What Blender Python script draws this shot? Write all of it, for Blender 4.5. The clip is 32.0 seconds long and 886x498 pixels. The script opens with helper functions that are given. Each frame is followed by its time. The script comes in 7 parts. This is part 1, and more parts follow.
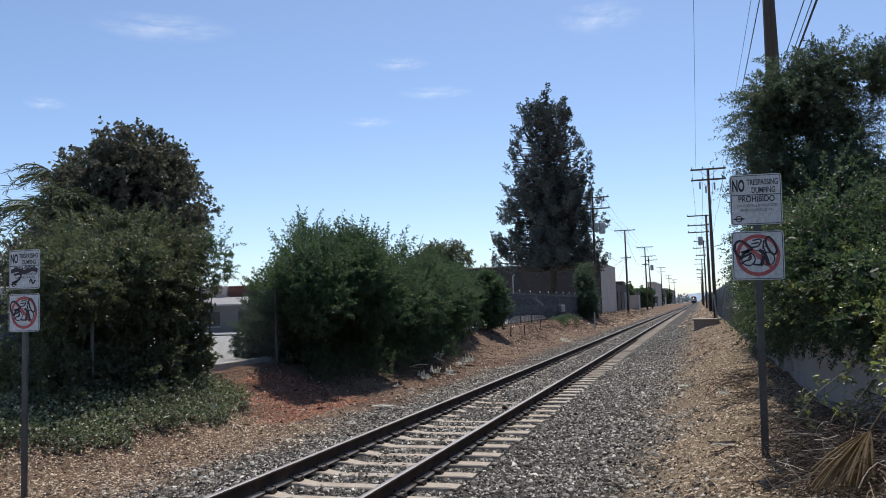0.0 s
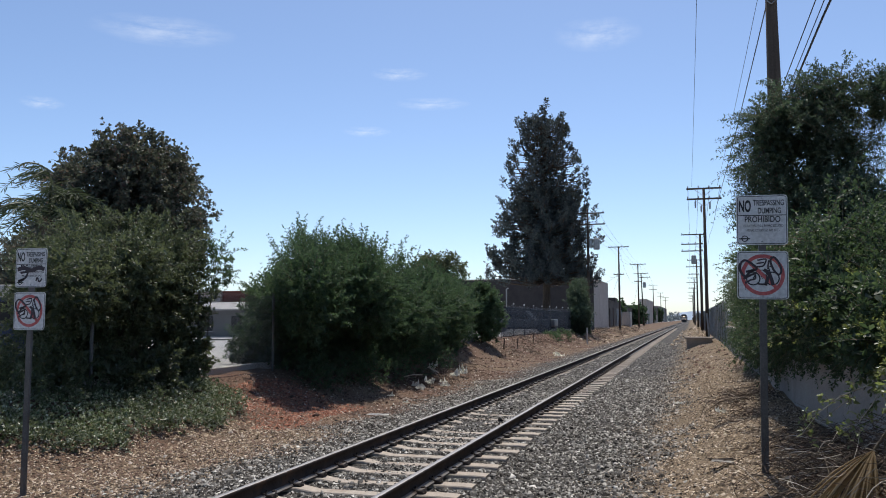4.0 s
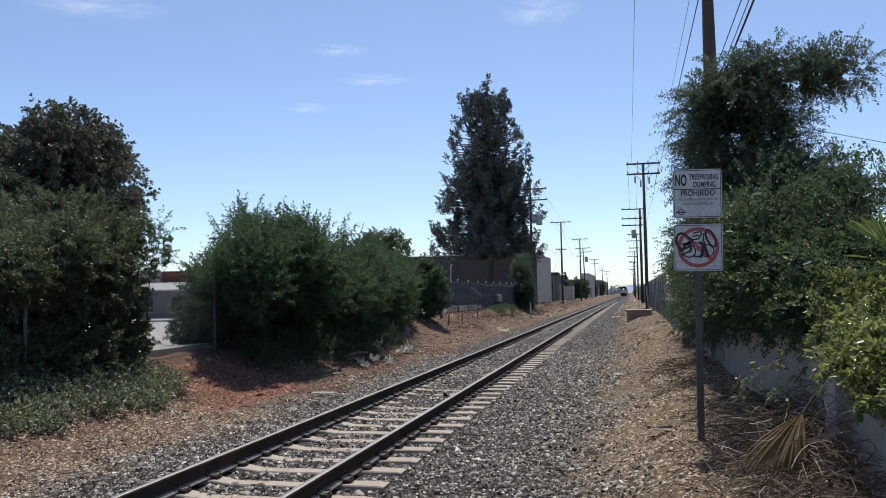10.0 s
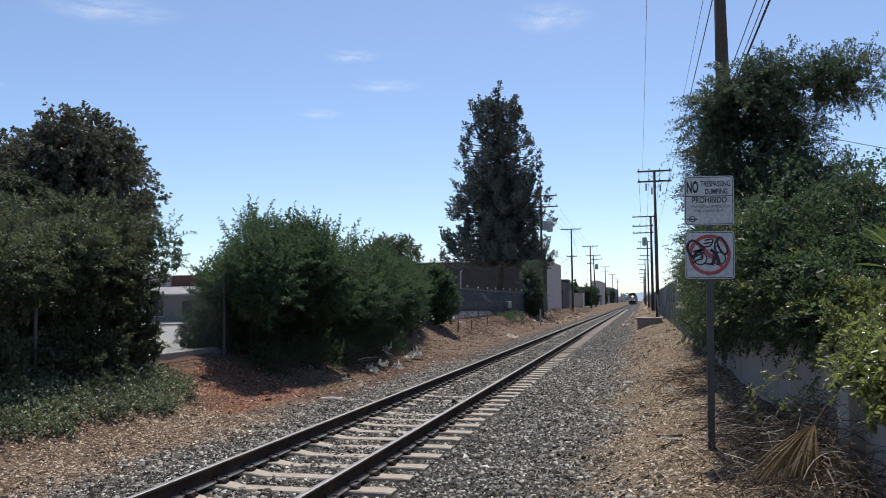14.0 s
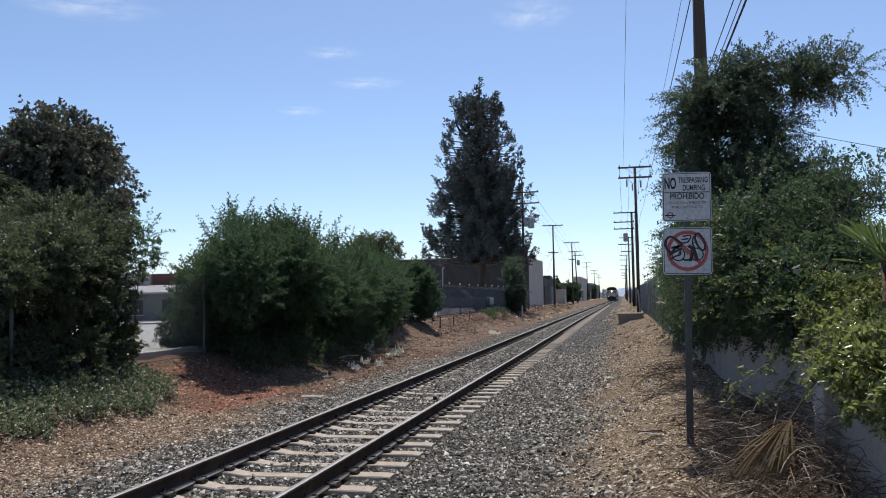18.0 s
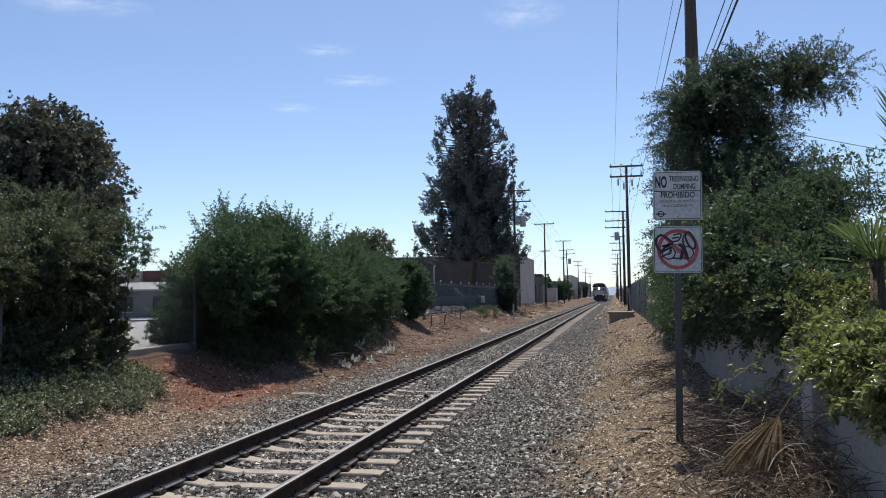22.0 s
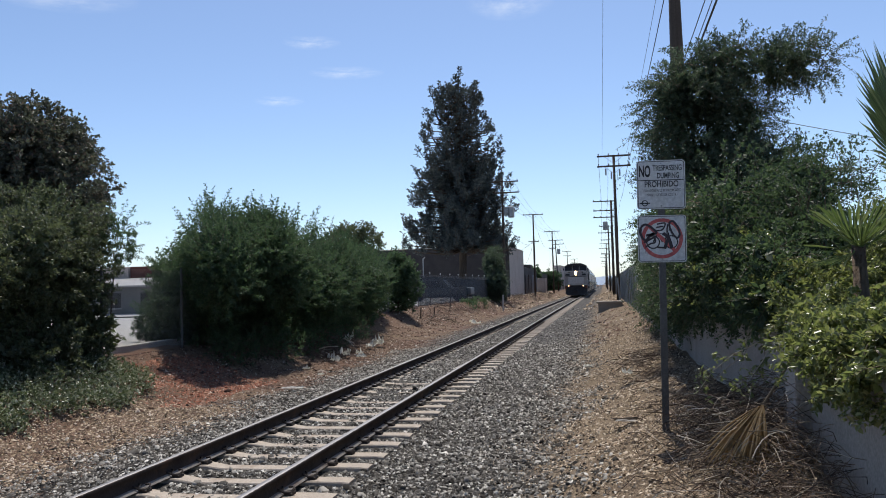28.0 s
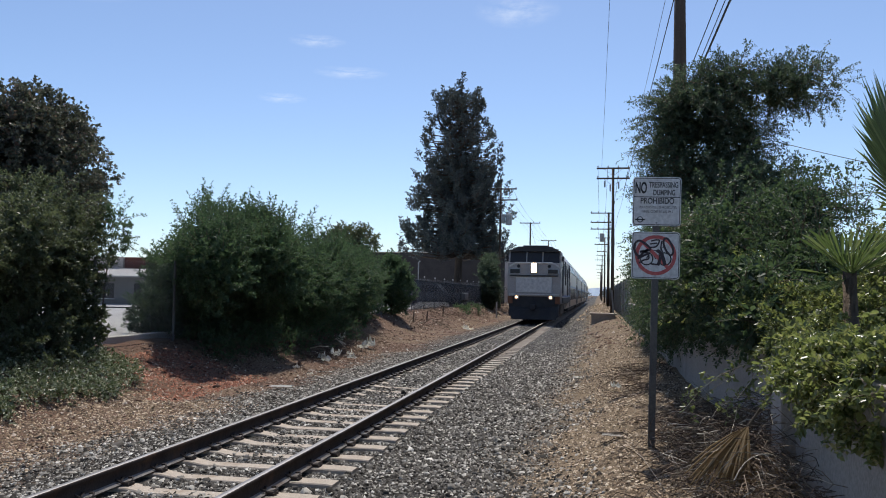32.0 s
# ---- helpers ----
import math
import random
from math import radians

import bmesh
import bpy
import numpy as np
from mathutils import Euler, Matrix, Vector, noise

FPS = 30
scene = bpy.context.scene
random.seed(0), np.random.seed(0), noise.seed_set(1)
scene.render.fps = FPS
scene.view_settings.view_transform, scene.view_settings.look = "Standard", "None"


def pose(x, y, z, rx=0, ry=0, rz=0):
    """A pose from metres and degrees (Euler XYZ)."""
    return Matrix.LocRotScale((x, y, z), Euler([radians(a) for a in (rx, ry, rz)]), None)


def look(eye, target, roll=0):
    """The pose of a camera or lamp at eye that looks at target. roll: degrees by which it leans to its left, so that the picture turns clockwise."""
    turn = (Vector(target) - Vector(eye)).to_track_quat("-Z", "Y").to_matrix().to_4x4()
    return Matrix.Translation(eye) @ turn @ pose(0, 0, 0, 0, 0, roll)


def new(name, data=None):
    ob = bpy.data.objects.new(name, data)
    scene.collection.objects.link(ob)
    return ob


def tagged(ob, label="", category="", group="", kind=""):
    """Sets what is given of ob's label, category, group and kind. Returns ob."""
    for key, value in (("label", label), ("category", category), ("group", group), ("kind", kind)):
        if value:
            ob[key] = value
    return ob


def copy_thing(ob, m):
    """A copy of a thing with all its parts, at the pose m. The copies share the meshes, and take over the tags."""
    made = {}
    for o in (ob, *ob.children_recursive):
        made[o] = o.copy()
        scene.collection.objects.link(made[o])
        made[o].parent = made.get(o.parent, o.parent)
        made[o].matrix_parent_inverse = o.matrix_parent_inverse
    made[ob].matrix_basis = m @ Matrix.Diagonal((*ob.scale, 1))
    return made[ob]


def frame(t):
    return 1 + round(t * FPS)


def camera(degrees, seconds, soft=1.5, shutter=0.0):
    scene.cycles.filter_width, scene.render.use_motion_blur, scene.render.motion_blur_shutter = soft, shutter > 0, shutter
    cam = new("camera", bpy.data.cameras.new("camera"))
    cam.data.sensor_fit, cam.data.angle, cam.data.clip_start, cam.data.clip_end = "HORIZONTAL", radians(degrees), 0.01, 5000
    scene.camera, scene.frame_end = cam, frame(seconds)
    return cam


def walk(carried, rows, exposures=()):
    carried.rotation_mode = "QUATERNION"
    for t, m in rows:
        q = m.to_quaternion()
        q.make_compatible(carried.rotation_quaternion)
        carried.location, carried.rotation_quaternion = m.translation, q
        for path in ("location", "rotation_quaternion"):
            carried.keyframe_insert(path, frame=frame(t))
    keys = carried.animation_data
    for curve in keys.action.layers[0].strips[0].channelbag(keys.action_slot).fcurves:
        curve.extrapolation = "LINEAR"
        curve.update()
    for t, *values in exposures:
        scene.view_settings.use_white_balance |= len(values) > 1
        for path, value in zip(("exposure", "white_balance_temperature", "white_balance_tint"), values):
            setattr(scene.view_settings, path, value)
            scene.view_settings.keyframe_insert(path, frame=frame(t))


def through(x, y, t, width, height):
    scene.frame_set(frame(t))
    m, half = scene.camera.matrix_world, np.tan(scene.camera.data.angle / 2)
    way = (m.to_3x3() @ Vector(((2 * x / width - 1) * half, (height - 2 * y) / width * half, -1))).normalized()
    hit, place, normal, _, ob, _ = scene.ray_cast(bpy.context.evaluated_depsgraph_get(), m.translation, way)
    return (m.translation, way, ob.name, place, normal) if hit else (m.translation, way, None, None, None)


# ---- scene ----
cam = camera(56.0, 32.0, soft=0.95)
PATH = [
    (0, (3.911, -0.38, 1.773), (3.329, 1.528, 1.911), -1.8),
    (0.5, (3.922, -0.376, 1.762), (3.349, 1.536, 1.88), -1.7),
    (1, (3.929, -0.355, 1.762), (3.362, 1.559, 1.885), -1.8),
    (1.5, (3.925, -0.349, 1.772), (3.368, 1.566, 1.914), -1.8),
    (2, (3.913, -0.337, 1.776), (3.366, 1.58, 1.937), -1.0),
    (2.5, (3.886, -0.384, 1.778), (3.304, 1.525, 1.909), -0.3),
    (4.5, (3.775, -0.513, 1.759), (3.232, 1.405, 1.93), -0.1),
    (5, (3.801, -0.509, 1.764), (3.313, 1.426, 1.905), -0.3),
    (5.5, (3.809, -0.466, 1.758), (3.344, 1.475, 1.894), -0.6),
    (6, (3.816, -0.457, 1.764), (3.348, 1.483, 1.9), -0.7),
    (6.5, (3.828, -0.435, 1.761), (3.347, 1.503, 1.872), -0.8),
    (7, (3.829, -0.397, 1.748), (3.351, 1.543, 1.829), -0.6),
    (7.5, (3.829, -0.396, 1.745), (3.357, 1.547, 1.811), -0.6),
    (8, (3.825, -0.411, 1.752), (3.366, 1.534, 1.835), -0.7),
    (8.5, (3.819, -0.446, 1.76), (3.372, 1.5, 1.871), -0.7),
    (9, (3.812, -0.482, 1.752), (3.354, 1.461, 1.861), -1.0),
    (9.5, (3.804, -0.504, 1.75), (3.341, 1.439, 1.851), -1.1),
    (10, (3.805, -0.509, 1.755), (3.368, 1.44, 1.863), -1.1),
    (10.5, (3.816, -0.494, 1.752), (3.379, 1.455, 1.855), -0.9),
    (11, (3.827, -0.475, 1.759), (3.365, 1.468, 1.863), -0.8),
    (11.5, (3.839, -0.467, 1.758), (3.374, 1.475, 1.87), -0.9),
    (12, (3.83, -0.442, 1.749), (3.378, 1.503, 1.864), -0.9),
    (12.5, (3.824, -0.435, 1.755), (3.386, 1.513, 1.876), -0.8),
    (13, (3.813, -0.439, 1.756), (3.369, 1.508, 1.875), -0.8),
    (13.5, (3.8, -0.466, 1.749), (3.338, 1.477, 1.869), -0.5),
    (15.5, (3.832, -0.478, 1.758), (3.388, 1.468, 1.894), -1.2),
    (16, (3.83, -0.471, 1.759), (3.376, 1.472, 1.898), -1.1),
    (16.5, (3.832, -0.475, 1.757), (3.38, 1.468, 1.895), -0.9),
    (17, (3.826, -0.444, 1.747), (3.385, 1.503, 1.867), -0.4),
    (17.5, (3.831, -0.436, 1.749), (3.398, 1.513, 1.855), -0.8),
    (18, (3.832, -0.444, 1.756), (3.413, 1.509, 1.871), -1.0),
    (18.5, (3.831, -0.446, 1.77), (3.413, 1.505, 1.899), -0.7),
    (19, (3.83, -0.431, 1.763), (3.42, 1.522, 1.889), -0.5),
    (19.5, (3.834, -0.434, 1.756), (3.441, 1.523, 1.876), -0.4),
    (20, (3.84, -0.433, 1.759), (3.455, 1.526, 1.885), -0.6),
    (20.5, (3.836, -0.443, 1.756), (3.444, 1.514, 1.881), -0.8),
    (21, (3.841, -0.447, 1.755), (3.442, 1.509, 1.874), -1.0),
    (21.5, (3.842, -0.45, 1.753), (3.439, 1.506, 1.864), -0.9),
    (22, (3.836, -0.452, 1.75), (3.437, 1.504, 1.86), -0.8),
    (22.5, (3.84, -0.459, 1.754), (3.45, 1.5, 1.862), -0.7),
    (23, (3.837, -0.456, 1.758), (3.448, 1.503, 1.857), -0.9),
    (23.5, (3.837, -0.429, 1.756), (3.432, 1.528, 1.842), -1.0),
    (24, (3.836, -0.433, 1.76), (3.434, 1.525, 1.847), -1.1),
    (24.5, (3.84, -0.428, 1.754), (3.448, 1.531, 1.851), -1.4),
    (25, (3.836, -0.436, 1.758), (3.446, 1.523, 1.867), -1.5),
    (25.5, (3.839, -0.427, 1.755), (3.445, 1.531, 1.861), -1.5),
    (27.5, (3.856, -0.427, 1.76), (3.477, 1.534, 1.864), -1.6),
    (28, (3.88, -0.407, 1.754), (3.505, 1.556, 1.844), -1.6),
    (28.5, (3.89, -0.402, 1.758), (3.517, 1.561, 1.849), -1.5),
    (29, (3.903, -0.405, 1.761), (3.521, 1.555, 1.866), -1.5),
    (29.5, (3.905, -0.389, 1.769), (3.507, 1.568, 1.877), -1.7),
    (30, (3.896, -0.392, 1.762), (3.499, 1.566, 1.857), -1.1),
    (30.5, (3.889, -0.381, 1.765), (3.478, 1.574, 1.84), 0.0),
    (31, (3.882, -0.396, 1.761), (3.483, 1.563, 1.829), 0.6),
    (31.5, (3.89, -0.393, 1.768), (3.523, 1.572, 1.846), 0.9),
    (32, (3.905, -0.412, 1.78), (3.539, 1.551, 1.88), 1.0),
]
walk(cam, [(t, look(eye, target, roll)) for t, eye, target, roll in PATH])

# world, sun and exposure
SUN_AZ, SUN_EL = -4.0, 63.0
sun_way = Vector((math.sin(radians(SUN_AZ)) * math.cos(radians(SUN_EL)), math.cos(radians(SUN_AZ)) * math.cos(radians(SUN_EL)), math.sin(radians(SUN_EL))))
world = bpy.data.worlds.new("sky")
scene.world = world
world.use_nodes = True
wn, wl = world.node_tree.nodes, world.node_tree.links
sky = wn.new("ShaderNodeTexSky")
sky.sky_type, sky.sun_disc = "NISHITA", False
sky.sun_elevation, sky.sun_rotation = radians(SUN_EL), radians(SUN_AZ % 360)
sky.air_density, sky.dust_density, sky.ozone_density = 0.72, 0.5, 3.3
wl.new(sky.outputs[0], wn["Background"].inputs[0])
wn["Background"].inputs[1].default_value = 0.13
sun = new("sun", bpy.data.lights.new("sun", "SUN"))
sun.data.energy, sun.data.angle, sun.data.color = 3.55, radians(0.53), (1.0, 0.95, 0.88)
sun.matrix_world = look(sun_way * 50, (0, 0, 0))
scene.view_settings.exposure = 0.27

# ---- small tools ----
rng = np.random.default_rng(7)


def mat(name, rough=0.8, metal=0.0):
    m = bpy.data.materials.new(name)
    m.use_nodes = True
    b = m.node_tree.nodes["Principled BSDF"]
    b.inputs["Roughness"].default_value, b.inputs["Metallic"].default_value = rough, metal
    b.inputs["Specular IOR Level"].default_value = 0.3 if rough > 0.3 else 0.5
    return m, m.node_tree.nodes, m.node_tree.links, b


def ramp(nodes, links, fac, stops):
    r = nodes.new("ShaderNodeValToRGB")
    e = r.color_ramp.elements
    while len(e) < len(stops):
        e.new(0.5)
    for k, (p, c) in zip(e, stops):
        k.position, k.color = p, (*c, 1)
    links.new(fac, r.inputs[0])
    return r.outputs[0]


def noisy(nodes, links, scale, detail=5.0, rough=0.6, coords="Object", stretch=None):
    tc = nodes.new("ShaderNodeTexCoord")
    n = nodes.new("ShaderNodeTexNoise")
    n.inputs["Scale"].default_value, n.inputs["Detail"].default_value, n.inputs["Roughness"].default_value = scale, detail, rough
    src = tc.outputs[coords]
    if stretch:
        mp = nodes.new("ShaderNodeMapping")
        mp.inputs["Scale"].default_value = stretch
        links.new(src, mp.inputs[0])
        src = mp.outputs[0]
    links.new(src, n.inputs["Vector"])
    return n.outputs["Fac"]


def mixc(nodes, links, fac, a, b, mode="MIX"):
    m = nodes.new("ShaderNodeMix")
    m.data_type, m.blend_type = "RGBA", mode
    for sock, val in ((m.inputs[0], fac), (m.inputs[6], a), (m.inputs[7], b)):
        if isinstance(val, (int, float)):
            sock.default_value = val
        elif isinstance(val, tuple):
            sock.default_value = (*val, 1)
        else:
            links.new(val, sock)
    return m.outputs[2]


def bump(nodes, links, bsdf, height, strength=0.4, dist=0.01):
    b = nodes.new("ShaderNodeBump")
    b.inputs["Strength"].default_value, b.inputs["Distance"].default_value = strength, dist
    links.new(height, b.inputs["Height"])
    links.new(b.outputs[0], bsdf.inputs["Normal"])


def worn(name, c1, c2, c3=None, scale=3.0, fine=40.0, rough=0.8, metal=0.0, bumps=0.3, dist=0.006, stretch=None):
    """Two base colours mixed by large patches, with a fine grain and relief."""
    m, n, l, b = mat(name, rough, metal)
    big, small = noisy(n, l, scale, stretch=stretch), noisy(n, l, fine, 3)
    base = ramp(n, l, big, [(0.32, c1), (0.68, c2)])
    grain = ramp(n, l, small, [(0.3, (0.72, 0.72, 0.72)), (0.7, (1.1, 1.1, 1.1))])
    col = mixc(n, l, 1.0, base, grain, "MULTIPLY")
    if c3:
        stain = ramp(n, l, noisy(n, l, scale * 0.45, 6, 0.7), [(0.55, (0, 0, 0)), (0.7, (1, 1, 1))])
        col = mixc(n, l, stain, col, c3)
    l.new(col, b.inputs["Base Color"])
    if bumps:
        bump(n, l, b, small, bumps, dist)
    return m


def island_tint(name, stops, rough=0.9, fine=60.0):
    """A colour for each loose piece of a joined mesh."""
    m, n, l, b = mat(name, rough)
    g = n.new("ShaderNodeNewGeometry")
    base = ramp(n, l, g.outputs["Random Per Island"], stops)
    grain = ramp(n, l, noisy(n, l, fine, 3), [(0.25, (0.7, 0.7, 0.7)), (0.75, (1.15, 1.15, 1.15))])
    l.new(mixc(n, l, 1.0, base, grain, "MULTIPLY"), b.inputs["Base Color"])
    return m


def leafy(name, stops, gloss=0.45, through=0.35, glow=(0.16, 0.24, 0.03), sheen=0.4):
    """Leaves: a tint for each one, some light let through, a little gloss."""
    m, n, l, b = mat(name, gloss)
    b.inputs["Specular IOR Level"].default_value = sheen
    g = n.new("ShaderNodeNewGeometry")
    base = ramp(n, l, g.outputs["Random Per Island"], stops)
    patch = ramp(n, l, noisy(n, l, 0.8, 4), [(0.32, (0.6, 0.62, 0.66)), (0.68, (1.3, 1.28, 1.15))])
    col = mixc(n, l, 1.0, base, patch, "MULTIPLY")
    l.new(col, b.inputs["Base Color"])
    t = n.new("ShaderNodeBsdfTranslucent")
    l.new(mixc(n, l, 0.5, col, glow), t.inputs["Color"])
    mx = n.new("ShaderNodeMixShader")
    mx.inputs[0].default_value = through
    l.new(b.outputs[0], mx.inputs[1])
    l.new(t.outputs[0], mx.inputs[2])
    l.new(mx.outputs[0], n["Material Output"].inputs[0])
    return m


def plain(name, colour, rough=0.5, metal=0.0):
    m, n, l, b = mat(name, rough, metal)
    b.inputs["Base Color"].default_value = (*colour, 1)
    return m


def glowing(name, colour, strength):
    m, n, l, b = mat(name, 0.3)
    b.inputs["Base Color"].default_value = (*colour, 1)
    b.inputs["Emission Color"].default_value = (*colour, 1)
    b.inputs["Emission Strength"].default_value = strength
    return m


def to_mesh(bm, name, material, smooth=False):
    me = bpy.data.meshes.new(name)
    bm.to_mesh(me)
    bm.free()
    me.materials.append(material)
    if smooth:
        me.polygons.foreach_set("use_smooth", [True] * len(me.polygons))
    return me


def arrays(name, verts, faces, material, smooth=False):
    me = bpy.data.meshes.new(name)
    me.from_pydata(verts, [], faces)
    me.materials.append(material)
    if smooth:
        me.polygons.foreach_set("use_smooth", [True] * len(me.polygons))
    return me


def thing(name, label, category, group="", kind="", at=None):
    ob = tagged(new(name), label, category, group, kind)
    ob.empty_display_size = 0.1
    if at is not None:
        ob.matrix_world = at
    return ob


def part(name, bm, material, parent, label="", smooth=False):
    """One mesh object under a thing or a part; bm is a bmesh or a finished mesh."""
    me = bm if isinstance(bm, bpy.types.Mesh) else to_mesh(bm, name, material, smooth)
    ob = new(name, me)
    ob.parent = parent
    if label:
        ob["label"] = label
    return ob


def solo(name, bm, material, label, category="", kind="", group="", smooth=False, at=None):
    me = bm if isinstance(bm, bpy.types.Mesh) else to_mesh(bm, name, material, smooth)
    ob = tagged(new(name, me), label, category, group, kind)
    if at is not None:
        ob.matrix_world = at
    return ob


def box(bm, x0, x1, y0, y1, z0, z1, bevel=0.0):
    c = bmesh.ops.create_cube(bm, size=1.0, matrix=Matrix.Translation(((x0 + x1) / 2, (y0 + y1) / 2, (z0 + z1) / 2)) @ Matrix.Diagonal((x1 - x0, y1 - y0, z1 - z0, 1)))
    if bevel:
        es = list({e for v in c["verts"] for e in v.link_edges})
        bmesh.ops.bevel(bm, geom=es, offset=bevel, segments=2, affect="EDGES", profile=0.6)
    return bm


def boxes(*rows, bevel=0.0):
    bm = bmesh.new()
    for r in rows:
        box(bm, *r, bevel=bevel)
    return bm


def tube(bm, points, radii, sides=8, caps=True):
    """A tapered, bent rod through points."""
    rings = []
    for i, p in enumerate(points):
        p = Vector(p)
        a = Vector(points[max(i - 1, 0)])
        b = Vector(points[min(i + 1, len(points) - 1)])
        q = (b - a).normalized().to_track_quat("Z", "Y")
        r = radii[i] if isinstance(radii, (list, tuple)) else radii
        rings.append([bm.verts.new(p + q @ Vector((r * math.cos(2 * math.pi * k / sides), r * math.sin(2 * math.pi * k / sides), 0))) for k in range(sides)])
    for a, b in zip(rings, rings[1:]):
        for k in range(sides):
            bm.faces.new((a[k], a[(k + 1) % sides], b[(k + 1) % sides], b[k]))
    if caps and sides > 2:
        bm.faces.new(rings[0][::-1])
        bm.faces.new(rings[-1])
    return bm


def rods(*rows, sides=8):
    bm = bmesh.new()
    for pts, r in rows:
        tube(bm, pts, r, sides)
    return bm


def prism(profile, x0, x1, axis="x"):
    """A closed profile swept straight along an axis."""
    bm = bmesh.new()
    def place(u, v, w):
        return (w, u, v) if axis == "x" else ((u, w, v) if axis == "y" else (u, v, w))
    a = [bm.verts.new(place(u, v, x0)) for u, v in profile]
    b = [bm.verts.new(place(u, v, x1)) for u, v in profile]
    n = len(profile)
    for i in range(n):
        bm.faces.new((a[i], a[(i + 1) % n], b[(i + 1) % n], b[i]))
    bm.faces.new(a[::-1])
    bm.faces.new(b)
    bmesh.ops.recalc_face_normals(bm, faces=bm.faces)
    return bm


# ---- lie of the land ----
def fall(y):
    """The line falls gently away past the level stretch."""
    return -0.0025 * np.logaddexp(0, (np.asarray(y, float) - 60) / 8) * 8


PROFILE_X = [-400, -60, -12, -6.9, -6.5, -6.1, -5.3, -4.5, -3.4, -1.9, -1.35, 1.35, 1.9, 3.0, 3.6, 4.2, 5.2, 5.6, 9, 60, 400]
PROFILE_Z = [0.5, 0.5, 0.5, 0.5, 0.48, 0.4, 0.0, -0.3, -0.42, -0.33, -0.235, -0.235, -0.30, -0.2, -0.02, 0.24, 0.42, 0.42, 0.3, 0.2, 0.2]


def land(x, y):
    x, y = np.asarray(x, float), np.asarray(y, float)
    z = np.interp(x, PROFILE_X, PROFILE_Z) + fall(y)
    z = z + 0.16 * np.clip((-x - 3.9) / 1.6, 0, 1) * np.clip((40 + x) / 20, 0, 1) * np.clip((y - 30) / 10, 0, 1) * np.clip((85 - y) / 12, 0, 1)
    # ballast heaped over the middle of the ties past the first few
    z = z + (0.03 + 0.012 * np.sin(0.8 * y) + 0.01 * np.sin(2.3 * y + 3 * x)) * np.clip((0.66 - np.abs(x)) / 0.12, 0, 1) * np.clip((y - 13) / 8, 0, 1)
    rough = np.clip((np.abs(x) - 1.6) / 1.5, 0, 1) * np.clip((60 - np.abs(x)) / 40, 0, 1)
    z = z + rough * (0.035 * np.sin(1.3 * x + 0.7 * y) * np.sin(0.9 * y - 0.4 * x) + 0.02 * np.sin(3.1 * x - 2.2 * y) + 0.012 * np.sin(5.3 * y + 4.1 * x))
    return z


def grounded(x, y):
    return float(land(x, y))


def fast_mesh(name, verts, faces, material, smooth=False):
    """A mesh from arrays: verts (n, 3), faces (m, 3 or 4)."""
    me = bpy.data.meshes.new(name)
    verts, faces = np.asarray(verts, np.float32), np.asarray(faces, np.int32)
    m, k = faces.shape
    me.vertices.add(len(verts))
    me.vertices.foreach_set("co", verts.ravel())
    me.loops.add(m * k)
    me.loops.foreach_set("vertex_index", faces.ravel())
    me.polygons.add(m)
    me.polygons.foreach_set("loop_start", np.arange(0, m * k, k, dtype=np.int32))
    me.update(calc_edges=True)
    me.validate()
    me.materials.append(material)
    if smooth:
        me.polygons.foreach_set("use_smooth", [True] * m)
    return me


def unit(v):
    return v / np.maximum(np.linalg.norm(v, axis=-1, keepdims=True), 1e-9)


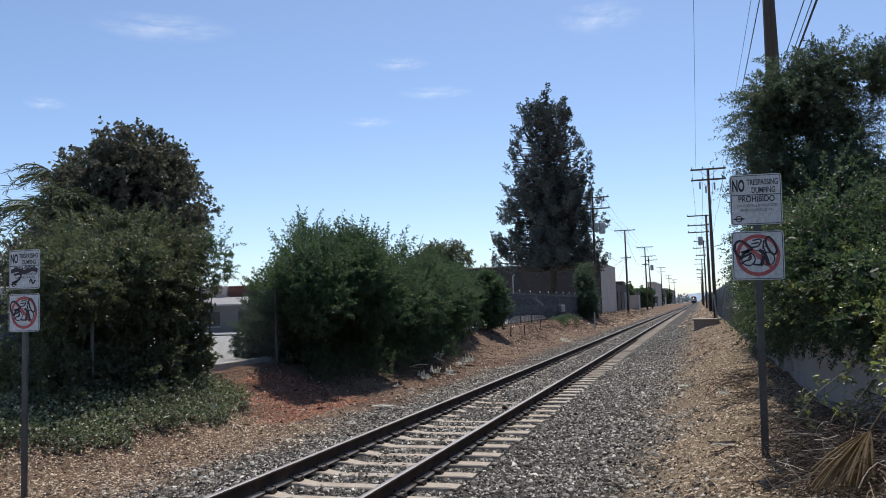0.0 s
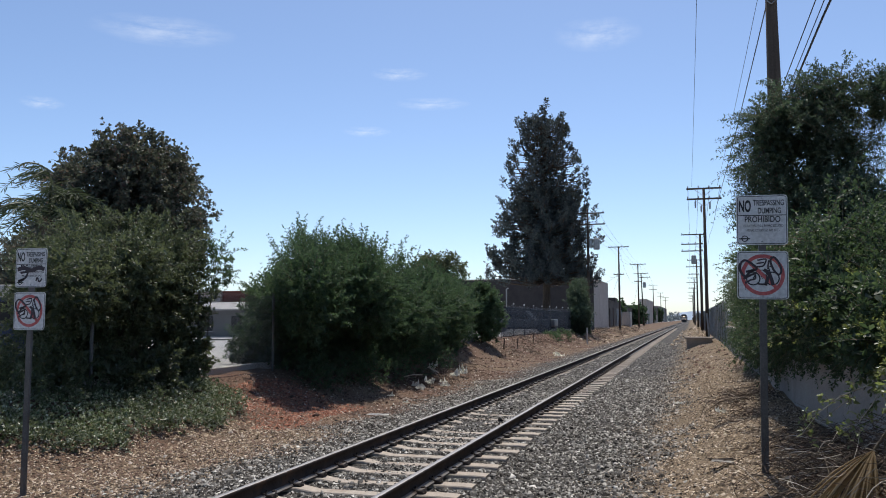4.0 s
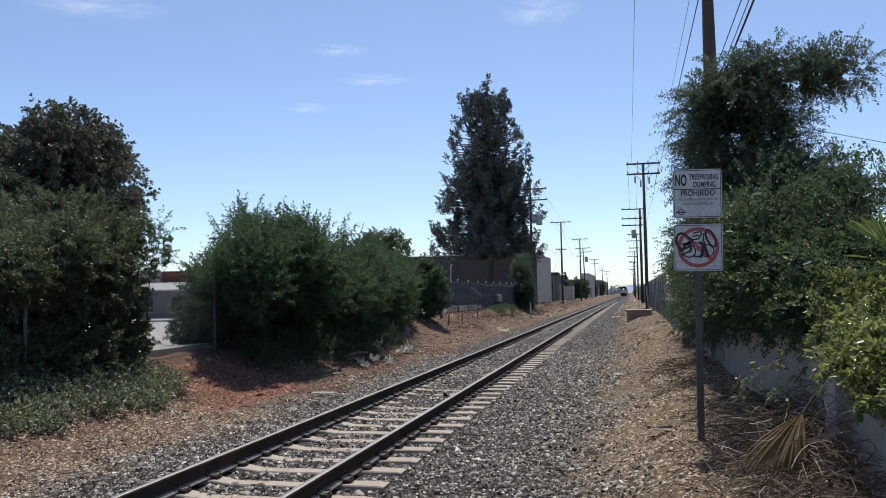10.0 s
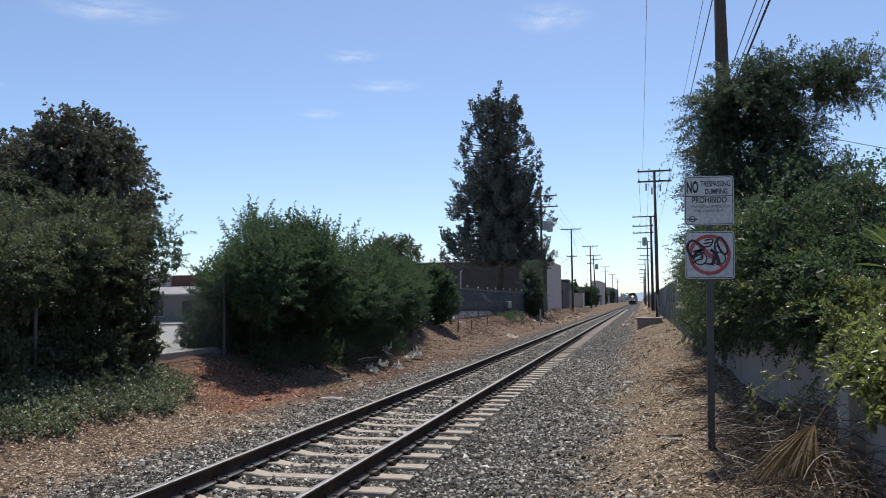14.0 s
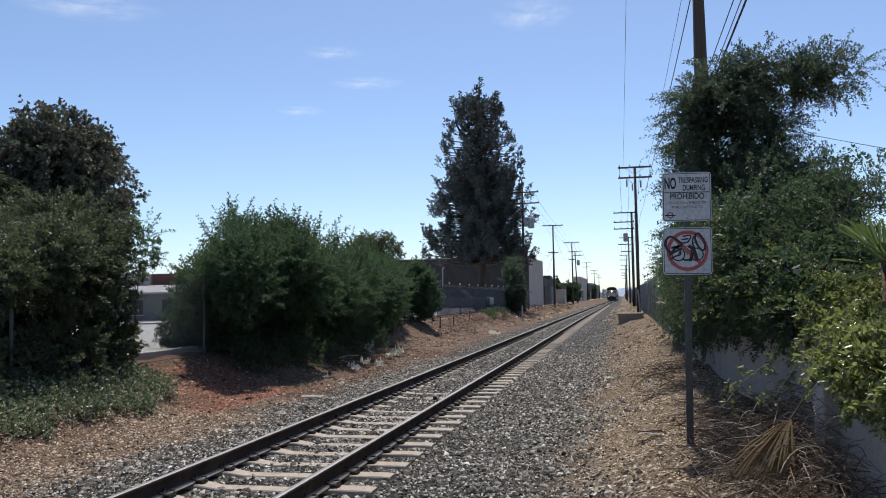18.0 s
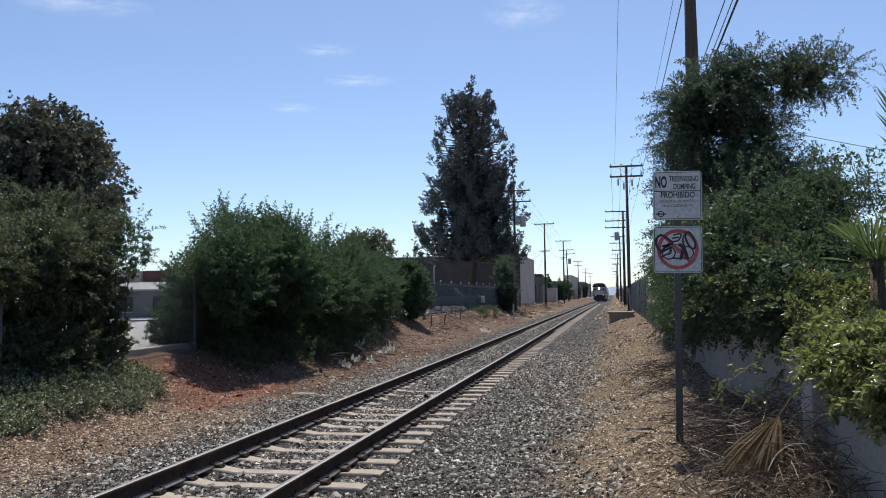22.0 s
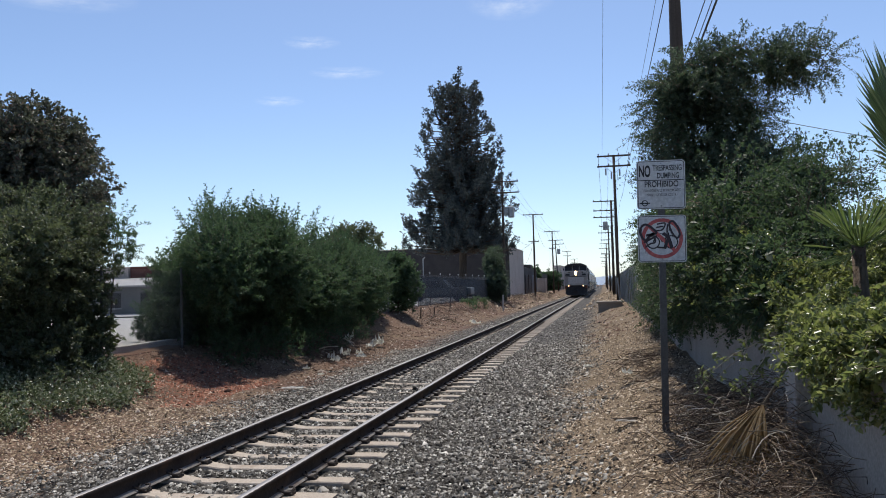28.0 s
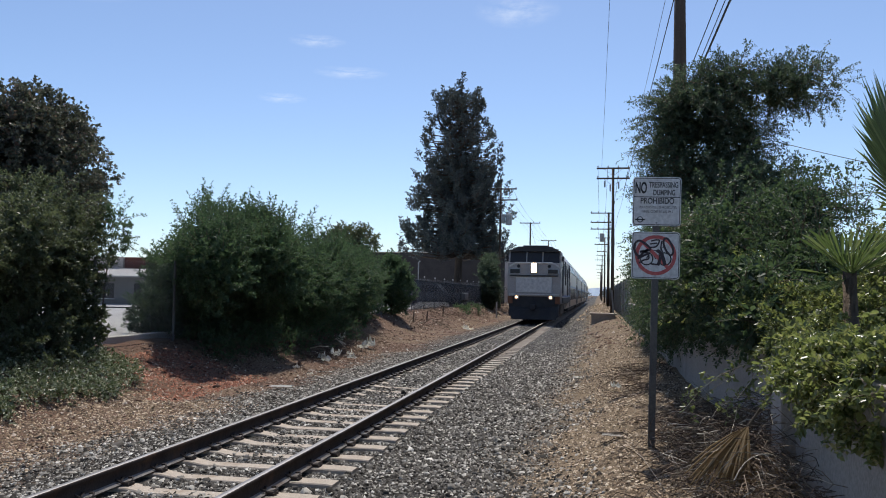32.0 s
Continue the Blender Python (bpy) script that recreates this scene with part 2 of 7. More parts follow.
def sprigs(bases, dirs, lens, k, leaf, width, droop=0.15, spread=0.9, lift=0.3, oval=False):
    """Leaves set along twigs. Each leaf is a blade folded on its midrib, diamond or oval. Returns verts, faces."""
    n = len(bases)
    dirs = unit(dirs)
    t = (np.arange(k) + 0.5) / k
    t = 0.15 + 0.85 * t
    pos = bases[:, None] + dirs[:, None] * (lens[:, None] * t)[..., None]
    pos[..., 2] -= droop * lens[:, None] * t ** 2
    side = unit(np.cross(dirs, rng.normal(size=(n, 3))))
    ang = rng.uniform(0, 2 * np.pi, (n, k)) * 0.35 + np.arange(k) * np.pi
    up = np.cross(dirs, side)
    out = side[:, None] * np.cos(ang)[..., None] + up[:, None] * np.sin(ang)[..., None]
    way = unit(dirs[:, None] * (1 - 0.45 * spread) + out * spread + rng.normal(size=(n, k, 3)) * 0.25 + np.array([0, 0, lift]))
    flat = unit(np.cross(way, rng.normal(size=(n, k, 3)) * 0.6 + np.array([0, 0, 1.0])))
    nrm = np.cross(flat, way)
    size = rng.uniform(0.65, 1.25, (n, k, 1)) * (1.1 - 0.45 * t)[None, :, None]
    if oval:
        def rim(along, out, up):
            return pos + way * leaf * size * along + flat * width * size * out + nrm * width * size * up
        v = np.stack([pos, rim(0.28, 0.42, 0.14), rim(0.66, 0.40, 0.10), rim(1.0, 0, -0.2), rim(0.66, -0.40, 0.10), rim(0.28, -0.42, 0.14)], 2).reshape(-1, 3)
        i = np.arange(n * k)[:, None] * 6
        return v, np.concatenate([i + np.array([[0, 1, 2, 3]]), i + np.array([[0, 3, 4, 5]])], 1).reshape(-1, 4)
    a = pos
    mid = pos + way * leaf * size * 0.5
    b = mid + flat * width * size * 0.5 + nrm * width * size * 0.15
    c = pos + way * leaf * size - nrm * leaf * size * 0.08
    d = mid - flat * width * size * 0.5 + nrm * width * size * 0.15
    v = np.stack([a, b, c, d], 2).reshape(-1, 3)
    i = np.arange(n * k)[:, None] * 4
    f = np.concatenate([i + np.array([[0, 1, 2]]), i + np.array([[0, 2, 3]])], 1).reshape(-1, 3)
    return v, f


def stems(bases, dirs, lens, r=0.006, droop=0.15):
    """Thin three-sided twigs for sprigs."""
    n = len(bases)
    dirs = unit(dirs)
    tip = bases + dirs * lens[:, None]
    tip[:, 2] -= droop * lens
    s = unit(np.cross(dirs, np.array([0.3, 0.2, 1.0]))) * r
    u = np.cross(dirs, s)
    v = np.stack([bases + s, bases - s * 0.5 + u, bases - s * 0.5 - u, tip], 1).reshape(-1, 3)
    i = np.arange(n)[:, None] * 4
    f = np.concatenate([i + np.array([[0, 1, 3]]), i + np.array([[1, 2, 3]]), i + np.array([[2, 0, 3]])], 1).reshape(-1, 3)
    return v, f


def crown(blobs, n, r0=0.55, r1=1.05, up=0.5, jitter=0.5, holes=-1.4):
    """Twig roots and ways over a union of ellipsoids (x, y, z, rx, ry, rz)."""
    blobs = np.array(blobs, float)
    w = (blobs[:, 3] * blobs[:, 4] + blobs[:, 4] * blobs[:, 5] + blobs[:, 3] * blobs[:, 5])
    pick = rng.choice(len(blobs), n, p=w / w.sum())
    d = unit(rng.normal(size=(n, 3)))
    r = rng.uniform(r0 ** 2, r1 ** 2, n) ** 0.5
    # lumpy outline
    lump = 1 + 0.10 * np.sin(5 * d[:, 0] + 3 * d[:, 2] + pick) + 0.08 * np.sin(9 * d[:, 1] - 6 * d[:, 2] + 2 * pick)
    p = blobs[pick, :3] + d * blobs[pick, 3:] * (r * lump)[:, None]
    # hollows between the boughs
    x, y, z = p.T
    w = np.sin(3.3 * x + 1.4 * np.sin(2.3 * z)) + np.sin(2.9 * y + 1.1 * x) + np.sin(3.6 * z + 1.7 * y)
    full = (w > holes) | (r < 0.72)
    p, d, pick, n = p[full], d[full], pick[full], int(full.sum())
    way = unit(d / blobs[pick, 3:] * blobs[pick, 3:].mean(1, keepdims=True) + np.array([0, 0, up]) + rng.normal(size=(n, 3)) * jitter)
    return p, way


def foliage(name, bases, dirs, lens, k, leaf, width, material, parent, bark=None, droop=0.15, spread=0.9, lift=0.3, stem=0.005):
    v, f = sprigs(bases, dirs, lens, k, leaf, width, droop, spread, lift)
    tagged(part(name, fast_mesh(name, v, f, material), material, parent), kind="stuff")
    if bark:
        v, f = stems(bases, dirs, lens, stem, droop)
        tagged(part("twig_mass", fast_mesh("twig_mass", v, f, bark), bark, parent), kind="stuff")


def plumes(parent, bases, ways, lens, nodes, k, sprig, leaf, width, material, droop=0.3, thick=0.005, name="spray_mass", flat=0.0, oval=False, lift=0.2):
    """Arching shoots with short leafy sprigs set along them, smaller towards the tip."""
    n = len(bases)
    ways = unit(ways)
    t = np.linspace(0.1, 1.0, nodes)
    pos = bases[:, None] + ways[:, None] * (lens[:, None] * t)[..., None]
    pos[..., 2] -= droop * lens[:, None] * t ** 2
    tan = np.repeat(ways[:, None], nodes, 1)
    tan[..., 2] -= 2 * droop * t
    tan = unit(tan)
    side = unit(np.cross(tan, rng.normal(size=(n, 1, 3)) * (1 - 0.8 * flat) + np.array([0, 0, 1.6 * flat])))
    flip = np.where(np.arange(nodes) % 2 == 0, 1.0, -1.0)[None, :, None]
    dirs = tan * 0.85 + side * flip * 0.75 + rng.normal(size=tan.shape) * 0.3
    dirs[:, -1] = tan[:, -1]
    size = sprig * (1.1 - 0.7 * t)[None] * rng.uniform(0.7, 1.3, (n, nodes))
    v, f = sprigs(pos.reshape(-1, 3), dirs.reshape(-1, 3), size.ravel(), k, leaf, width, 0.2, 0.8, lift, oval)
    tagged(part(name, fast_mesh(name, v, f, material), material, parent), kind="stuff")
    # the shoots themselves: three-sided, tapered
    pick = np.unique(np.linspace(0, nodes - 1, max(3, nodes // 5)).round().astype(int))
    pos, tan, side, t, nodes = pos[:, pick], tan[:, pick], side[:, pick], t[pick], len(pick)
    ring = np.stack([side * 1.0, np.cross(tan, side) * 0.87 - side * 0.5, -np.cross(tan, side) * 0.87 - side * 0.5], 2)
    v = (pos[:, :, None] + ring * (thick * (1.05 - t))[None, :, None, None]).reshape(-1, 3)
    i = (np.arange(n)[:, None, None] * nodes + np.arange(nodes - 1)[None, :, None]) * 3
    q = np.arange(3)[None, None]
    a, b = (i + q).ravel(), (i + (q + 1) % 3).ravel()
    f = np.stack([a, b, b + 3, a + 3], 1)
    tagged(part("twig_mass", fast_mesh("twig_mass", v, f, M_TWIG), M_TWIG, parent), kind="stuff")


def shell(blobs, n, r0=0.72, r1=1.0, inner=0.86, ragged=0.12):
    """Points over the outside of a union of ellipsoids, with the way out from each."""
    B = np.array(blobs, float)
    w = B[:, 3] * B[:, 4] + B[:, 4] * B[:, 5] + B[:, 3] * B[:, 5]
    pick = rng.choice(len(B), n * 3, p=w / w.sum())
    d = unit(rng.normal(size=(n * 3, 3)))
    q = B[pick, :3] + d * B[pick, 3:]
    x, y, z = q.T
    lump = 1 + ragged * (np.sin(2.7 * x + 1.9 * z + pick) + np.sin(3.3 * y - 2.3 * z + 2 * pick) + 0.6 * np.sin(6.1 * z + 5 * x))
    p = B[pick, :3] + d * B[pick, 3:] * (rng.uniform(r0, r1, n * 3) * lump)[:, None]
    hidden = np.zeros(len(p), bool)
    for j in range(len(B)):
        hidden |= (pick != j) & ((((q - B[j, :3]) / B[j, 3:]) ** 2).sum(1) < inner ** 2)
    p, d, pick = p[~hidden][:n], d[~hidden][:n], pick[~hidden][:n]
    return p, unit(d / B[pick, 3:]), B[pick, 3:].mean(1)


def bush(label, blobs, n, far, nodes, k, sprig, leaf, width, material, root, rise=0.7, sag=0.25, jitter=0.35, fill=900, coarse=0.2, name="shrub", category="shrub", group="", stem=0.006, tips=None, more=(), flat=0.5, r0=0.72, r1=1.0, ragged=0.12, oval=False, lift=0.2, bare=0.0, ref=1.2, side=0.62):
    """A crown of arching leafy sprays over a dense inner mass, on forked limbs."""
    s = thing(name, label, category, group)
    p, out, girth = shell(blobs, n, r0, r1, ragged=ragged)
    ok = p[:, 2] > land(p[:, 0], p[:, 1]) + 0.12
    # thin patches between the boughs
    gap = np.sin(2.1 * p[:, 0] + 1.3 * p[:, 2]) + np.sin(2.6 * p[:, 1] - 1.1 * p[:, 0]) + np.sin(3.1 * p[:, 2] + 0.7 * p[:, 1])
    ok &= gap > -3 + bare
    p, out, girth = p[ok], out[ok], girth[ok]
    way = out + np.array([0, 0, 1.0]) * rise * rng.uniform(0.3, 1.3, (len(p), 1)) + rng.normal(size=p.shape) * jitter
    size = far * np.clip(girth / ref, 0.35, 1.0) * rng.lognormal(-0.1, 0.32, len(p)).clip(0.4, 1.6) * np.clip(side + 0.6 * out[:, 2], 0.45, 1.0)
    plumes(s, p - unit(way) * size[:, None] * 0.3, way, size, nodes, k, sprig, leaf, width, material, sag, stem, "spray_mass", flat, oval, lift)
    if fill:
        q, d = crown(blobs, fill, 0.1, 0.62, up=0.3, holes=-9)
        q, d = q[q[:, 2] > land(q[:, 0], q[:, 1]) + 0.1], d[q[:, 2] > land(q[:, 0], q[:, 1]) + 0.1]
        v, f = sprigs(q, d, rng.uniform(0.5, 1.2, len(q)) * coarse * 1.6, 6, coarse, coarse * 0.6, lift=0.0)
        tagged(part("inner_leaves", fast_mesh("inner_leaves", v, f, material), material, s), kind="stuff")
    for base, way, reach, nn, sp, droop in more:
        m = 4
        plumes(s, np.array(base) + rng.normal(size=(m, 3)) * 0.12, np.array(way) + rng.normal(size=(m, 3)) * 0.22, rng.uniform(0.7, 1.1, m) * reach, nn, 5, sp, leaf, width, material, droop, stem, "spray_mass", flat, oval, lift)
    for a, tip, r in (tips if tips is not None else [((root[0], root[1], grounded(root[0], root[1]) - 0.1), (b[0], b[1], b[2] + 0.3 * b[5]), root[2]) for b in blobs]):
        limbs(s, a, [tip], r, M_BARK)
    return s


def limbs(parent, root, tips, r0, bark, name="limb"):
    """A trunk that forks: one bent, tapered limb to each tip."""
    root = Vector(root)
    for tip in tips:
        tip = Vector(tip)
        mid = root.lerp(tip, 0.5) + Vector((rng.normal() * 0.12, rng.normal() * 0.12, (tip - root).length * 0.06))
        pts = [root.lerp(mid, 0.5), mid, mid.lerp(tip, 0.6), tip]
        part(name, rods(([root] + pts, [r0, r0 * 0.8, r0 * 0.6, r0 * 0.4, r0 * 0.15]), sides=7), bark, parent, smooth=True)


# ---- materials ----
def ground_material():
    m, n, l, b = mat("ground", 0.95)
    tc = n.new("ShaderNodeTexCoord")
    sep = n.new("ShaderNodeSeparateXYZ")
    l.new(tc.outputs["Object"], sep.inputs[0])
    wob = noisy(n, l, 0.7, 5, 0.65)

    def band(edge, soft, sign):
        s = n.new("ShaderNodeMath")
        s.operation = "MULTIPLY_ADD"
        l.new(wob, s.inputs[0])
        s.inputs[1].default_value = 1.6
        l.new(sep.outputs["X"], s.inputs[2])
        r = n.new("ShaderNodeMapRange")
        r.inputs["From Min"].default_value, r.inputs["From Max"].default_value = edge + 0.8 - soft * sign, edge + 0.8 + soft * sign
        l.new(s.outputs[0], r.inputs[0])
        return r.outputs[0]
    gravel_fine = noisy(n, l, 42, 4, 0.65)
    # dark bed colour takes in the shade of the gaps between stones
    stone = ramp(n, l, gravel_fine, [(0.36, (0.012, 0.011, 0.01)), (0.52, (0.06, 0.054, 0.047)), (0.68, (0.2, 0.182, 0.16))])
    litter = ramp(n, l, noisy(n, l, 38, 4, 0.7), [(0.28, (0.06, 0.043, 0.03)), (0.5, (0.18, 0.135, 0.09)), (0.75, (0.36, 0.29, 0.2))])
    tone = ramp(n, l, noisy(n, l, 0.55, 4), [(0.35, (0.8, 0.74, 0.68)), (0.65, (1.12, 1.08, 1.0))])
    dirt_r = mixc(n, l, 1.0, litter, tone, "MULTIPLY")
    red = ramp(n, l, noisy(n, l, 22, 5, 0.75), [(0.3, (0.05, 0.024, 0.016)), (0.55, (0.125, 0.058, 0.038)), (0.8, (0.21, 0.115, 0.08))])
    where_red = ramp(n, l, noisy(n, l, 0.22, 3), [(0.42, (0.25, 0.25, 0.25)), (0.64, (0.8, 0.8, 0.8))])
    dirt_l = mixc(n, l, where_red, dirt_r, red)
    lot = ramp(n, l, noisy(n, l, 1.4, 6, 0.65), [(0.3, (0.34, 0.335, 0.32)), (0.7, (0.46, 0.45, 0.435))])
    left = mixc(n, l, band(-7.0, 0.15, 1), lot, dirt_l)
    col = mixc(n, l, band(-2.75, 0.45, 1), left, stone)
    col = mixc(n, l, band(3.25, 0.4, 1), col, dirt_r)
    l.new(col, b.inputs["Base Color"])
    bump(n, l, b, gravel_fine, 0.6, 0.03)
    return m


M_GROUND = ground_material()
M_STONE = island_tint("crushed_stone", [(0.0, (0.014, 0.012, 0.01)), (0.32, (0.046, 0.04, 0.033)), (0.55, (0.134, 0.122, 0.106)), (0.76, (0.285, 0.266, 0.234)), (0.93, (0.46, 0.434, 0.386)), (1.0, (0.7, 0.665, 0.605))], 0.95, 90)
M_LITTER = island_tint("dry_litter", [(0.0, (0.035, 0.025, 0.018)), (0.35, (0.13, 0.09, 0.057)), (0.72, (0.335, 0.246, 0.156)), (1.0, (0.64, 0.54, 0.42))], 0.9, 70)
M_CLOD = island_tint("red_clods", [(0.0, (0.05, 0.03, 0.022)), (0.5, (0.13, 0.075, 0.053)), (0.86, (0.22, 0.145, 0.105)), (1.0, (0.6, 0.52, 0.44))], 0.95, 50)
M_REDCLOD = island_tint("red_earth", [(0.0, (0.14, 0.05, 0.03)), (0.6, (0.29, 0.11, 0.066)), (0.92, (0.38, 0.19, 0.12)), (1.0, (0.5, 0.4, 0.32))], 0.95, 50)
M_TIE = worn("concrete_tie", (0.38, 0.315, 0.248), (0.52, 0.445, 0.365), (0.26, 0.195, 0.14), 2.2, 60, 0.9, bumps=0.4)
M_RAIL = worn("rail_steel", (0.045, 0.037, 0.033), (0.075, 0.06, 0.052), (0.11, 0.07, 0.05), 3.5, 50, 1.0, 0.0, 0.25)
M_RAIL.node_tree.nodes["Principled BSDF"].inputs["Specular IOR Level"].default_value = 0.1
# foot tops paler than the web: the sunlight on them is in the colour
M_RAILFOOT = worn("sunlit_rail_foot", (0.2, 0.18, 0.165), (0.3, 0.275, 0.25), (0.16, 0.11, 0.08), 3, 50, 0.9)
M_RAILTOP = worn("polished_rail_head", (0.3, 0.28, 0.265), (0.4, 0.375, 0.355), None, 2, 80, 0.5, 1.0, 0.05, 0.001, (1, 0.1, 1))
M_CLIP = worn("rusty_clip", (0.035, 0.03, 0.028), (0.075, 0.058, 0.048), None, 9, 90, 0.7, 0.3)
M_WALL = worn("grey_stucco", (0.295, 0.265, 0.238), (0.37, 0.335, 0.302), (0.225, 0.196, 0.172), 0.8, 55, 0.95, bumps=0.5, dist=0.004)
M_CAP = worn("wall_cap", (0.3, 0.27, 0.235), (0.42, 0.38, 0.33), None, 1.5, 40, 0.9)
M_CONC = worn("pale_concrete", (0.46, 0.43, 0.39), (0.6, 0.57, 0.53), (0.32, 0.29, 0.25), 1.3, 45, 0.9)
M_POLE = worn("creosoted_wood", (0.07, 0.053, 0.042), (0.13, 0.102, 0.082), (0.18, 0.145, 0.12), 1.6, 35, 0.9, stretch=(5, 5, 0.25), bumps=0.5)
M_GALV = worn("galvanised_steel", (0.3, 0.31, 0.31), (0.42, 0.43, 0.43), (0.24, 0.235, 0.22), 2.5, 60, 0.5, 0.6, 0.1)
M_POST = worn("weathered_sign_post", (0.10, 0.095, 0.09), (0.17, 0.16, 0.15), (0.2, 0.13, 0.09), 2.5, 60, 0.65, 0.4, 0.1)
M_WHITE = worn("sign_white", (0.62, 0.61, 0.6), (0.74, 0.73, 0.72), (0.56, 0.54, 0.5), 3, 30, 0.45, bumps=0.03)
M_BLACK = plain("black_print", (0.03, 0.03, 0.032), 0.5)
M_SPRAY = plain("black_spray_paint", (0.055, 0.042, 0.05), 0.6)
M_RED = worn("faded_red_print", (0.48, 0.09, 0.09), (0.58, 0.15, 0.14), None, 4, 30, 0.5, bumps=0.02)
M_WIRE = plain("black_cable", (0.03, 0.03, 0.033), 0.6)
M_BARK = worn("bark", (0.07, 0.05, 0.038), (0.15, 0.115, 0.085), None, 3, 20, 0.95, bumps=0.8, dist=0.02, stretch=(3, 3, 0.6))
M_TWIG = worn("twig", (0.1, 0.075, 0.05), (0.19, 0.15, 0.1), None, 3, 20, 0.9, bumps=0)
M_PALESTICK = worn("pale_dry_stick", (0.4, 0.33, 0.25), (0.62, 0.55, 0.45), None, 8, 40, 0.8)
M_DRYTWIG = island_tint("dry_twig", [(0, (0.045, 0.032, 0.025)), (0.6, (0.115, 0.08, 0.058)), (0.9, (0.26, 0.2, 0.145)), (1, (0.6, 0.54, 0.45))], 0.9)
M_OAK = leafy("oak_leaf", [(0, (0.065, 0.076, 0.07)), (0.5, (0.11, 0.12, 0.1)), (0.82, (0.15, 0.155, 0.12)), (0.92, (0.2, 0.13, 0.11)), (1, (0.23, 0.145, 0.125))], 0.5, 0.32, (0.12, 0.14, 0.07), 0.35)
M_SHRUB = leafy("shrub_leaf", [(0, (0.042, 0.068, 0.05)), (0.5, (0.072, 0.112, 0.07)), (1, (0.115, 0.165, 0.09))], 0.6, 0.42, (0.12, 0.21, 0.07), 0.22)
M_MASS = leafy("olive_shrub_leaf", [(0, (0.046, 0.064, 0.045)), (0.5, (0.082, 0.106, 0.062)), (0.9, (0.13, 0.15, 0.09)), (1, (0.175, 0.175, 0.125))], 0.45, 0.4, (0.16, 0.19, 0.07), 0.35)
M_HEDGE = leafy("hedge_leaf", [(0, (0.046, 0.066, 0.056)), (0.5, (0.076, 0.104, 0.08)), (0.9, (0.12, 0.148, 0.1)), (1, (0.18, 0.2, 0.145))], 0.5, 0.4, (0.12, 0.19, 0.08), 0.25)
# greener leaf for the lower hedge, also darkened for the shade under the crown
M_HEDGELOW = leafy("shaded_hedge_leaf", [(0, (0.03, 0.046, 0.036)), (0.5, (0.052, 0.078, 0.054)), (0.9, (0.09, 0.122, 0.07)), (1, (0.14, 0.165, 0.1))], 0.5, 0.4, (0.12, 0.2, 0.06), 0.22)
M_BRIGHT = leafy("broad_leaf", [(0, (0.035, 0.05, 0.026)), (0.35, (0.11, 0.14, 0.06)), (0.75, (0.2, 0.22, 0.095)), (0.92, (0.29, 0.28, 0.13)), (1, (0.4, 0.36, 0.2))], 0.3, 0.5, (0.3, 0.36, 0.08), 0.55)
M_PINE = leafy("pine_needle", [(0, (0.07, 0.09, 0.1)), (0.5, (0.12, 0.14, 0.148)), (1, (0.175, 0.19, 0.185))], 0.7, 0.2, (0.09, 0.11, 0.07), 0.2)
M_FEATHER = leafy("feather_frond", [(0, (0.035, 0.05, 0.036)), (0.6, (0.066, 0.085, 0.052)), (1, (0.12, 0.13, 0.085))], 0.5, 0.3, (0.1, 0.14, 0.05), 0.25)
M_IVY = leafy("ivy_leaf", [(0, (0.05, 0.075, 0.04)), (0.35, (0.12, 0.155, 0.08)), (0.65, (0.26, 0.29, 0.19)), (1, (0.5, 0.51, 0.42))], 0.34, 0.25, (0.16, 0.2, 0.06), 0.3)
M_PALM = leafy("palm_frond", [(0, (0.05, 0.08, 0.035)), (0.6, (0.09, 0.135, 0.052)), (0.9, (0.19, 0.22, 0.11)), (1, (0.45, 0.43, 0.3))], 0.35, 0.35, (0.17, 0.24, 0.05), 0.5)
# leaf of the far tree belt: haze painted in as a pale bluish tint
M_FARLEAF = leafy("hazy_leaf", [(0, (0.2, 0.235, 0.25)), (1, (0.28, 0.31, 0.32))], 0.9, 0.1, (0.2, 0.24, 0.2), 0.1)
M_BOX = worn("dusty_tan_concrete", (0.3, 0.25, 0.2), (0.42, 0.36, 0.29), (0.22, 0.17, 0.13), 1.3, 45, 0.9)
M_DEADPALM = leafy("dry_palm_frond", [(0, (0.14, 0.1, 0.055)), (0.5, (0.27, 0.2, 0.115)), (1, (0.46, 0.37, 0.24))], 0.7, 0.55, (0.66, 0.48, 0.25))

# ---- ground ----
def strip(a, b, step):
    return list(np.arange(a, b, step))


def build_ground():
    xs = [-1500, -600, -250, -120, -60, -40, -28, -20, -15, -12, -10] + strip(-9, -1.4, 0.16) + strip(-1.4, 1.4, 0.08) + strip(1.4, 7, 0.16) + [7, 8, 9, 12, 16, 22, 32, 50, 90, 200, 600, 1500]
    ys = [-300, -100, -40, -20, -10, -5, -2] + strip(0, 30, 0.25) + strip(30, 70, 0.8) + strip(70, 200, 4) + strip(200, 700, 20) + [700, 900, 1300, 2000, 3000]
    X, Y = np.meshgrid(np.array(xs, float), np.array(ys, float))
    Z = land(X, Y)
    v = np.stack([X, Y, Z], -1).reshape(-1, 3)
    nx, ny = len(xs), len(ys)
    i = (np.arange(ny - 1)[:, None] * nx + np.arange(nx - 1)[None]).ravel()
    f = np.stack([i, i + 1, i + nx + 1, i + nx], 1)
    solo("ground", fast_mesh("ground", v, f, M_GROUND, True), M_GROUND, "dry dirt verge, grey ballast bed and worn paved lot", kind="structure")


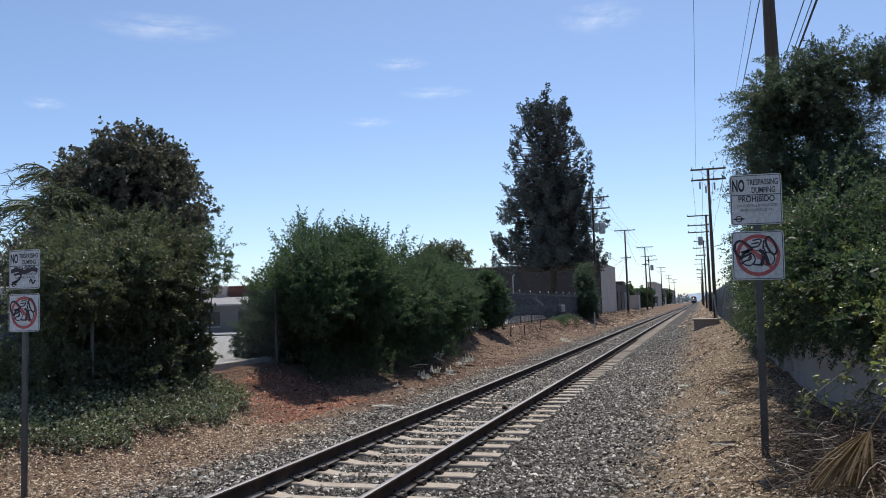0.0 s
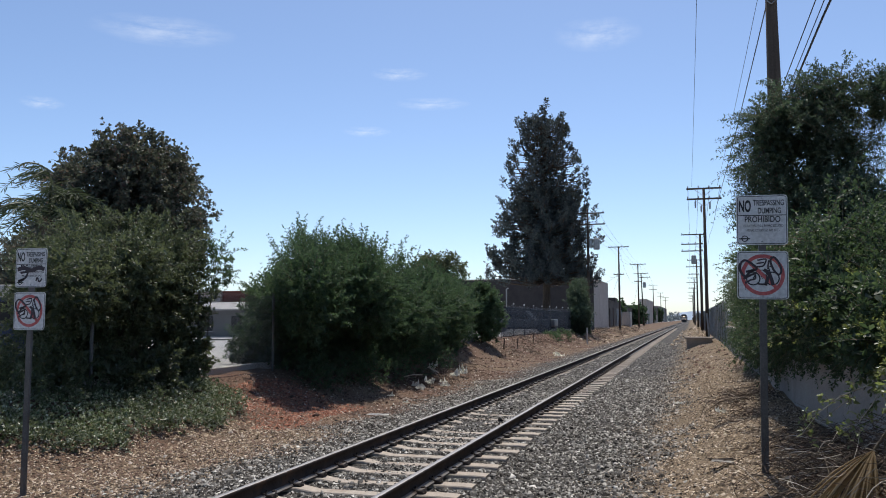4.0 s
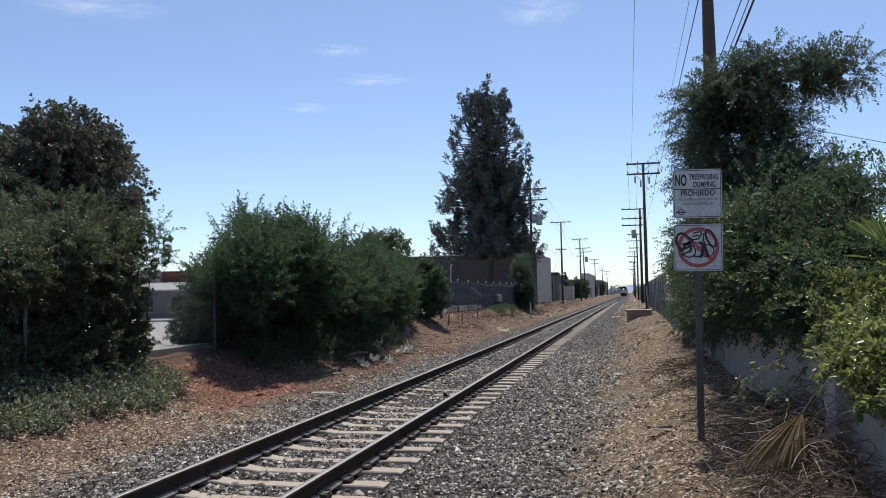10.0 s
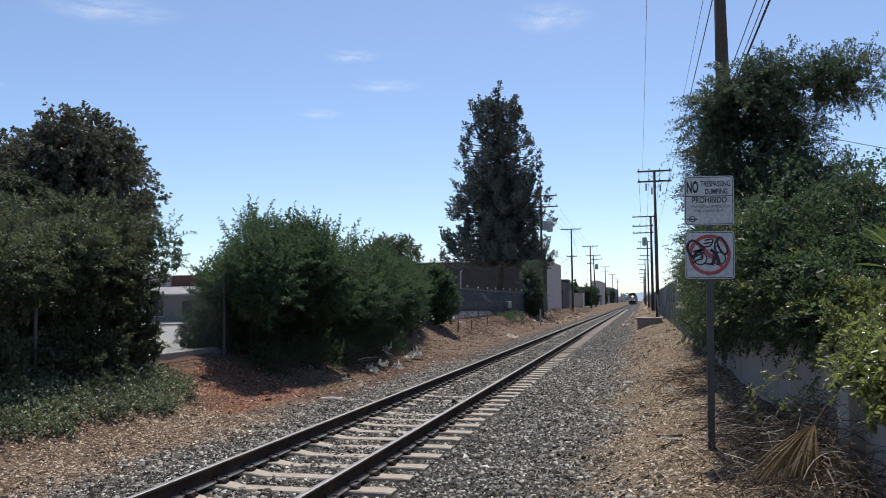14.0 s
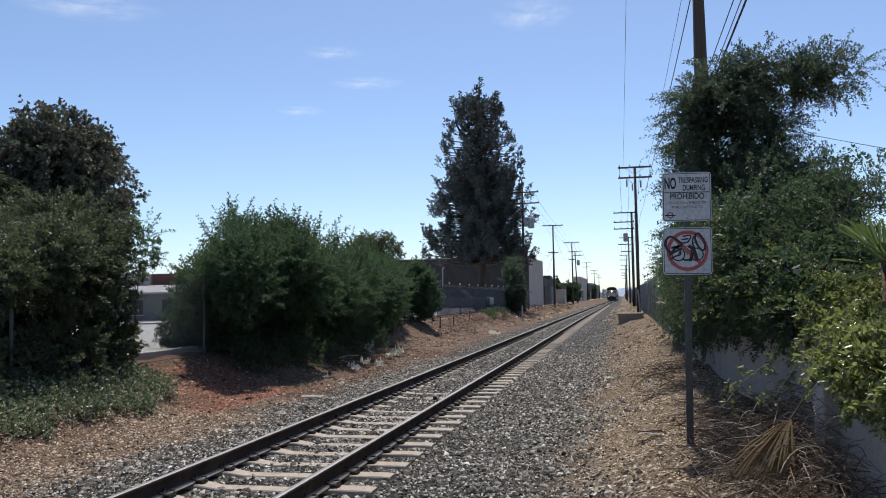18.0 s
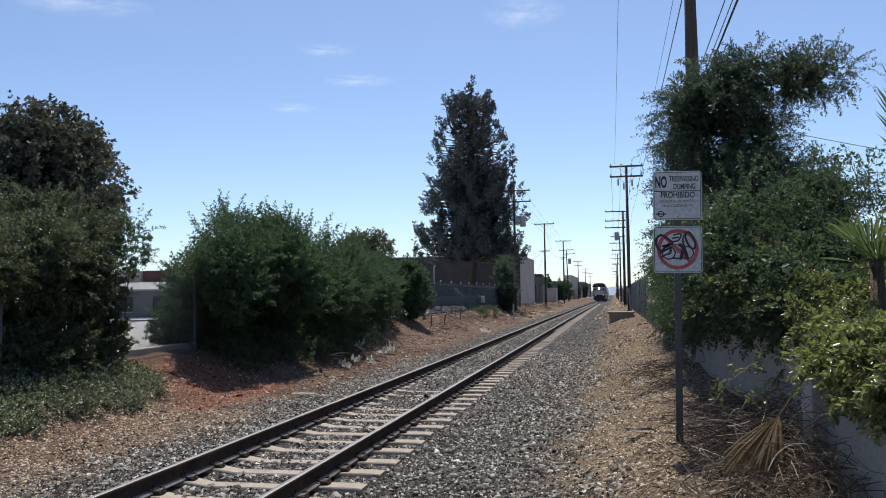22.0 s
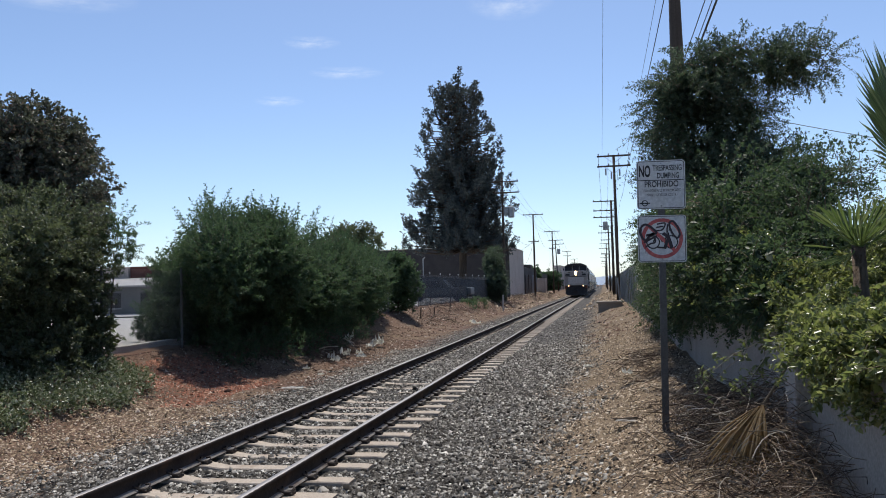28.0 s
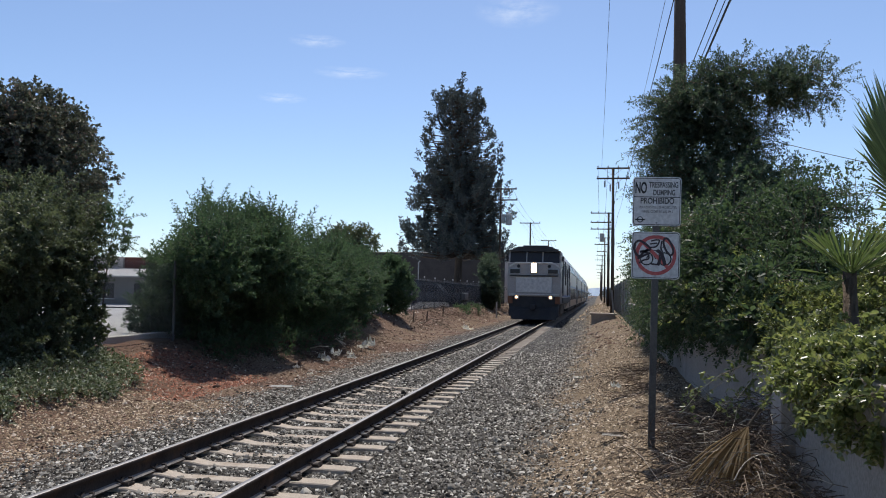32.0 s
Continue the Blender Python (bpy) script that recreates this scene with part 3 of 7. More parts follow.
def stones(name, xy, size, material, label, squash=0.7, sunk=0.2, ridged=False):
    """Loose angular pieces lying on the land, one joined mesh."""
    n = len(xy)
    base = np.array([[1, 0, -0.7], [0, 1, -0.7], [-1, 0, -0.7], [0, -1, -0.7], [0, 0, 1.0]], float)
    f0 = np.array([[0, 1, 4], [1, 2, 4], [2, 3, 4], [3, 0, 4]])
    if ridged:
        # blocky pieces: a broken top edge in place of the point
        base = np.array([[1, 0.1, -0.7], [0, 1, -0.7], [-1, -0.1, -0.7], [0, -1, -0.7], [0.55, 0.15, 0.8], [-0.5, -0.1, 0.75]], float)
        f0 = np.array([[0, 1, 4], [1, 5, 4], [1, 2, 5], [2, 3, 5], [3, 4, 5], [3, 0, 4]])
    c = len(base)
    s = size * rng.lognormal(0, 0.32, (n, 1, 1))
    v = base[None] * rng.uniform(0.55, 1.25, (n, c, 3)) * np.array([1.35, 0.85, 1.0]) + rng.normal(size=(n, c, 3)) * 0.22
    a = rng.uniform(0, 2 * np.pi, n)
    tilt = rng.normal(size=n) * 0.4
    ca, sa, ct, st = np.cos(a), np.sin(a), np.cos(tilt), np.sin(tilt)
    x, y, z = v[..., 0], v[..., 1], v[..., 2] * squash
    y, z = y * ct[:, None] - z * st[:, None], y * st[:, None] + z * ct[:, None]
    x, y = x * ca[:, None] - y * sa[:, None], x * sa[:, None] + y * ca[:, None]
    v = np.stack([x, y, z], -1) * s
    v[..., 0] += xy[:, :1]
    v[..., 1] += xy[:, 1:2]
    v[..., 2] += land(xy[:, 0], xy[:, 1])[:, None] + s[..., 0] * squash * (1 - sunk) * 0.62
    f = (np.arange(n)[:, None, None] * c + f0[None]).reshape(-1, 3)
    return solo(name, fast_mesh(name, v.reshape(-1, 3), f, material), material, label, kind="stuff")


build_ground()

# ---- railway track ----
TIE_GAP, TIE_FIRST = 0.65, 7.875
track = thing("railway_track", "single track of dark steel rails on pale concrete ties", "railway track", kind="structure")
RAIL_PROFILE = [(-0.075, -0.186), (0.075, -0.186), (0.075, -0.175), (0.012, -0.155), (0.0095, -0.05), (0.034, -0.036), (0.036, -0.006), (0.03, 0.0), (-0.03, 0.0), (-0.036, -0.006), (-0.034, -0.036), (-0.0095, -0.05), (-0.012, -0.155), (-0.075, -0.175)]


def build_rail(x):
    ys = np.array([-120, -4, 10, 30, 45, 55, 62, 70, 80, 100, 140, 200, 300, 500, 800, 1200], float)
    k = len(RAIL_PROFILE)
    p = np.array(RAIL_PROFILE)
    v = np.concatenate([np.stack([p[:, 0] + x, np.full(k, y), p[:, 1] + float(fall(y))], 1) for y in ys])
    f = [(j * k + i, j * k + (i + 1) % k, (j + 1) * k + (i + 1) % k, (j + 1) * k + i) for j in range(len(ys) - 1) for i in range(k)]
    me = fast_mesh("rail", v, f, M_RAIL)
    me.materials.append(M_RAILTOP)
    me.materials.append(M_RAILFOOT)
    for q in me.polygons:
        if q.index % k == 7:
            q.material_index = 1
        elif q.index % k in (2, 12):
            q.material_index = 2
    part("rail", me, M_RAIL, track)


for x in (-0.753, 0.757):
    build_rail(x)


def tie_mesh():
    """Pre-stressed concrete tie: raised, level rail seats, a lower middle, battered sides."""
    st = [(-1.295, -0.20), (-1.2, -0.193), (-0.62, -0.193), (-0.42, -0.225), (0.42, -0.225), (0.62, -0.193), (1.2, -0.193), (1.295, -0.20)]
    bm = bmesh.new()
    rings = []
    for x, top in st:
        w = 0.118 if abs(x) > 0.5 else 0.105
        rings.append([bm.verts.new(c) for c in ((x, -w - 0.02, -0.40), (x, w + 0.02, -0.40), (x, w, top - 0.012), (x, w - 0.012, top), (x, -w + 0.012, top), (x, -w, top - 0.012))])
    for a, b in zip(rings, rings[1:]):
        for i in range(6):
            bm.faces.new((a[i], a[(i + 1) % 6], b[(i + 1) % 6], b[i]))
    bm.faces.new(rings[0])
    bm.faces.new(rings[-1][::-1])
    bmesh.ops.recalc_face_normals(bm, faces=bm.faces)
    return to_mesh(bm, "tie", M_TIE)


def clip_mesh():
    """Cast shoulder with a curled spring clip."""
    bm = boxes((-0.045, 0.045, -0.06, 0.06, -0.2, -0.165), bevel=0.008)
    loop = [(-0.05 + 0.1 * math.sin(a), 0.07 * math.cos(a), -0.145 + 0.02 * math.sin(2 * a)) for a in np.linspace(0.2, 5.6, 9)]
    tube(bm, loop, 0.011, 5)
    return to_mesh(bm, "rail_clip", M_CLIP)


TIE, CLIP = tie_mesh(), clip_mesh()
tie_y = [TIE_FIRST + TIE_GAP * i for i in range(-45, 257)]
for i, y in enumerate(tie_y):
    ob = part("tie", TIE, M_TIE, track)
    ob.matrix_basis = pose(rng.normal() * 0.012, y + rng.normal() * 0.012, float(fall(y)) + rng.normal() * 0.004, 0, 0, rng.normal() * 0.5)
    if -2 < y < 42:
        for x in (-0.753, 0.757):
            for s in (-1, 1):
                c = part("rail_clip", CLIP, M_CLIP, track)
                c.matrix_basis = pose(x + s * 0.105, y, float(fall(y)), 0, 0, 180 if s < 0 else 0)

# ---- walls and fences ----
def build_wall():
    wall = thing("wall_east", "weathered grey stucco boundary wall with a pale cap", "wall", kind="structure")
    for y0, y1 in ((-6, 6.2), (6.22, 14), (14.02, 22), (22.02, 30), (30.02, 38)):
        part("wall_panel", boxes((5.3, 5.48, y0, y1, 0.0, 1.3), bevel=0.01), M_WALL, wall)
        part("wall_cap", boxes((5.26, 5.52, y0, y1, 1.302, 1.36), bevel=0.012), M_CAP, wall)
    part("pier", boxes((5.2, 5.56, 5.95, 6.3, -0.1, 1.42), bevel=0.015), M_WALL, wall)


build_wall()

M_SLAT = worn("grey_slat", (0.075, 0.066, 0.058), (0.125, 0.11, 0.098), None, 2, 40, 0.7, bumps=0.1)


def build_slat_fence(x, y0, y1, top, name):
    f = thing(name, "tall grey slatted chain link fence along the line", "fence", kind="structure")
    z0 = grounded(x, (y0 + y1) / 2)
    for k, y in enumerate(np.arange(y0, y1 + 0.1, 3.0)):
        zb = grounded(x, y) - 0.1
        part("post", rods((((x - 0.05, y, zb), (x - 0.05, y, zb + top + 0.15)), 0.035)), M_GALV, f)
    v, q = [], []
    for y in np.arange(y0, y1, 0.1):
        zb = grounded(x, y)
        t = zb + top + rng.normal() * 0.015
        n = len(v)
        v += [(x, y, zb), (x, y + 0.085, zb), (x, y + 0.085, t), (x, y, t), (x + 0.01, y, zb), (x + 0.01, y + 0.085, zb), (x + 0.01, y + 0.085, t), (x + 0.01, y, t)]
        q += [(n, n + 3, n + 2, n + 1), (n + 4, n + 5, n + 6, n + 7), (n, n + 4, n + 7, n + 3), (n + 1, n + 2, n + 6, n + 5), (n + 3, n + 7, n + 6, n + 2)]
    tagged(part("slats", fast_mesh("slats", v, q, M_SLAT), M_SLAT, f), kind="stuff")


build_slat_fence(5.35, 38.1, 150, 2.05, "fence_east")

M_FPOST = worn("dull_fence_post", (0.1, 0.1, 0.1), (0.16, 0.16, 0.155), None, 3, 50, 0.7, 0.3, 0)
M_MESHWIRE = worn("chain_link", (0.14, 0.14, 0.14), (0.22, 0.22, 0.22), None, 3, 50, 0.5, 0.6, 0)


def build_chain_link(y0, y1, x, top):
    """Chain-link fence: posts, top rail and crossing wires."""
    f = thing("fence_west", "galvanised chain link fence on steel posts", "fence", kind="structure")
    posts = np.arange(y0, y1, 3.325)
    for y in posts:
        zb = grounded(x, y) - 0.15
        post = part("post", rods((((x, y, zb), (x, y, zb + top + 0.2)), 0.03)), M_FPOST, f)
        if y > 40:
            part("post_cap", rods((((x, y, zb + top + 0.2), (x, y, zb + top + 0.27), (x, y, zb + top + 0.3)), [0.045, 0.045, 0.01])), M_CONC, post, "pale dome cap")
    return f


def wire_mesh(f, x, y0, y1, top, pitch):
    v, q = [], []
    h = top - 0.05
    for s in (-1, 1):
        for c in np.arange(y0 - h, y1 + h, pitch):
            a, b = (c, 0.0), (c + s * h, h)
            # clip to the panel
            pts = []
            for (yy, zz) in (a, b):
                pts.append([yy, zz])
            lo, hi = 0.0, 1.0
            d = s * h
            for lim, sign in ((y0, 1), (y1, -1)):
                t = (lim - c) / d
                if sign * d > 0:
                    lo = max(lo, t)
                else:
                    hi = min(hi, t)
            if hi <= lo:
                continue
            w = 0.0034
            p0, p1 = (c + d * lo, h * lo), (c + d * hi, h * hi)
            g0, g1 = grounded(x, p0[0]) + 0.03, grounded(x, p1[0]) + 0.03
            n = len(v)
            v += [(x + w, p0[0] - w, g0 + p0[1]), (x - w, p0[0] + w, g0 + p0[1]), (x, p0[0], g0 + p0[1] + 2 * w), (x + w, p1[0] - w, g1 + p1[1]), (x - w, p1[0] + w, g1 + p1[1]), (x, p1[0], g1 + p1[1] + 2 * w)]
            q += [(n, n + 1, n + 4, n + 3), (n + 1, n + 2, n + 5, n + 4), (n + 2, n, n + 3, n + 5)]
    tagged(part("chain_link", fast_mesh("chain_link", v, q, M_MESHWIRE), M_MESHWIRE, f), kind="stuff")


def screen_material():
    """Woven windbreak cloth: grey threads with gaps."""
    m, n, l, b = mat("woven_screen", 0.9)
    b.inputs["Base Color"].default_value = (0.06, 0.066, 0.072, 1)
    tr = n.new("ShaderNodeBsdfTransparent")
    mx = n.new("ShaderNodeMixShader")
    mx.inputs[0].default_value = 0.55
    l.new(tr.outputs[0], mx.inputs[1])
    l.new(b.outputs[0], mx.inputs[2])
    l.new(mx.outputs[0], n["Material Output"].inputs[0])
    return m


M_SCREEN = screen_material()
fence_w = build_chain_link(5.2, 92, -6.3, 1.9)
wire_mesh(fence_w, -6.3, 15.175, 45.1, 1.9, 0.07)
wire_mesh(fence_w, -6.3, 45.1, 91.6, 1.9, 0.16)

zs = [grounded(-6.3, y) for y in (45.1, 91.6)]
part("woven_screen", prism([(45.1, zs[0] + 0.05), (91.6, zs[1] + 0.05), (91.6, zs[1] + 1.75), (45.1, zs[0] + 1.75)], -6.262, -6.256), M_SCREEN, fence_w, "grey woven windbreak cloth on the mesh")
# ---- signs ----


def lettering(text, size, material, parent, x, z, y, name="lettering", squeeze=1.0, bold=0.0):
    """Printed words, centred on x at the base line z, standing in the plane y."""
    cu = bpy.data.curves.new(name, "FONT")
    cu.body, cu.size, cu.align_x, cu.extrude, cu.offset = text, size, "CENTER", 0.0004, bold
    ob = bpy.data.objects.new(name, cu)
    scene.collection.objects.link(ob)
    bpy.context.view_layer.update()
    me = bpy.data.meshes.new_from_object(ob.evaluated_get(bpy.context.evaluated_depsgraph_get()))
    bpy.data.objects.remove(ob)
    me.transform(Matrix.Translation((x, y, z)) @ Matrix.Diagonal((squeeze, 1, 1, 1)) @ Matrix.Rotation(radians(90), 4, "X"))
    me.materials.clear()
    me.materials.append(material)
    return part(name, me, material, parent)


def rounded_panel(x0, x1, z0, z1, y0, y1, r=0.03):
    pts = []
    for cx, cz, a0 in ((x1 - r, z1 - r, 0), (x0 + r, z1 - r, 90), (x0 + r, z0 + r, 180), (x1 - r, z0 + r, 270)):
        for k in range(5):
            a = radians(a0 + 22.5 * k)
            pts.append((cx + r * math.cos(a), cz + r * math.sin(a)))
    bm = bmesh.new()
    a = [bm.verts.new((u, y0, w)) for u, w in pts]
    b = [bm.verts.new((u, y1, w)) for u, w in pts]
    n = len(pts)
    for i in range(n):
        bm.faces.new((a[i], a[(i + 1) % n], b[(i + 1) % n], b[i]))
    bm.faces.new(a)
    bm.faces.new(b[::-1])
    bmesh.ops.recalc_face_normals(bm, faces=bm.faces)
    return bm


def outline(x0, x1, z0, z1, y, w, r, depth=0.001):
    """A thin printed border with rounded corners."""
    bm = bmesh.new()
    loops = []
    for off in (0, w):
        pts = []
        for cx, cz, a0 in ((x1 - r, z1 - r, 0), (x0 + r, z1 - r, 90), (x0 + r, z0 + r, 180), (x1 - r, z0 + r, 270)):
            for k in range(5):
                a = radians(a0 + 22.5 * k)
                pts.append(bm.verts.new((cx + (r - off) * math.cos(a), y, cz + (r - off) * math.sin(a))))
        loops.append(pts)
    n = len(loops[0])
    for i in range(n):
        bm.faces.new((loops[0][i], loops[1][i], loops[1][(i + 1) % n], loops[0][(i + 1) % n]))
    return bm


def ring(cx, cz, r, w, y, n=40):
    bm = bmesh.new()
    a = [bm.verts.new((cx + (r - w / 2) * math.cos(2 * math.pi * k / n), y, cz + (r - w / 2) * math.sin(2 * math.pi * k / n))) for k in range(n)]
    b = [bm.verts.new((cx + (r + w / 2) * math.cos(2 * math.pi * k / n), y, cz + (r + w / 2) * math.sin(2 * math.pi * k / n))) for k in range(n)]
    for k in range(n):
        bm.faces.new((a[k], b[k], b[(k + 1) % n], a[(k + 1) % n]))
    return bm


def stroke(bm, pts, w, y):
    """A flat painted line of width w through (x, z) points."""
    prev = None
    for i, (u, v) in enumerate(pts):
        a, b = pts[max(i - 1, 0)], pts[min(i + 1, len(pts) - 1)]
        d = Vector((b[0] - a[0], b[1] - a[1])).normalized()
        ww = w[i] if isinstance(w, (list, tuple)) else w
        p = bm.verts.new((u - d.y * ww / 2, y, v + d.x * ww / 2))
        q = bm.verts.new((u + d.y * ww / 2, y, v - d.x * ww / 2))
        if prev:
            bm.faces.new((prev[0], prev[1], q, p))
        prev = (p, q)
    return bm


def curve_pts(pts, n=6):
    """A smooth run through a few points."""
    out = []
    P = [Vector(p) for p in pts]
    for i in range(len(P) - 1):
        p0, p1, p2, p3 = P[max(i - 1, 0)], P[i], P[i + 1], P[min(i + 2, len(P) - 1)]
        for k in range(n):
            t = k / n
            v = 0.5 * ((2 * p1) + (p2 - p0) * t + (2 * p0 - 5 * p1 + 4 * p2 - p3) * t * t + (3 * p1 - p0 - 3 * p2 + p3) * t ** 3)
            out.append((v[0], v[1]))
    return out + [tuple(P[-1])]


def build_sign(at, top, graffiti, marked, bottom, label):
    """Two plates on one channel post; the plates face down the line towards the crossing."""
    s = thing("warning_sign", label, "sign", group="trackside warning signs", at=at)
    W = 0.2285
    part("post", boxes((-0.032, 0.032, 0.004, 0.01, bottom, top), (-0.032, -0.026, 0.01, 0.04, bottom, top), (0.026, 0.032, 0.01, 0.04, bottom, top)), M_POST, s, "weathered steel channel post")
    p1 = part("upper_plate", rounded_panel(-W, W, top - 0.475, top, -0.001, 0.003), M_WHITE, s, "white notice plate with black lettering")
    y = -0.0022
    part("border", outline(-W + 0.008, W - 0.008, top - 0.467, top - 0.008, y, 0.006, 0.026), M_BLACK, p1)
    lettering("NO", 0.15, M_BLACK, p1, -0.152, top - 0.155, y, squeeze=0.47, bold=0.005)
    lettering("TRESPASSING", 0.075, M_BLACK, p1, 0.062, top - 0.1, y, squeeze=0.61, bold=0.0015)
    lettering("DUMPING", 0.075, M_BLACK, p1, 0.068, top - 0.175, y, squeeze=0.62, bold=0.0015)
    part("rule", boxes((-W + 0.012, W - 0.012, y - 0.0002, y + 0.0004, top - 0.198, top - 0.19)), M_BLACK, p1)
    lettering("PROHIBIDO", 0.08, M_BLACK, p1, 0.005, top - 0.258, y, squeeze=0.76, bold=0.0015)
    lettering("VIOLATORS WILL BE PROSECUTED", 0.034, M_BLACK, p1, 0.01, top - 0.305, y, squeeze=0.68)
    lettering("PENAL CODES 555 602 374.3", 0.034, M_BLACK, p1, 0.01, top - 0.348, y, squeeze=0.68)
    part("emblem", ring(-0.155, top - 0.415, 0.026, 0.009, y, 20), M_BLACK, p1)
    part("emblem_bar", boxes((-0.205, -0.105, y - 0.0004, y + 0.0002, top - 0.422, top - 0.41)), M_BLACK, p1)
    t2 = top - 0.535
    p2 = part("lower_plate", rounded_panel(-W, W, t2 - 0.455, t2, -0.001, 0.003), M_WHITE, s, "white plate with a red ring, sprayed over in black")
    part("border", outline(-W + 0.008, W - 0.008, t2 - 0.447, t2 - 0.008, y, 0.006, 0.026), M_BLACK, p2)
    cz = t2 - 0.225
    # cycle symbol under the ring
    bike = bmesh.new()
    for cx in (-0.085, 0.085):
        a = ring(cx, cz - 0.035, 0.06, 0.012, y + 0.0004, 24)
        me = bpy.data.meshes.new("wheel")
        a.to_mesh(me)
        a.free()
        bike.from_mesh(me)
    stroke(bike, [(-0.085, cz - 0.035), (-0.045, cz + 0.045), (0.055, cz + 0.045), (0.0, cz - 0.035), (-0.045, cz + 0.045)], 0.011, y + 0.0003)
    stroke(bike, [(0.085, cz - 0.035), (0.05, cz + 0.075), (0.075, cz + 0.08)], 0.011, y + 0.0003)
    part("cycle_symbol", bike, M_BLACK, p2)
    part("ring", ring(0, cz, 0.178, 0.034, y - 0.0004), M_RED, p2, "red prohibition ring")
    bm = bmesh.new()
    stroke(bm, [(-0.125, cz + 0.125), (0.125, cz - 0.125)], 0.034, y - 0.0005)
    part("slash", bm, M_RED, p2, "red slash")
    spray = bmesh.new()
    for pts, w in graffiti:
        stroke(spray, curve_pts([(u, cz + v) for u, v in pts]), w, y - 0.0012)
    part("scrawl", spray, M_SPRAY, p2, "black spray paint scrawl")
    if marked:
        smear = bmesh.new()
        for pts, w in marked:
            stroke(smear, curve_pts([(u, top + v) for u, v in pts]), w, y - 0.0012)
        part("scrawl", smear, M_SPRAY, p1, "black spray paint smear")
    for z in (top - 0.03, top - 0.445, t2 - 0.03, t2 - 0.425):
        part("bolt", rods((((0, 0.0, z), (0, -0.006, z)), 0.008)), M_GALV, s)
    return s


SCRAWL = [
    ([(-0.197, 0.113), (-0.202, 0.054), (-0.18, 0.003), (-0.147, -0.013), (-0.113, 0.029), (-0.071, 0.054)], 0.024),
    ([(-0.197, 0.113), (-0.155, 0.138), (-0.096, 0.105), (-0.054, 0.054), (-0.15, 0.03)], 0.022),
    ([(-0.172, -0.039), (-0.12, -0.01), (-0.071, 0.012)], 0.02),
    ([(-0.155, -0.08), (-0.11, -0.05), (-0.066, -0.035), (-0.07, 0.03)], 0.016),
    ([(-0.046, 0.138), (0.03, 0.147), (0.005, 0.085), (-0.06, 0.075)], 0.014),
    ([(-0.054, 0.107), (0.013, 0.118)], 0.014),
    ([(0.073, 0.155), (0.106, 0.164), (0.148, 0.105), (0.165, 0.037), (0.14, 0.003), (0.098, 0.046), (0.073, 0.113), (0.073, 0.155)], 0.02),
    ([(0.056, 0.138), (0.05, 0.1), (0.047, 0.054)], 0.014),
    ([(0.01, 0.05), (0.047, 0.02), (0.073, -0.03), (0.09, -0.098)], 0.032),
    ([(0.047, -0.01), (0.04, -0.05), (0.022, -0.1)], 0.03),
    ([(-0.054, -0.08), (-0.02, -0.088), (0.03, -0.09)], 0.017),
    ([(-0.157, -0.06), (-0.155, -0.14)], 0.004),
]
SMEAR = [([(-0.2, -0.26), (-0.1, -0.24), (0.0, -0.27), (0.12, -0.24), (0.2, -0.26)], 0.05), ([(-0.15, -0.3), (-0.05, -0.29), (-0.08, -0.36), (-0.18, -0.4), (-0.1, -0.38)], 0.028), ([(0.08, -0.4), (0.1, -0.36), (0.13, -0.41), (0.17, -0.37)], 0.02)]
build_sign(pose(4.415, 7.895, 0, 0, 1.0, 0), 2.92, SCRAWL, None, 0.1, "white no trespassing sign over a graffitied no cycling plate")
LEFT_TOP = 2.62
build_sign(pose(-3.9, 7.78, 0, 0, 0.3, 0), LEFT_TOP, SCRAWL, SMEAR, -0.6, "white no trespassing sign smeared with spray paint on a steel post")

# ---- utility poles and lines ----
def build_pole(x, y, top, r, arms, label, extras=(), lean=0.0, insul=True):
    p = thing("utility_pole", label, "utility pole", group="poles along the line", at=pose(x, y, 0, 0, lean, 0))
    z0 = grounded(x, y) - 0.3
    part("pole", rods((((0, 0, z0), (0.01, 0, top * 0.5), (0, 0, top)), [r, r * 0.85, r * 0.65]), sides=12), M_POLE, p, smooth=True)
    for z, half, shift in arms:
        part("crossarm", boxes((shift - half, shift + half, -r - 0.1, -r + 0.0, z - 0.06, z + 0.06), bevel=0.01), M_POLE, p)
        if insul:
            for k in np.linspace(-0.92, 0.92, 4):
                part("insulator", rods((((shift + half * k, -r - 0.05, z + 0.06), (shift + half * k, -r - 0.05, z + 0.14), (shift + half * k, -r - 0.05, z + 0.2)), [0.03, 0.055, 0.035]), sides=7), M_GALV, p)
        for s in (-1, 1):
            part("brace", rods((((shift * 0 + s * min(half * 0.55, 0.8), -r - 0.04, z - 0.04), (0, -r * 0.8, z - 0.55)), 0.015), sides=5), M_GALV, p)
    for kind_, ex, ez, er, eh in extras:
        part(kind_, rods((((ex, -0.12, ez), (ex, -0.12, ez + eh * 0.08), (ex, -0.12, ez + eh * 0.9), (ex, -0.12, ez + eh)), [er * 0.85, er, er, er * 0.7]), sides=10), M_GALV, p)
    return p


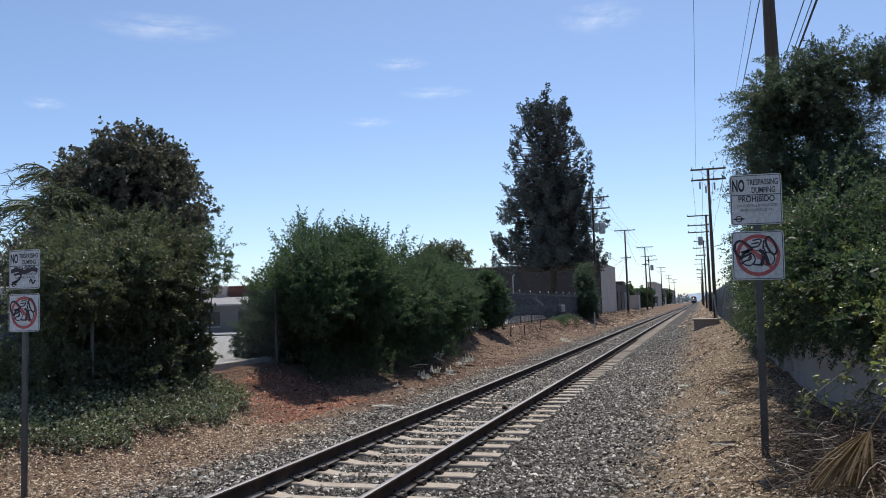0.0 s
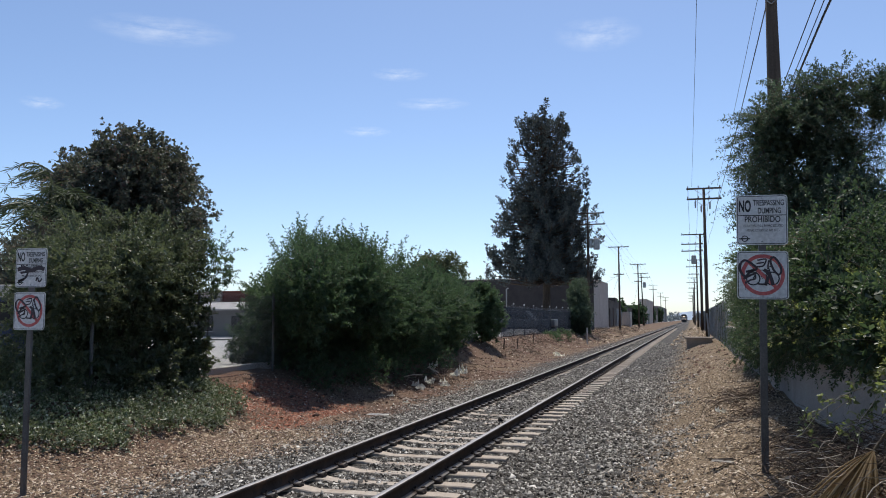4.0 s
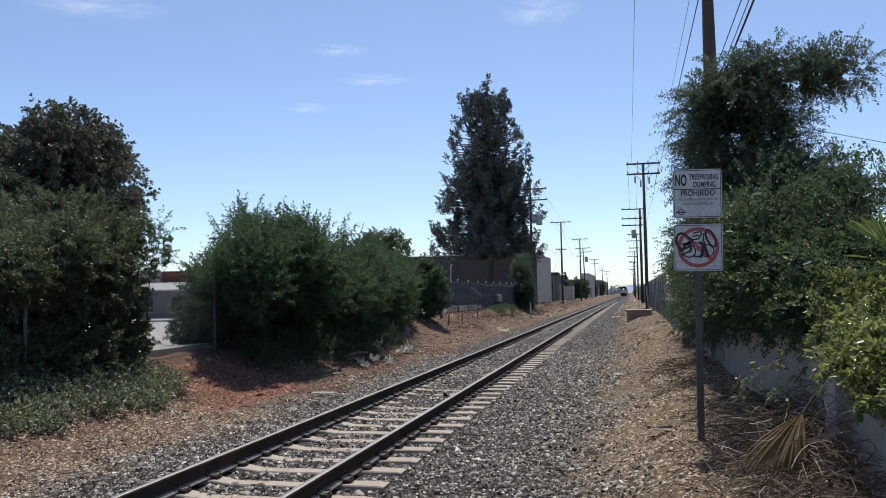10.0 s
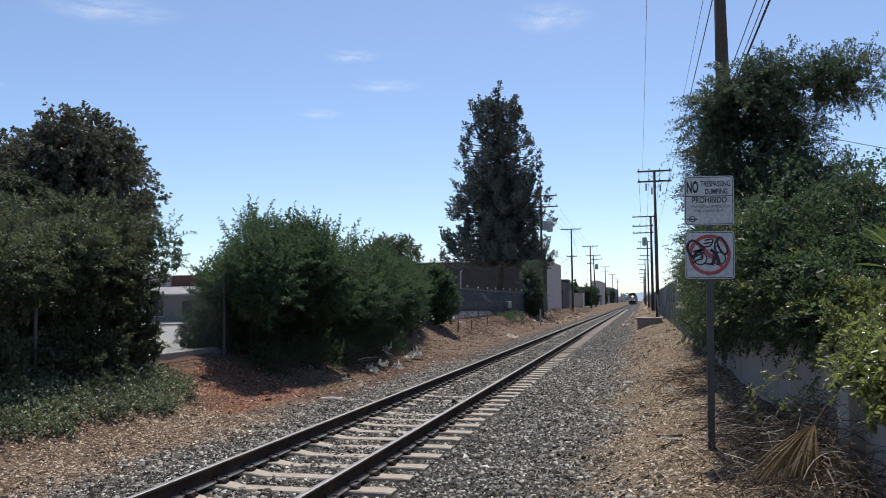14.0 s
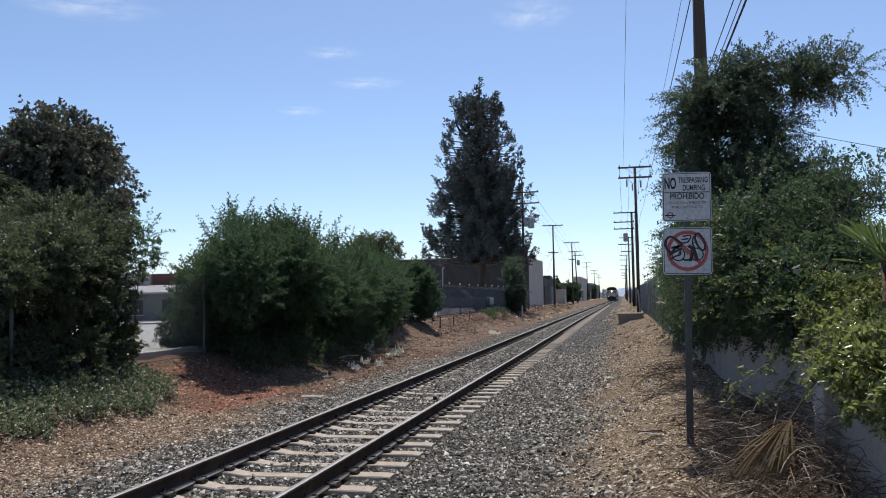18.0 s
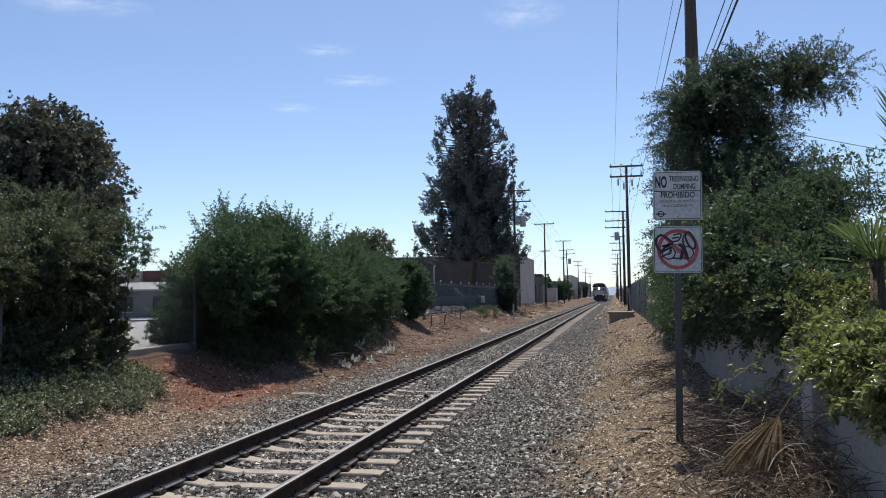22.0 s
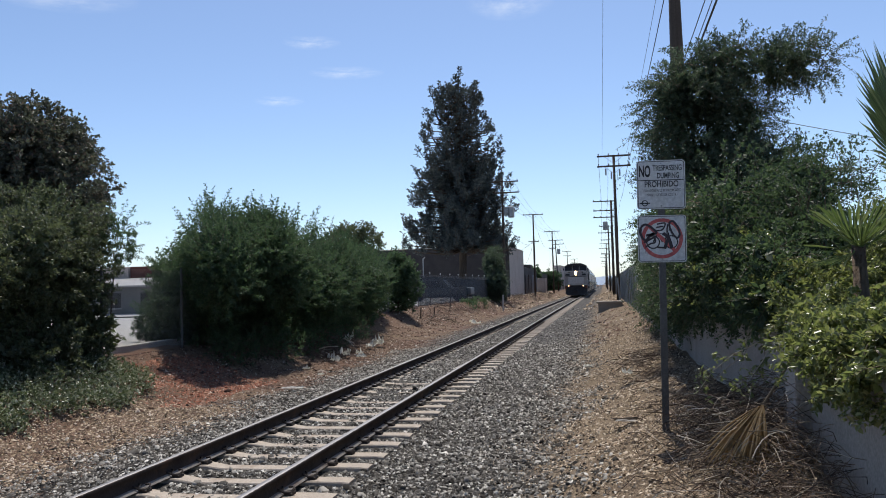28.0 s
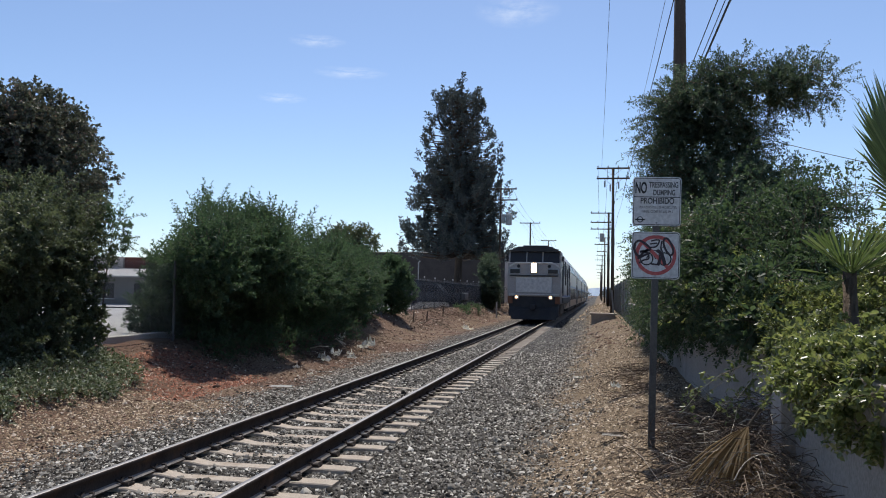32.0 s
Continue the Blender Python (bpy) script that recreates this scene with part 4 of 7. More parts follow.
LINE_POLES_E = [(5.6, 18, 13.2), (4.95, 62, 11.05), (5.1, 100, 11.4), (5.0, 142, 11.2), (4.85, 200, 10.9), (4.9, 270, 10.7), (4.9, 350, 10.5)]
LINE_POLES_W = [(-5.7, 82, 12.4), (-6.0, 123, 12.0), (-5.6, 163, 11.9), (-6.0, 190, 11.6), (-6.8, 260, 11.6), (-6.9, 330, 11.2), (-7, 400, 11)]
build_pole(5.6, 18, 13.2, 0.165, [(12.4, 1.2, 0), (11.05, 1.85, -0.1), (8.9, 1.0, 0.3)], "thick brown wooden utility pole rising through the hedge")
build_pole(4.95, 62, 11.05, 0.15, [(11.0, 1.2, 0), (10.25, 1.2, 0)], "wooden utility pole with two crossarms", (("cutout", -0.6, 9.6, 0.06, 0.5), ("cutout", -0.2, 9.3, 0.06, 0.5), ("cutout", 0.4, 9.5, 0.06, 0.5)))
build_pole(5.1, 100, 11.4, 0.19, [(11.3, 1.3, -0.8), (10.2, 1.2, -0.9), (9.4, 1.2, -0.9)], "wooden utility pole with offset crossarms", (("transformer", -0.75, 7.9, 0.28, 1.0),))
for x, y, top in LINE_POLES_E[3:]:
    build_pole(x, y, top, 0.16, [(top - 0.1, 1.2, -0.3), (top - 1.2, 1.2, -0.5), (top - 2.4, 0.8, -0.5)], "far wooden utility pole with crossarms", insul=y < 160)
build_pole(-5.7, 82, 12.5, 0.16, [(12.0, 1.3, 0.35), (10.9, 1.2, 0.5)], "wooden utility pole carrying a transformer", (("transformer", 0.85, 8.4, 0.32, 1.15), ("transformer", 0.3, 8.6, 0.2, 0.9)))
build_pole(-6.0, 123, 12.1, 0.17, [(12.0, 1.5, 0), (8.0, 0.75, 0)], "wooden utility pole with a long top crossarm")
build_pole(-5.6, 163, 11.95, 0.17, [(11.9, 1.5, 0), (8.6, 0.7, 0)], "wooden utility pole with a long top crossarm")
build_pole(-5.9, 186, 11.4, 0.17, [(11.3, 1.6, 0), (10.4, 1.3, 0.6)], "leaning wooden utility pole with a transformer", (("transformer", 0.6, 8.2, 0.35, 1.2),), lean=-2.0)
for x, y, top in LINE_POLES_W[4:]:
    build_pole(x, y, top, 0.17, [(top - 0.1, 1.4, 0), (top - 1.4, 1.2, 0)], "far wooden utility pole with crossarms", insul=False)


def cable(a, b, sag, r, name="power_line", label="thin black overhead cable", n=14):
    a, b = Vector(a), Vector(b)
    pts = []
    for i in range(n + 1):
        t = i / n
        p = a.lerp(b, t)
        p.z -= sag * 4 * t * (1 - t)
        pts.append(p)
    solo(name, rods((pts, r), sides=4), M_WIRE, label, "cable", group="overhead lines")


for off in (-1.1, -0.4, 0.4, 1.1):
    for a, b in zip(LINE_POLES_W, LINE_POLES_W[1:5]):
        cable((a[0] + off, a[1], a[2] - 0.2), (b[0] + off, b[1], b[2] - 0.2), 0.6, 0.012)
    for a, b in zip(LINE_POLES_E[1:], LINE_POLES_E[2:]):
        cable((a[0] + off, a[1], a[2] - 0.05), (b[0] + off, b[1], b[2] - 0.1), 0.5, 0.012)
# wires that pass overhead from the near pole to the next
for x, z, r, far in ((4.22, 11.15, 0.007, 11.15), (6.0, 11.5, 0.008, 11.2), (5.78, 9.45, 0.014, 9.3), (6.6, 8.0, 0.026, 7.9), (6.72, 9.0, 0.014, 8.9), (6.68, 8.45, 0.012, 8.3)):
    cable((x, -40, z + 0.2), (x, 18, z), 0.25, r)
    cable((x, 18, z), (x - 0.1, 62, far), 0.2, r)
for a, b, sag in (((-6.0, 123, 8.1), (-9.5, 141, 4.9), 0.9), ((-6.0, 123, 11.8), (-5.6, 163, 8.7), 2.2), ((-5.6, 163, 8.6), (-8.0, 182, 4.6), 0.8), ((-5.7, 82, 8.6), (-6.0, 123, 8.0), 1.4), ((-6.0, 123, 8.0), (-13, 122, 5.0), 0.5)):
    cable(a, b, sag, 0.014, label="slack black service cable between the poles")
cable((5.75, 18, 5.6), (9.6, 10.5, 2.9), 0.1, 0.0055, label="slack black service cable from the pole")

# ---- buildings along the line ----
M_DARKWALL = worn("dark_brown_block", (0.05, 0.045, 0.046), (0.08, 0.07, 0.068), None, 0.6, 12, 0.9, bumps=0.3)
M_PALEWALL = worn("pale_grey_block", (0.46, 0.385, 0.33), (0.56, 0.48, 0.415), (0.38, 0.31, 0.26), 0.35, 10, 0.9, bumps=0.3)
M_GREYWALL = worn("grey_metal_wall", (0.16, 0.155, 0.15), (0.23, 0.22, 0.21), None, 0.5, 9, 0.8, bumps=0.2)
M_ROOF = worn("roofing", (0.12, 0.115, 0.11), (0.18, 0.17, 0.165), None, 0.5, 9, 0.9, bumps=0.2)
M_LIGHTROOF = worn("white_roof_sheet", (0.4, 0.385, 0.37), (0.5, 0.485, 0.47), None, 0.6, 12, 0.7, bumps=0.1)
M_REDROOF = worn("red_roof", (0.13, 0.045, 0.034), (0.19, 0.07, 0.05), None, 0.8, 12, 0.8, bumps=0.2)
M_TRIMDARK = worn("dark_paint", (0.03, 0.03, 0.032), (0.05, 0.05, 0.05), None, 2, 30, 0.7)
M_GLASS_DARK = plain("dark_window_glass", (0.035, 0.033, 0.034), 0.25)
M_GLASS_DARK.node_tree.nodes["Principled BSDF"].inputs["Specular IOR Level"].default_value = 0.25


M_RUSTWALL = worn("rusty_sheet", (0.06, 0.05, 0.045), (0.12, 0.095, 0.08), (0.16, 0.09, 0.06), 0.5, 9, 0.85, bumps=0.2)


def building(name, label, x0, x1, y0, y1, top, front, side, trim=0.25, thick=0.3):
    b = thing(name, label, "building", kind="structure")
    z0 = grounded((x0 + x1) / 2, y0) - 0.6
    part("front_wall", boxes((x0, x1, y0, y0 + thick, z0, top)), front, b)
    part("side_wall", boxes((x1 - thick, x1 + 0.0, y0 + thick, y1, z0, top)), side, b)
    part("rear_wall", boxes((x0, x1 - thick, y1 - thick, y1, z0, top)), front, b)
    part("far_wall", boxes((x0, x0 + thick, y0 + thick, y1 - thick, z0, top)), front, b)
    part("roof", boxes((x0 + thick, x1 - thick, y0 + thick, y1 - thick, top - 0.6, top - 0.4)), M_ROOF, b)
    part("parapet_cap", boxes((x0 - 0.04, x1 + 0.04, y0 - 0.04, y0 + thick + 0.02, top + 0.002, top + 0.1), (x1 - thick - 0.02, x1 + 0.04, y0 + thick + 0.022, y1, top + 0.002, top + 0.1)), side, b)
    return b


building("warehouse", "long dark warehouse with a pale trackside wall", -34, -7.2, 100, 118.5, 6.4, M_DARKWALL, M_PALEWALL)
b2 = building("shed", "low dark weathered shed beside the line", -22, -7.4, 120, 144, 4.1, M_RUSTWALL, M_RUSTWALL)
part("lean_to", boxes((-7.6, -6.05, 146, 150, -0.5, 2.7), bevel=0.04), M_PALEWALL, b2, "small pale lean-to")
for y0, y1, h in ((123, 126.5, 4.7), (127, 130.5, 4.4), (138, 142, 5.0)):
    part("roof_housing", boxes((-11, -7.9, y0, y1, 3.6, h), bevel=0.05), M_RUSTWALL, b2)
for y0 in (122, 127.5, 133, 138.5):
    part("sheet", boxes((-7.395, -7.3, y0, y0 + 4.6, -0.5, 2.9 + 0.3 * math.sin(y0)), bevel=0.01), M_RUSTWALL if y0 < 130 else M_GREYWALL, b2)
building("shed", "dark low shed behind scrubby trees", -20, -7.9, 164, 206, 3.6, M_RUSTWALL, M_RUSTWALL)
b3 = building("warehouse", "pale plastered warehouse further down the line", -8.8, -7.0, 222, 262, 6.4, M_PALEWALL, M_PALEWALL)
b4 = building("warehouse", "far grey warehouse", -26, -8, 262, 330, 5.4, M_GREYWALL, M_RUSTWALL)
b5 = building("warehouse", "far grey warehouse", -26, -8.2, 340, 460, 6.2, M_PALEWALL, M_GREYWALL)
for b, rows, x1 in ((b3, [(228, 236)], -7.0), (b4, [(266, 276), (290, 300), (312, 320)], -8), (b5, [(352, 362), (384, 396)], -8.2)):
    for y0, y1 in rows:
        part("roller_door", boxes((x1 + 0.004, x1 + 0.06, y0, y1, -1.0, 2.6)), M_GREYWALL if b is b3 else M_PALEWALL, b)
house = thing("low_house", "pale walled house with a light roof and red end", "house", kind="structure")
part("wall", boxes((-31, -20, 45, 47.9, 0.2, 2.24)), M_GREYWALL, house)
part("lean_to_roof", prism([(44.5, 2.242), (48.4, 2.75), (48.4, 2.85), (44.5, 2.34)], -31.3, -19.7), M_LIGHTROOF, house, "low pale tiled lean-to roof")
part("pale_block", prism([(48.42, 0.2), (48.42, 3.58), (54, 3.58), (54, 0.2)], -30.5, -26.1), M_PALEWALL, house)
part("red_block", prism([(48.6, 0.2), (48.6, 3.58), (54, 3.58), (54, 0.2)], -26.05, -18.5), M_REDROOF, house, "red brown end block")
for x in (-28.2, -25.6, -23.2):
    w = part("window", boxes((x, x + 1.1, 44.97, 44.997, 1.0, 1.9)), M_GLASS_DARK, house)
    part("sill", boxes((x - 0.06, x + 1.16, 44.92, 44.968, 0.93, 0.99)), M_CONC, w)
bar = thing("parking_rail", "low dark steel rail at the edge of the lot", "rail")
part("rail", boxes((-24, -14.5, 37.4, 37.55, 0.52, 0.7), bevel=0.01), M_TRIMDARK, bar)
for x in (-23.5, -20.5, -17.5, -15):
    part("foot", boxes((x, x + 0.12, 37.42, 37.53, 0.4, 0.518)), M_TRIMDARK, bar)

# ---- concrete edge of the paved lot ----
solo("lot_kerb", boxes((-7.0, -6.75, 12, 21.5, 0.3, 0.62), (-7.0, -6.75, 21.51, 60, 0.3, 0.6), bevel=0.015), M_CONC, "pale concrete edge of the paved lot", kind="structure")

# ---- concrete box and trackside bits ----
def drain_box():
    d = thing("concrete_box", "low pale concrete utility box with a flat lid", "utility box")
    z = grounded(4.2, 48.6)
    part("body", boxes((3.55, 4.9, 47.9, 49.2, z - 0.4, z + 0.36), bevel=0.02), M_BOX, d)
    part("lid", boxes((3.45, 5.0, 47.8, 49.3, z + 0.362, z + 0.46), bevel=0.02), M_BOX, d, "pale overhanging lid")


drain_box()
solo("marker_post", rods((((-4.15, 66.9, -0.5), (-4.15, 66.9, 0.95)), 0.06)), M_CONC, "short pale marker post beside the track", "post")
solo("pipe_post", rods((((4.9, 52.0, -0.1), (4.75, 52.0, 2.0)), 0.06)), M_GALV, "thin pale leaning steel post", "post")

# ---- vegetation ----
def shrub(label, blobs, n, length, k, leaf, width, material, root, up=0.5, group="", name="shrub", category="shrub", stem=0.005, jitter=0.5, droop=0.15, r0=0.5, r1=1.05, spray=None, tips=None, more=(), spray_on=None, holes=-1.4):
    """A crown of leafy twigs with arching sprays standing out of it: spray = (count, length, nodes, leaves, sprig, droop, up)."""
    s = thing(name, label, category, group)
    p, d = crown(blobs, n, up=up, jitter=jitter, r0=r0, r1=r1, holes=holes)
    ok = p[:, 2] > land(p[:, 0], p[:, 1]) + 0.05
    p, d = p[ok], d[ok]
    L = rng.uniform(0.5, 1.3, len(p)) * length
    foliage("leaves", p, d, L, k, leaf, width, material, s, M_TWIG, stem=stem, droop=droop)
    if spray:
        m, far, nodes, kk, sprig, sag, rise = spray
        q, e = crown(spray_on or blobs, m, 0.7, 1.0, up=rise, jitter=0.35)
        ok = q[:, 2] > land(q[:, 0], q[:, 1]) + 0.25
        q, e = q[ok], e[ok]
        plumes(s, q, e, rng.uniform(0.5, 1.2, len(q)) * far, nodes, kk, sprig, leaf * 0.8, width * 0.75, material, sag, stem)
    for base, way, far, nodes, sprig, sag in more:
        m = 4
        plumes(s, np.array(base) + rng.normal(size=(m, 3)) * 0.12, np.array(way) + rng.normal(size=(m, 3)) * 0.22, rng.uniform(0.7, 1.1, m) * far, nodes, 5, sprig, leaf, width, material, sag, stem)
    for a, tip, r in (tips if tips is not None else [((root[0], root[1], grounded(root[0], root[1]) - 0.1), (b[0], b[1], b[2] + 0.3 * b[5]), root[2]) for b in blobs]):
        limbs(s, a, [tip], r, M_BARK)
    return s


G1 = "shrubs behind the chain link fence"
LEFT_SHRUBS = [  # along the line, off it, half length, top, half width
    (19.9, -6.5, 1.2, 2.9, 1.0), (20.9, -7.45, 1.0, 3.1, 0.8), (21.6, -6.7, 1.3, 4.1, 1.25), (22.4, -5.8, 0.9, 4.0, 0.9), (25.4, -6.5, 1.1, 2.75, 1.3), (27.2, -6.3, 1.2, 3.3, 1.4), (29.0, -6.3, 1.4, 3.5, 1.5), (31.4, -6.2, 1.5, 3.45, 1.5), (34.0, -6.5, 1.6, 3.4, 1.4), (36.2, -7.0, 1.2, 3.0, 1.1),
]
for y, x, ry, top, rx in LEFT_SHRUBS:
    h = (top - 0.1) / 2
    blobs = [(x, y, 0.25 + h, rx * 0.85, ry, h * 0.95), (x + 0.45, y - 0.15, top * 0.62, rx * 0.8, ry * 0.95, top * 0.3), (x - 0.1, y + 0.2, top * 0.76, rx * 0.55, ry * 0.6, top * 0.23), (x - 0.1, y + 0.1, 0.9, rx * 0.7, ry, 0.8)]
    if y < 20:
        blobs += [(-5.15, 18.3, 2.3, 0.7, 0.9, 1.0), (-5.6, 19.2, 2.6, 0.9, 1.0, 1.0)]
    elif y < 21:
        blobs += [(-7.75, 20.4, 0.95, 0.7, 0.7, 0.7), (-7.1, 19.6, 0.8, 0.8, 0.6, 0.6)]
    elif y < 29:
        blobs += [(-5.05, y - 0.7, min(2.5, top * 0.62), 0.85, 1.25, min(1.25, top * 0.33))]
    leaders = []
    if 21 < y < 25:
        leaders = [((x + u, y + 0.2 * math.sin(9 * u), top - 0.6 - 0.25 * abs(u)), (0.5 * u, 0.1, 1.0), 1.0, 16, 0.15, 0.03) for u in (-0.95, -0.5, -0.1, 0.3, 0.65, 1.0)]
    if y == 22.6:
        leaders += [((-5.2, 21.6, 3.05), (0.55, 0.0, 1.0), 1.0, 16, 0.15, 0.05)]
    bush("dense dark green feathery shrub against the chain link fence", blobs, 820 if y < 28 else 520, 0.95, 16, 4, 0.12, 0.088, 0.036, M_SHRUB, (x, y, 0.06), rise=0.9, sag=0.14, group=G1, fill=1000, coarse=0.2, bare=0.9, ragged=0.13, more=leaders)
# low scrub added along the strip that lies in the shrubs' shade
for x, y, h, ry in ((-5.5, 19.4, 0.3, 1.0), (-5.2, 21.2, 0.5, 1.2), (-5.1, 23.4, 0.6, 1.3), (-5.25, 25.8, 0.7, 1.5), (-5.3, 28.8, 0.7, 1.6)):
    shrub("low scrub added in the shade below the shrubs", [(x, y, 0.2, 0.65, ry, h), (x - 0.5, y + 0.2, 0.45, 0.5, ry, h)], 700, 0.2, 11, 0.085, 0.03, M_SHRUB, (x, y, 0.02), up=0.7, group="low scrub below the shrubs", r0=0.3)
bush("young bushy green shrub beside the track fence", [(-6.1, 39.6, 1.7, 0.95, 1.0, 1.6), (-6.1, 39.6, 2.7, 0.5, 0.5, 0.8)], 420, 0.7, 9, 6, 0.22, 0.12, 0.05, M_SHRUB, (-6.1, 39.6, 0.05), rise=1.0, sag=0.1, fill=300, coarse=0.26)
bush("small green shrub at the fence near the warehouse", [(-5.6, 74, 2.0, 0.75, 1.6, 2.0), (-5.8, 74.6, 3.7, 0.6, 1.2, 1.4)], 520, 1.0, 10, 4, 0.26, 0.17, 0.06, M_HEDGE, (-5.6, 74, 0.08), rise=0.9, fill=700, coarse=0.3)
shrub("low green scrub on the bank below the fence", [(-5.6, 58, 0.25, 0.6, 1.6, 0.45), (-5.5, 63, 0.3, 0.6, 1.4, 0.5)], 350, 0.3, 9, 0.15, 0.06, M_SHRUB, (-5.6, 59, 0.03), up=0.8)
bush("dark olive shrub mass overgrowing the fence", [(-7.9, 14.4, 2.1, 1.8, 1.7, 1.75), (-6.8, 14.8, 2.2, 0.75, 0.9, 1.35), (-8.9, 14.9, 1.9, 1.1, 1.2, 1.8), (-7.6, 14.8, 3.0, 1.2, 1.0, 0.85), (-7.5, 12.9, 1.9, 1.1, 1.4, 1.3), (-8.4, 11.0, 0.4, 1.4, 1.4, 0.85), (-6.8, 14.8, 0.9, 0.7, 0.8, 0.8), (-6.5, 15.1, 1.0, 0.55, 0.5, 0.95), (-6.95, 15.0, 2.3, 0.5, 0.6, 0.8), (-6.3, 12.9, 2.5, 0.6, 1.3, 0.8), (-6.5, 14.1, 2.4, 0.5, 0.8, 0.8), (-6.2, 11.2, 2.3, 0.65, 1.1, 0.75), (-6.3, 13.2, 0.6, 0.6, 1.6, 0.7), (-6.5, 10.9, 0.5, 0.7, 1.5, 0.75)], 2300, 0.75, 14, 4, 0.12, 0.085, 0.038, M_MASS, (-8.2, 15, 0.09), rise=0.5, sag=0.25, fill=3600, coarse=0.18, bare=0.8)
bush("slender young tree with arching feathery shoots", [(-6.12, 15.5, 2.85, 0.26, 0.3, 0.4)], 34, 0.6, 12, 5, 0.14, 0.07, 0.03, M_SHRUB, (-6.35, 15.5, 0.025), rise=1.0, sag=0.25, fill=0, name="young_tree", category="tree",
     more=[((-6.15, 15.5, 2.95), (0.35, 0.0, 1.0), 0.9, 14, 0.15, 0.2), ((-6.1, 15.5, 2.8), (0.8, 0.0, 0.9), 0.9, 14, 0.15, 0.35), ((-6.1, 15.5, 2.6), (1.0, 0.1, 0.5), 0.7, 12, 0.14, 0.35), ((-6.2, 15.5, 3.0), (-0.1, 0.0, 1.0), 0.75, 12, 0.14, 0.1)])

bush("large round dark evergreen tree with reddish new leaves", [(-14.85, 24, 5.15, 2.5, 2.9, 2.75), (-14.45, 24, 6.5, 1.6, 2.0, 1.75), (-17.2, 24.5, 4.0, 1.9, 2.2, 2.2), (-13.8, 23.5, 4.0, 1.55, 2.0, 2.1), (-15.2, 22.5, 3.0, 3.2, 2.0, 2.2)], 3000, 0.62, 6, 6, 0.22, 0.135, 0.085, M_OAK, (-15, 24.3, 0.28), rise=0.25, sag=0.12, ref=1.8, jitter=0.5, fill=2600, coarse=0.28, name="tree", category="tree", stem=0.009, flat=0.1, ragged=0.05, bare=0.7)
bush("round dark tree behind the shrubs", [(-14.3, 60, 5.0, 1.7, 1.9, 1.6), (-15.8, 60, 4.5, 1.6, 1.8, 1.6), (-14.6, 60, 3.2, 1.6, 1.6, 1.6)], 520, 0.7, 7, 5, 0.28, 0.2, 0.1, M_MASS, (-14.5, 60, 0.2), rise=0.4, sag=0.15, fill=900, coarse=0.3, name="tree", category="tree", ragged=0.06, stem=0.012)


for tx, ty, th in ((-9.2, 158, 5.4), (-7.6, 182, 4.4), (-7.8, 206, 4.6), (-8.0, 262, 4.6), (-7.8, 334, 5.6)):
    bush("small dusty green tree between the sheds", [(tx, ty, th * 0.62, 1.3, 2.0, th * 0.36), (tx + 0.4, ty - 1, th * 0.36, 1.1, 1.6, th * 0.32)], 110, 0.9, 6, 5, 0.5, 0.4, 0.2, M_SHRUB, (tx, ty, 0.12), fill=120, coarse=0.6, name="tree", category="tree", group="trees among the sheds", stem=0.02)


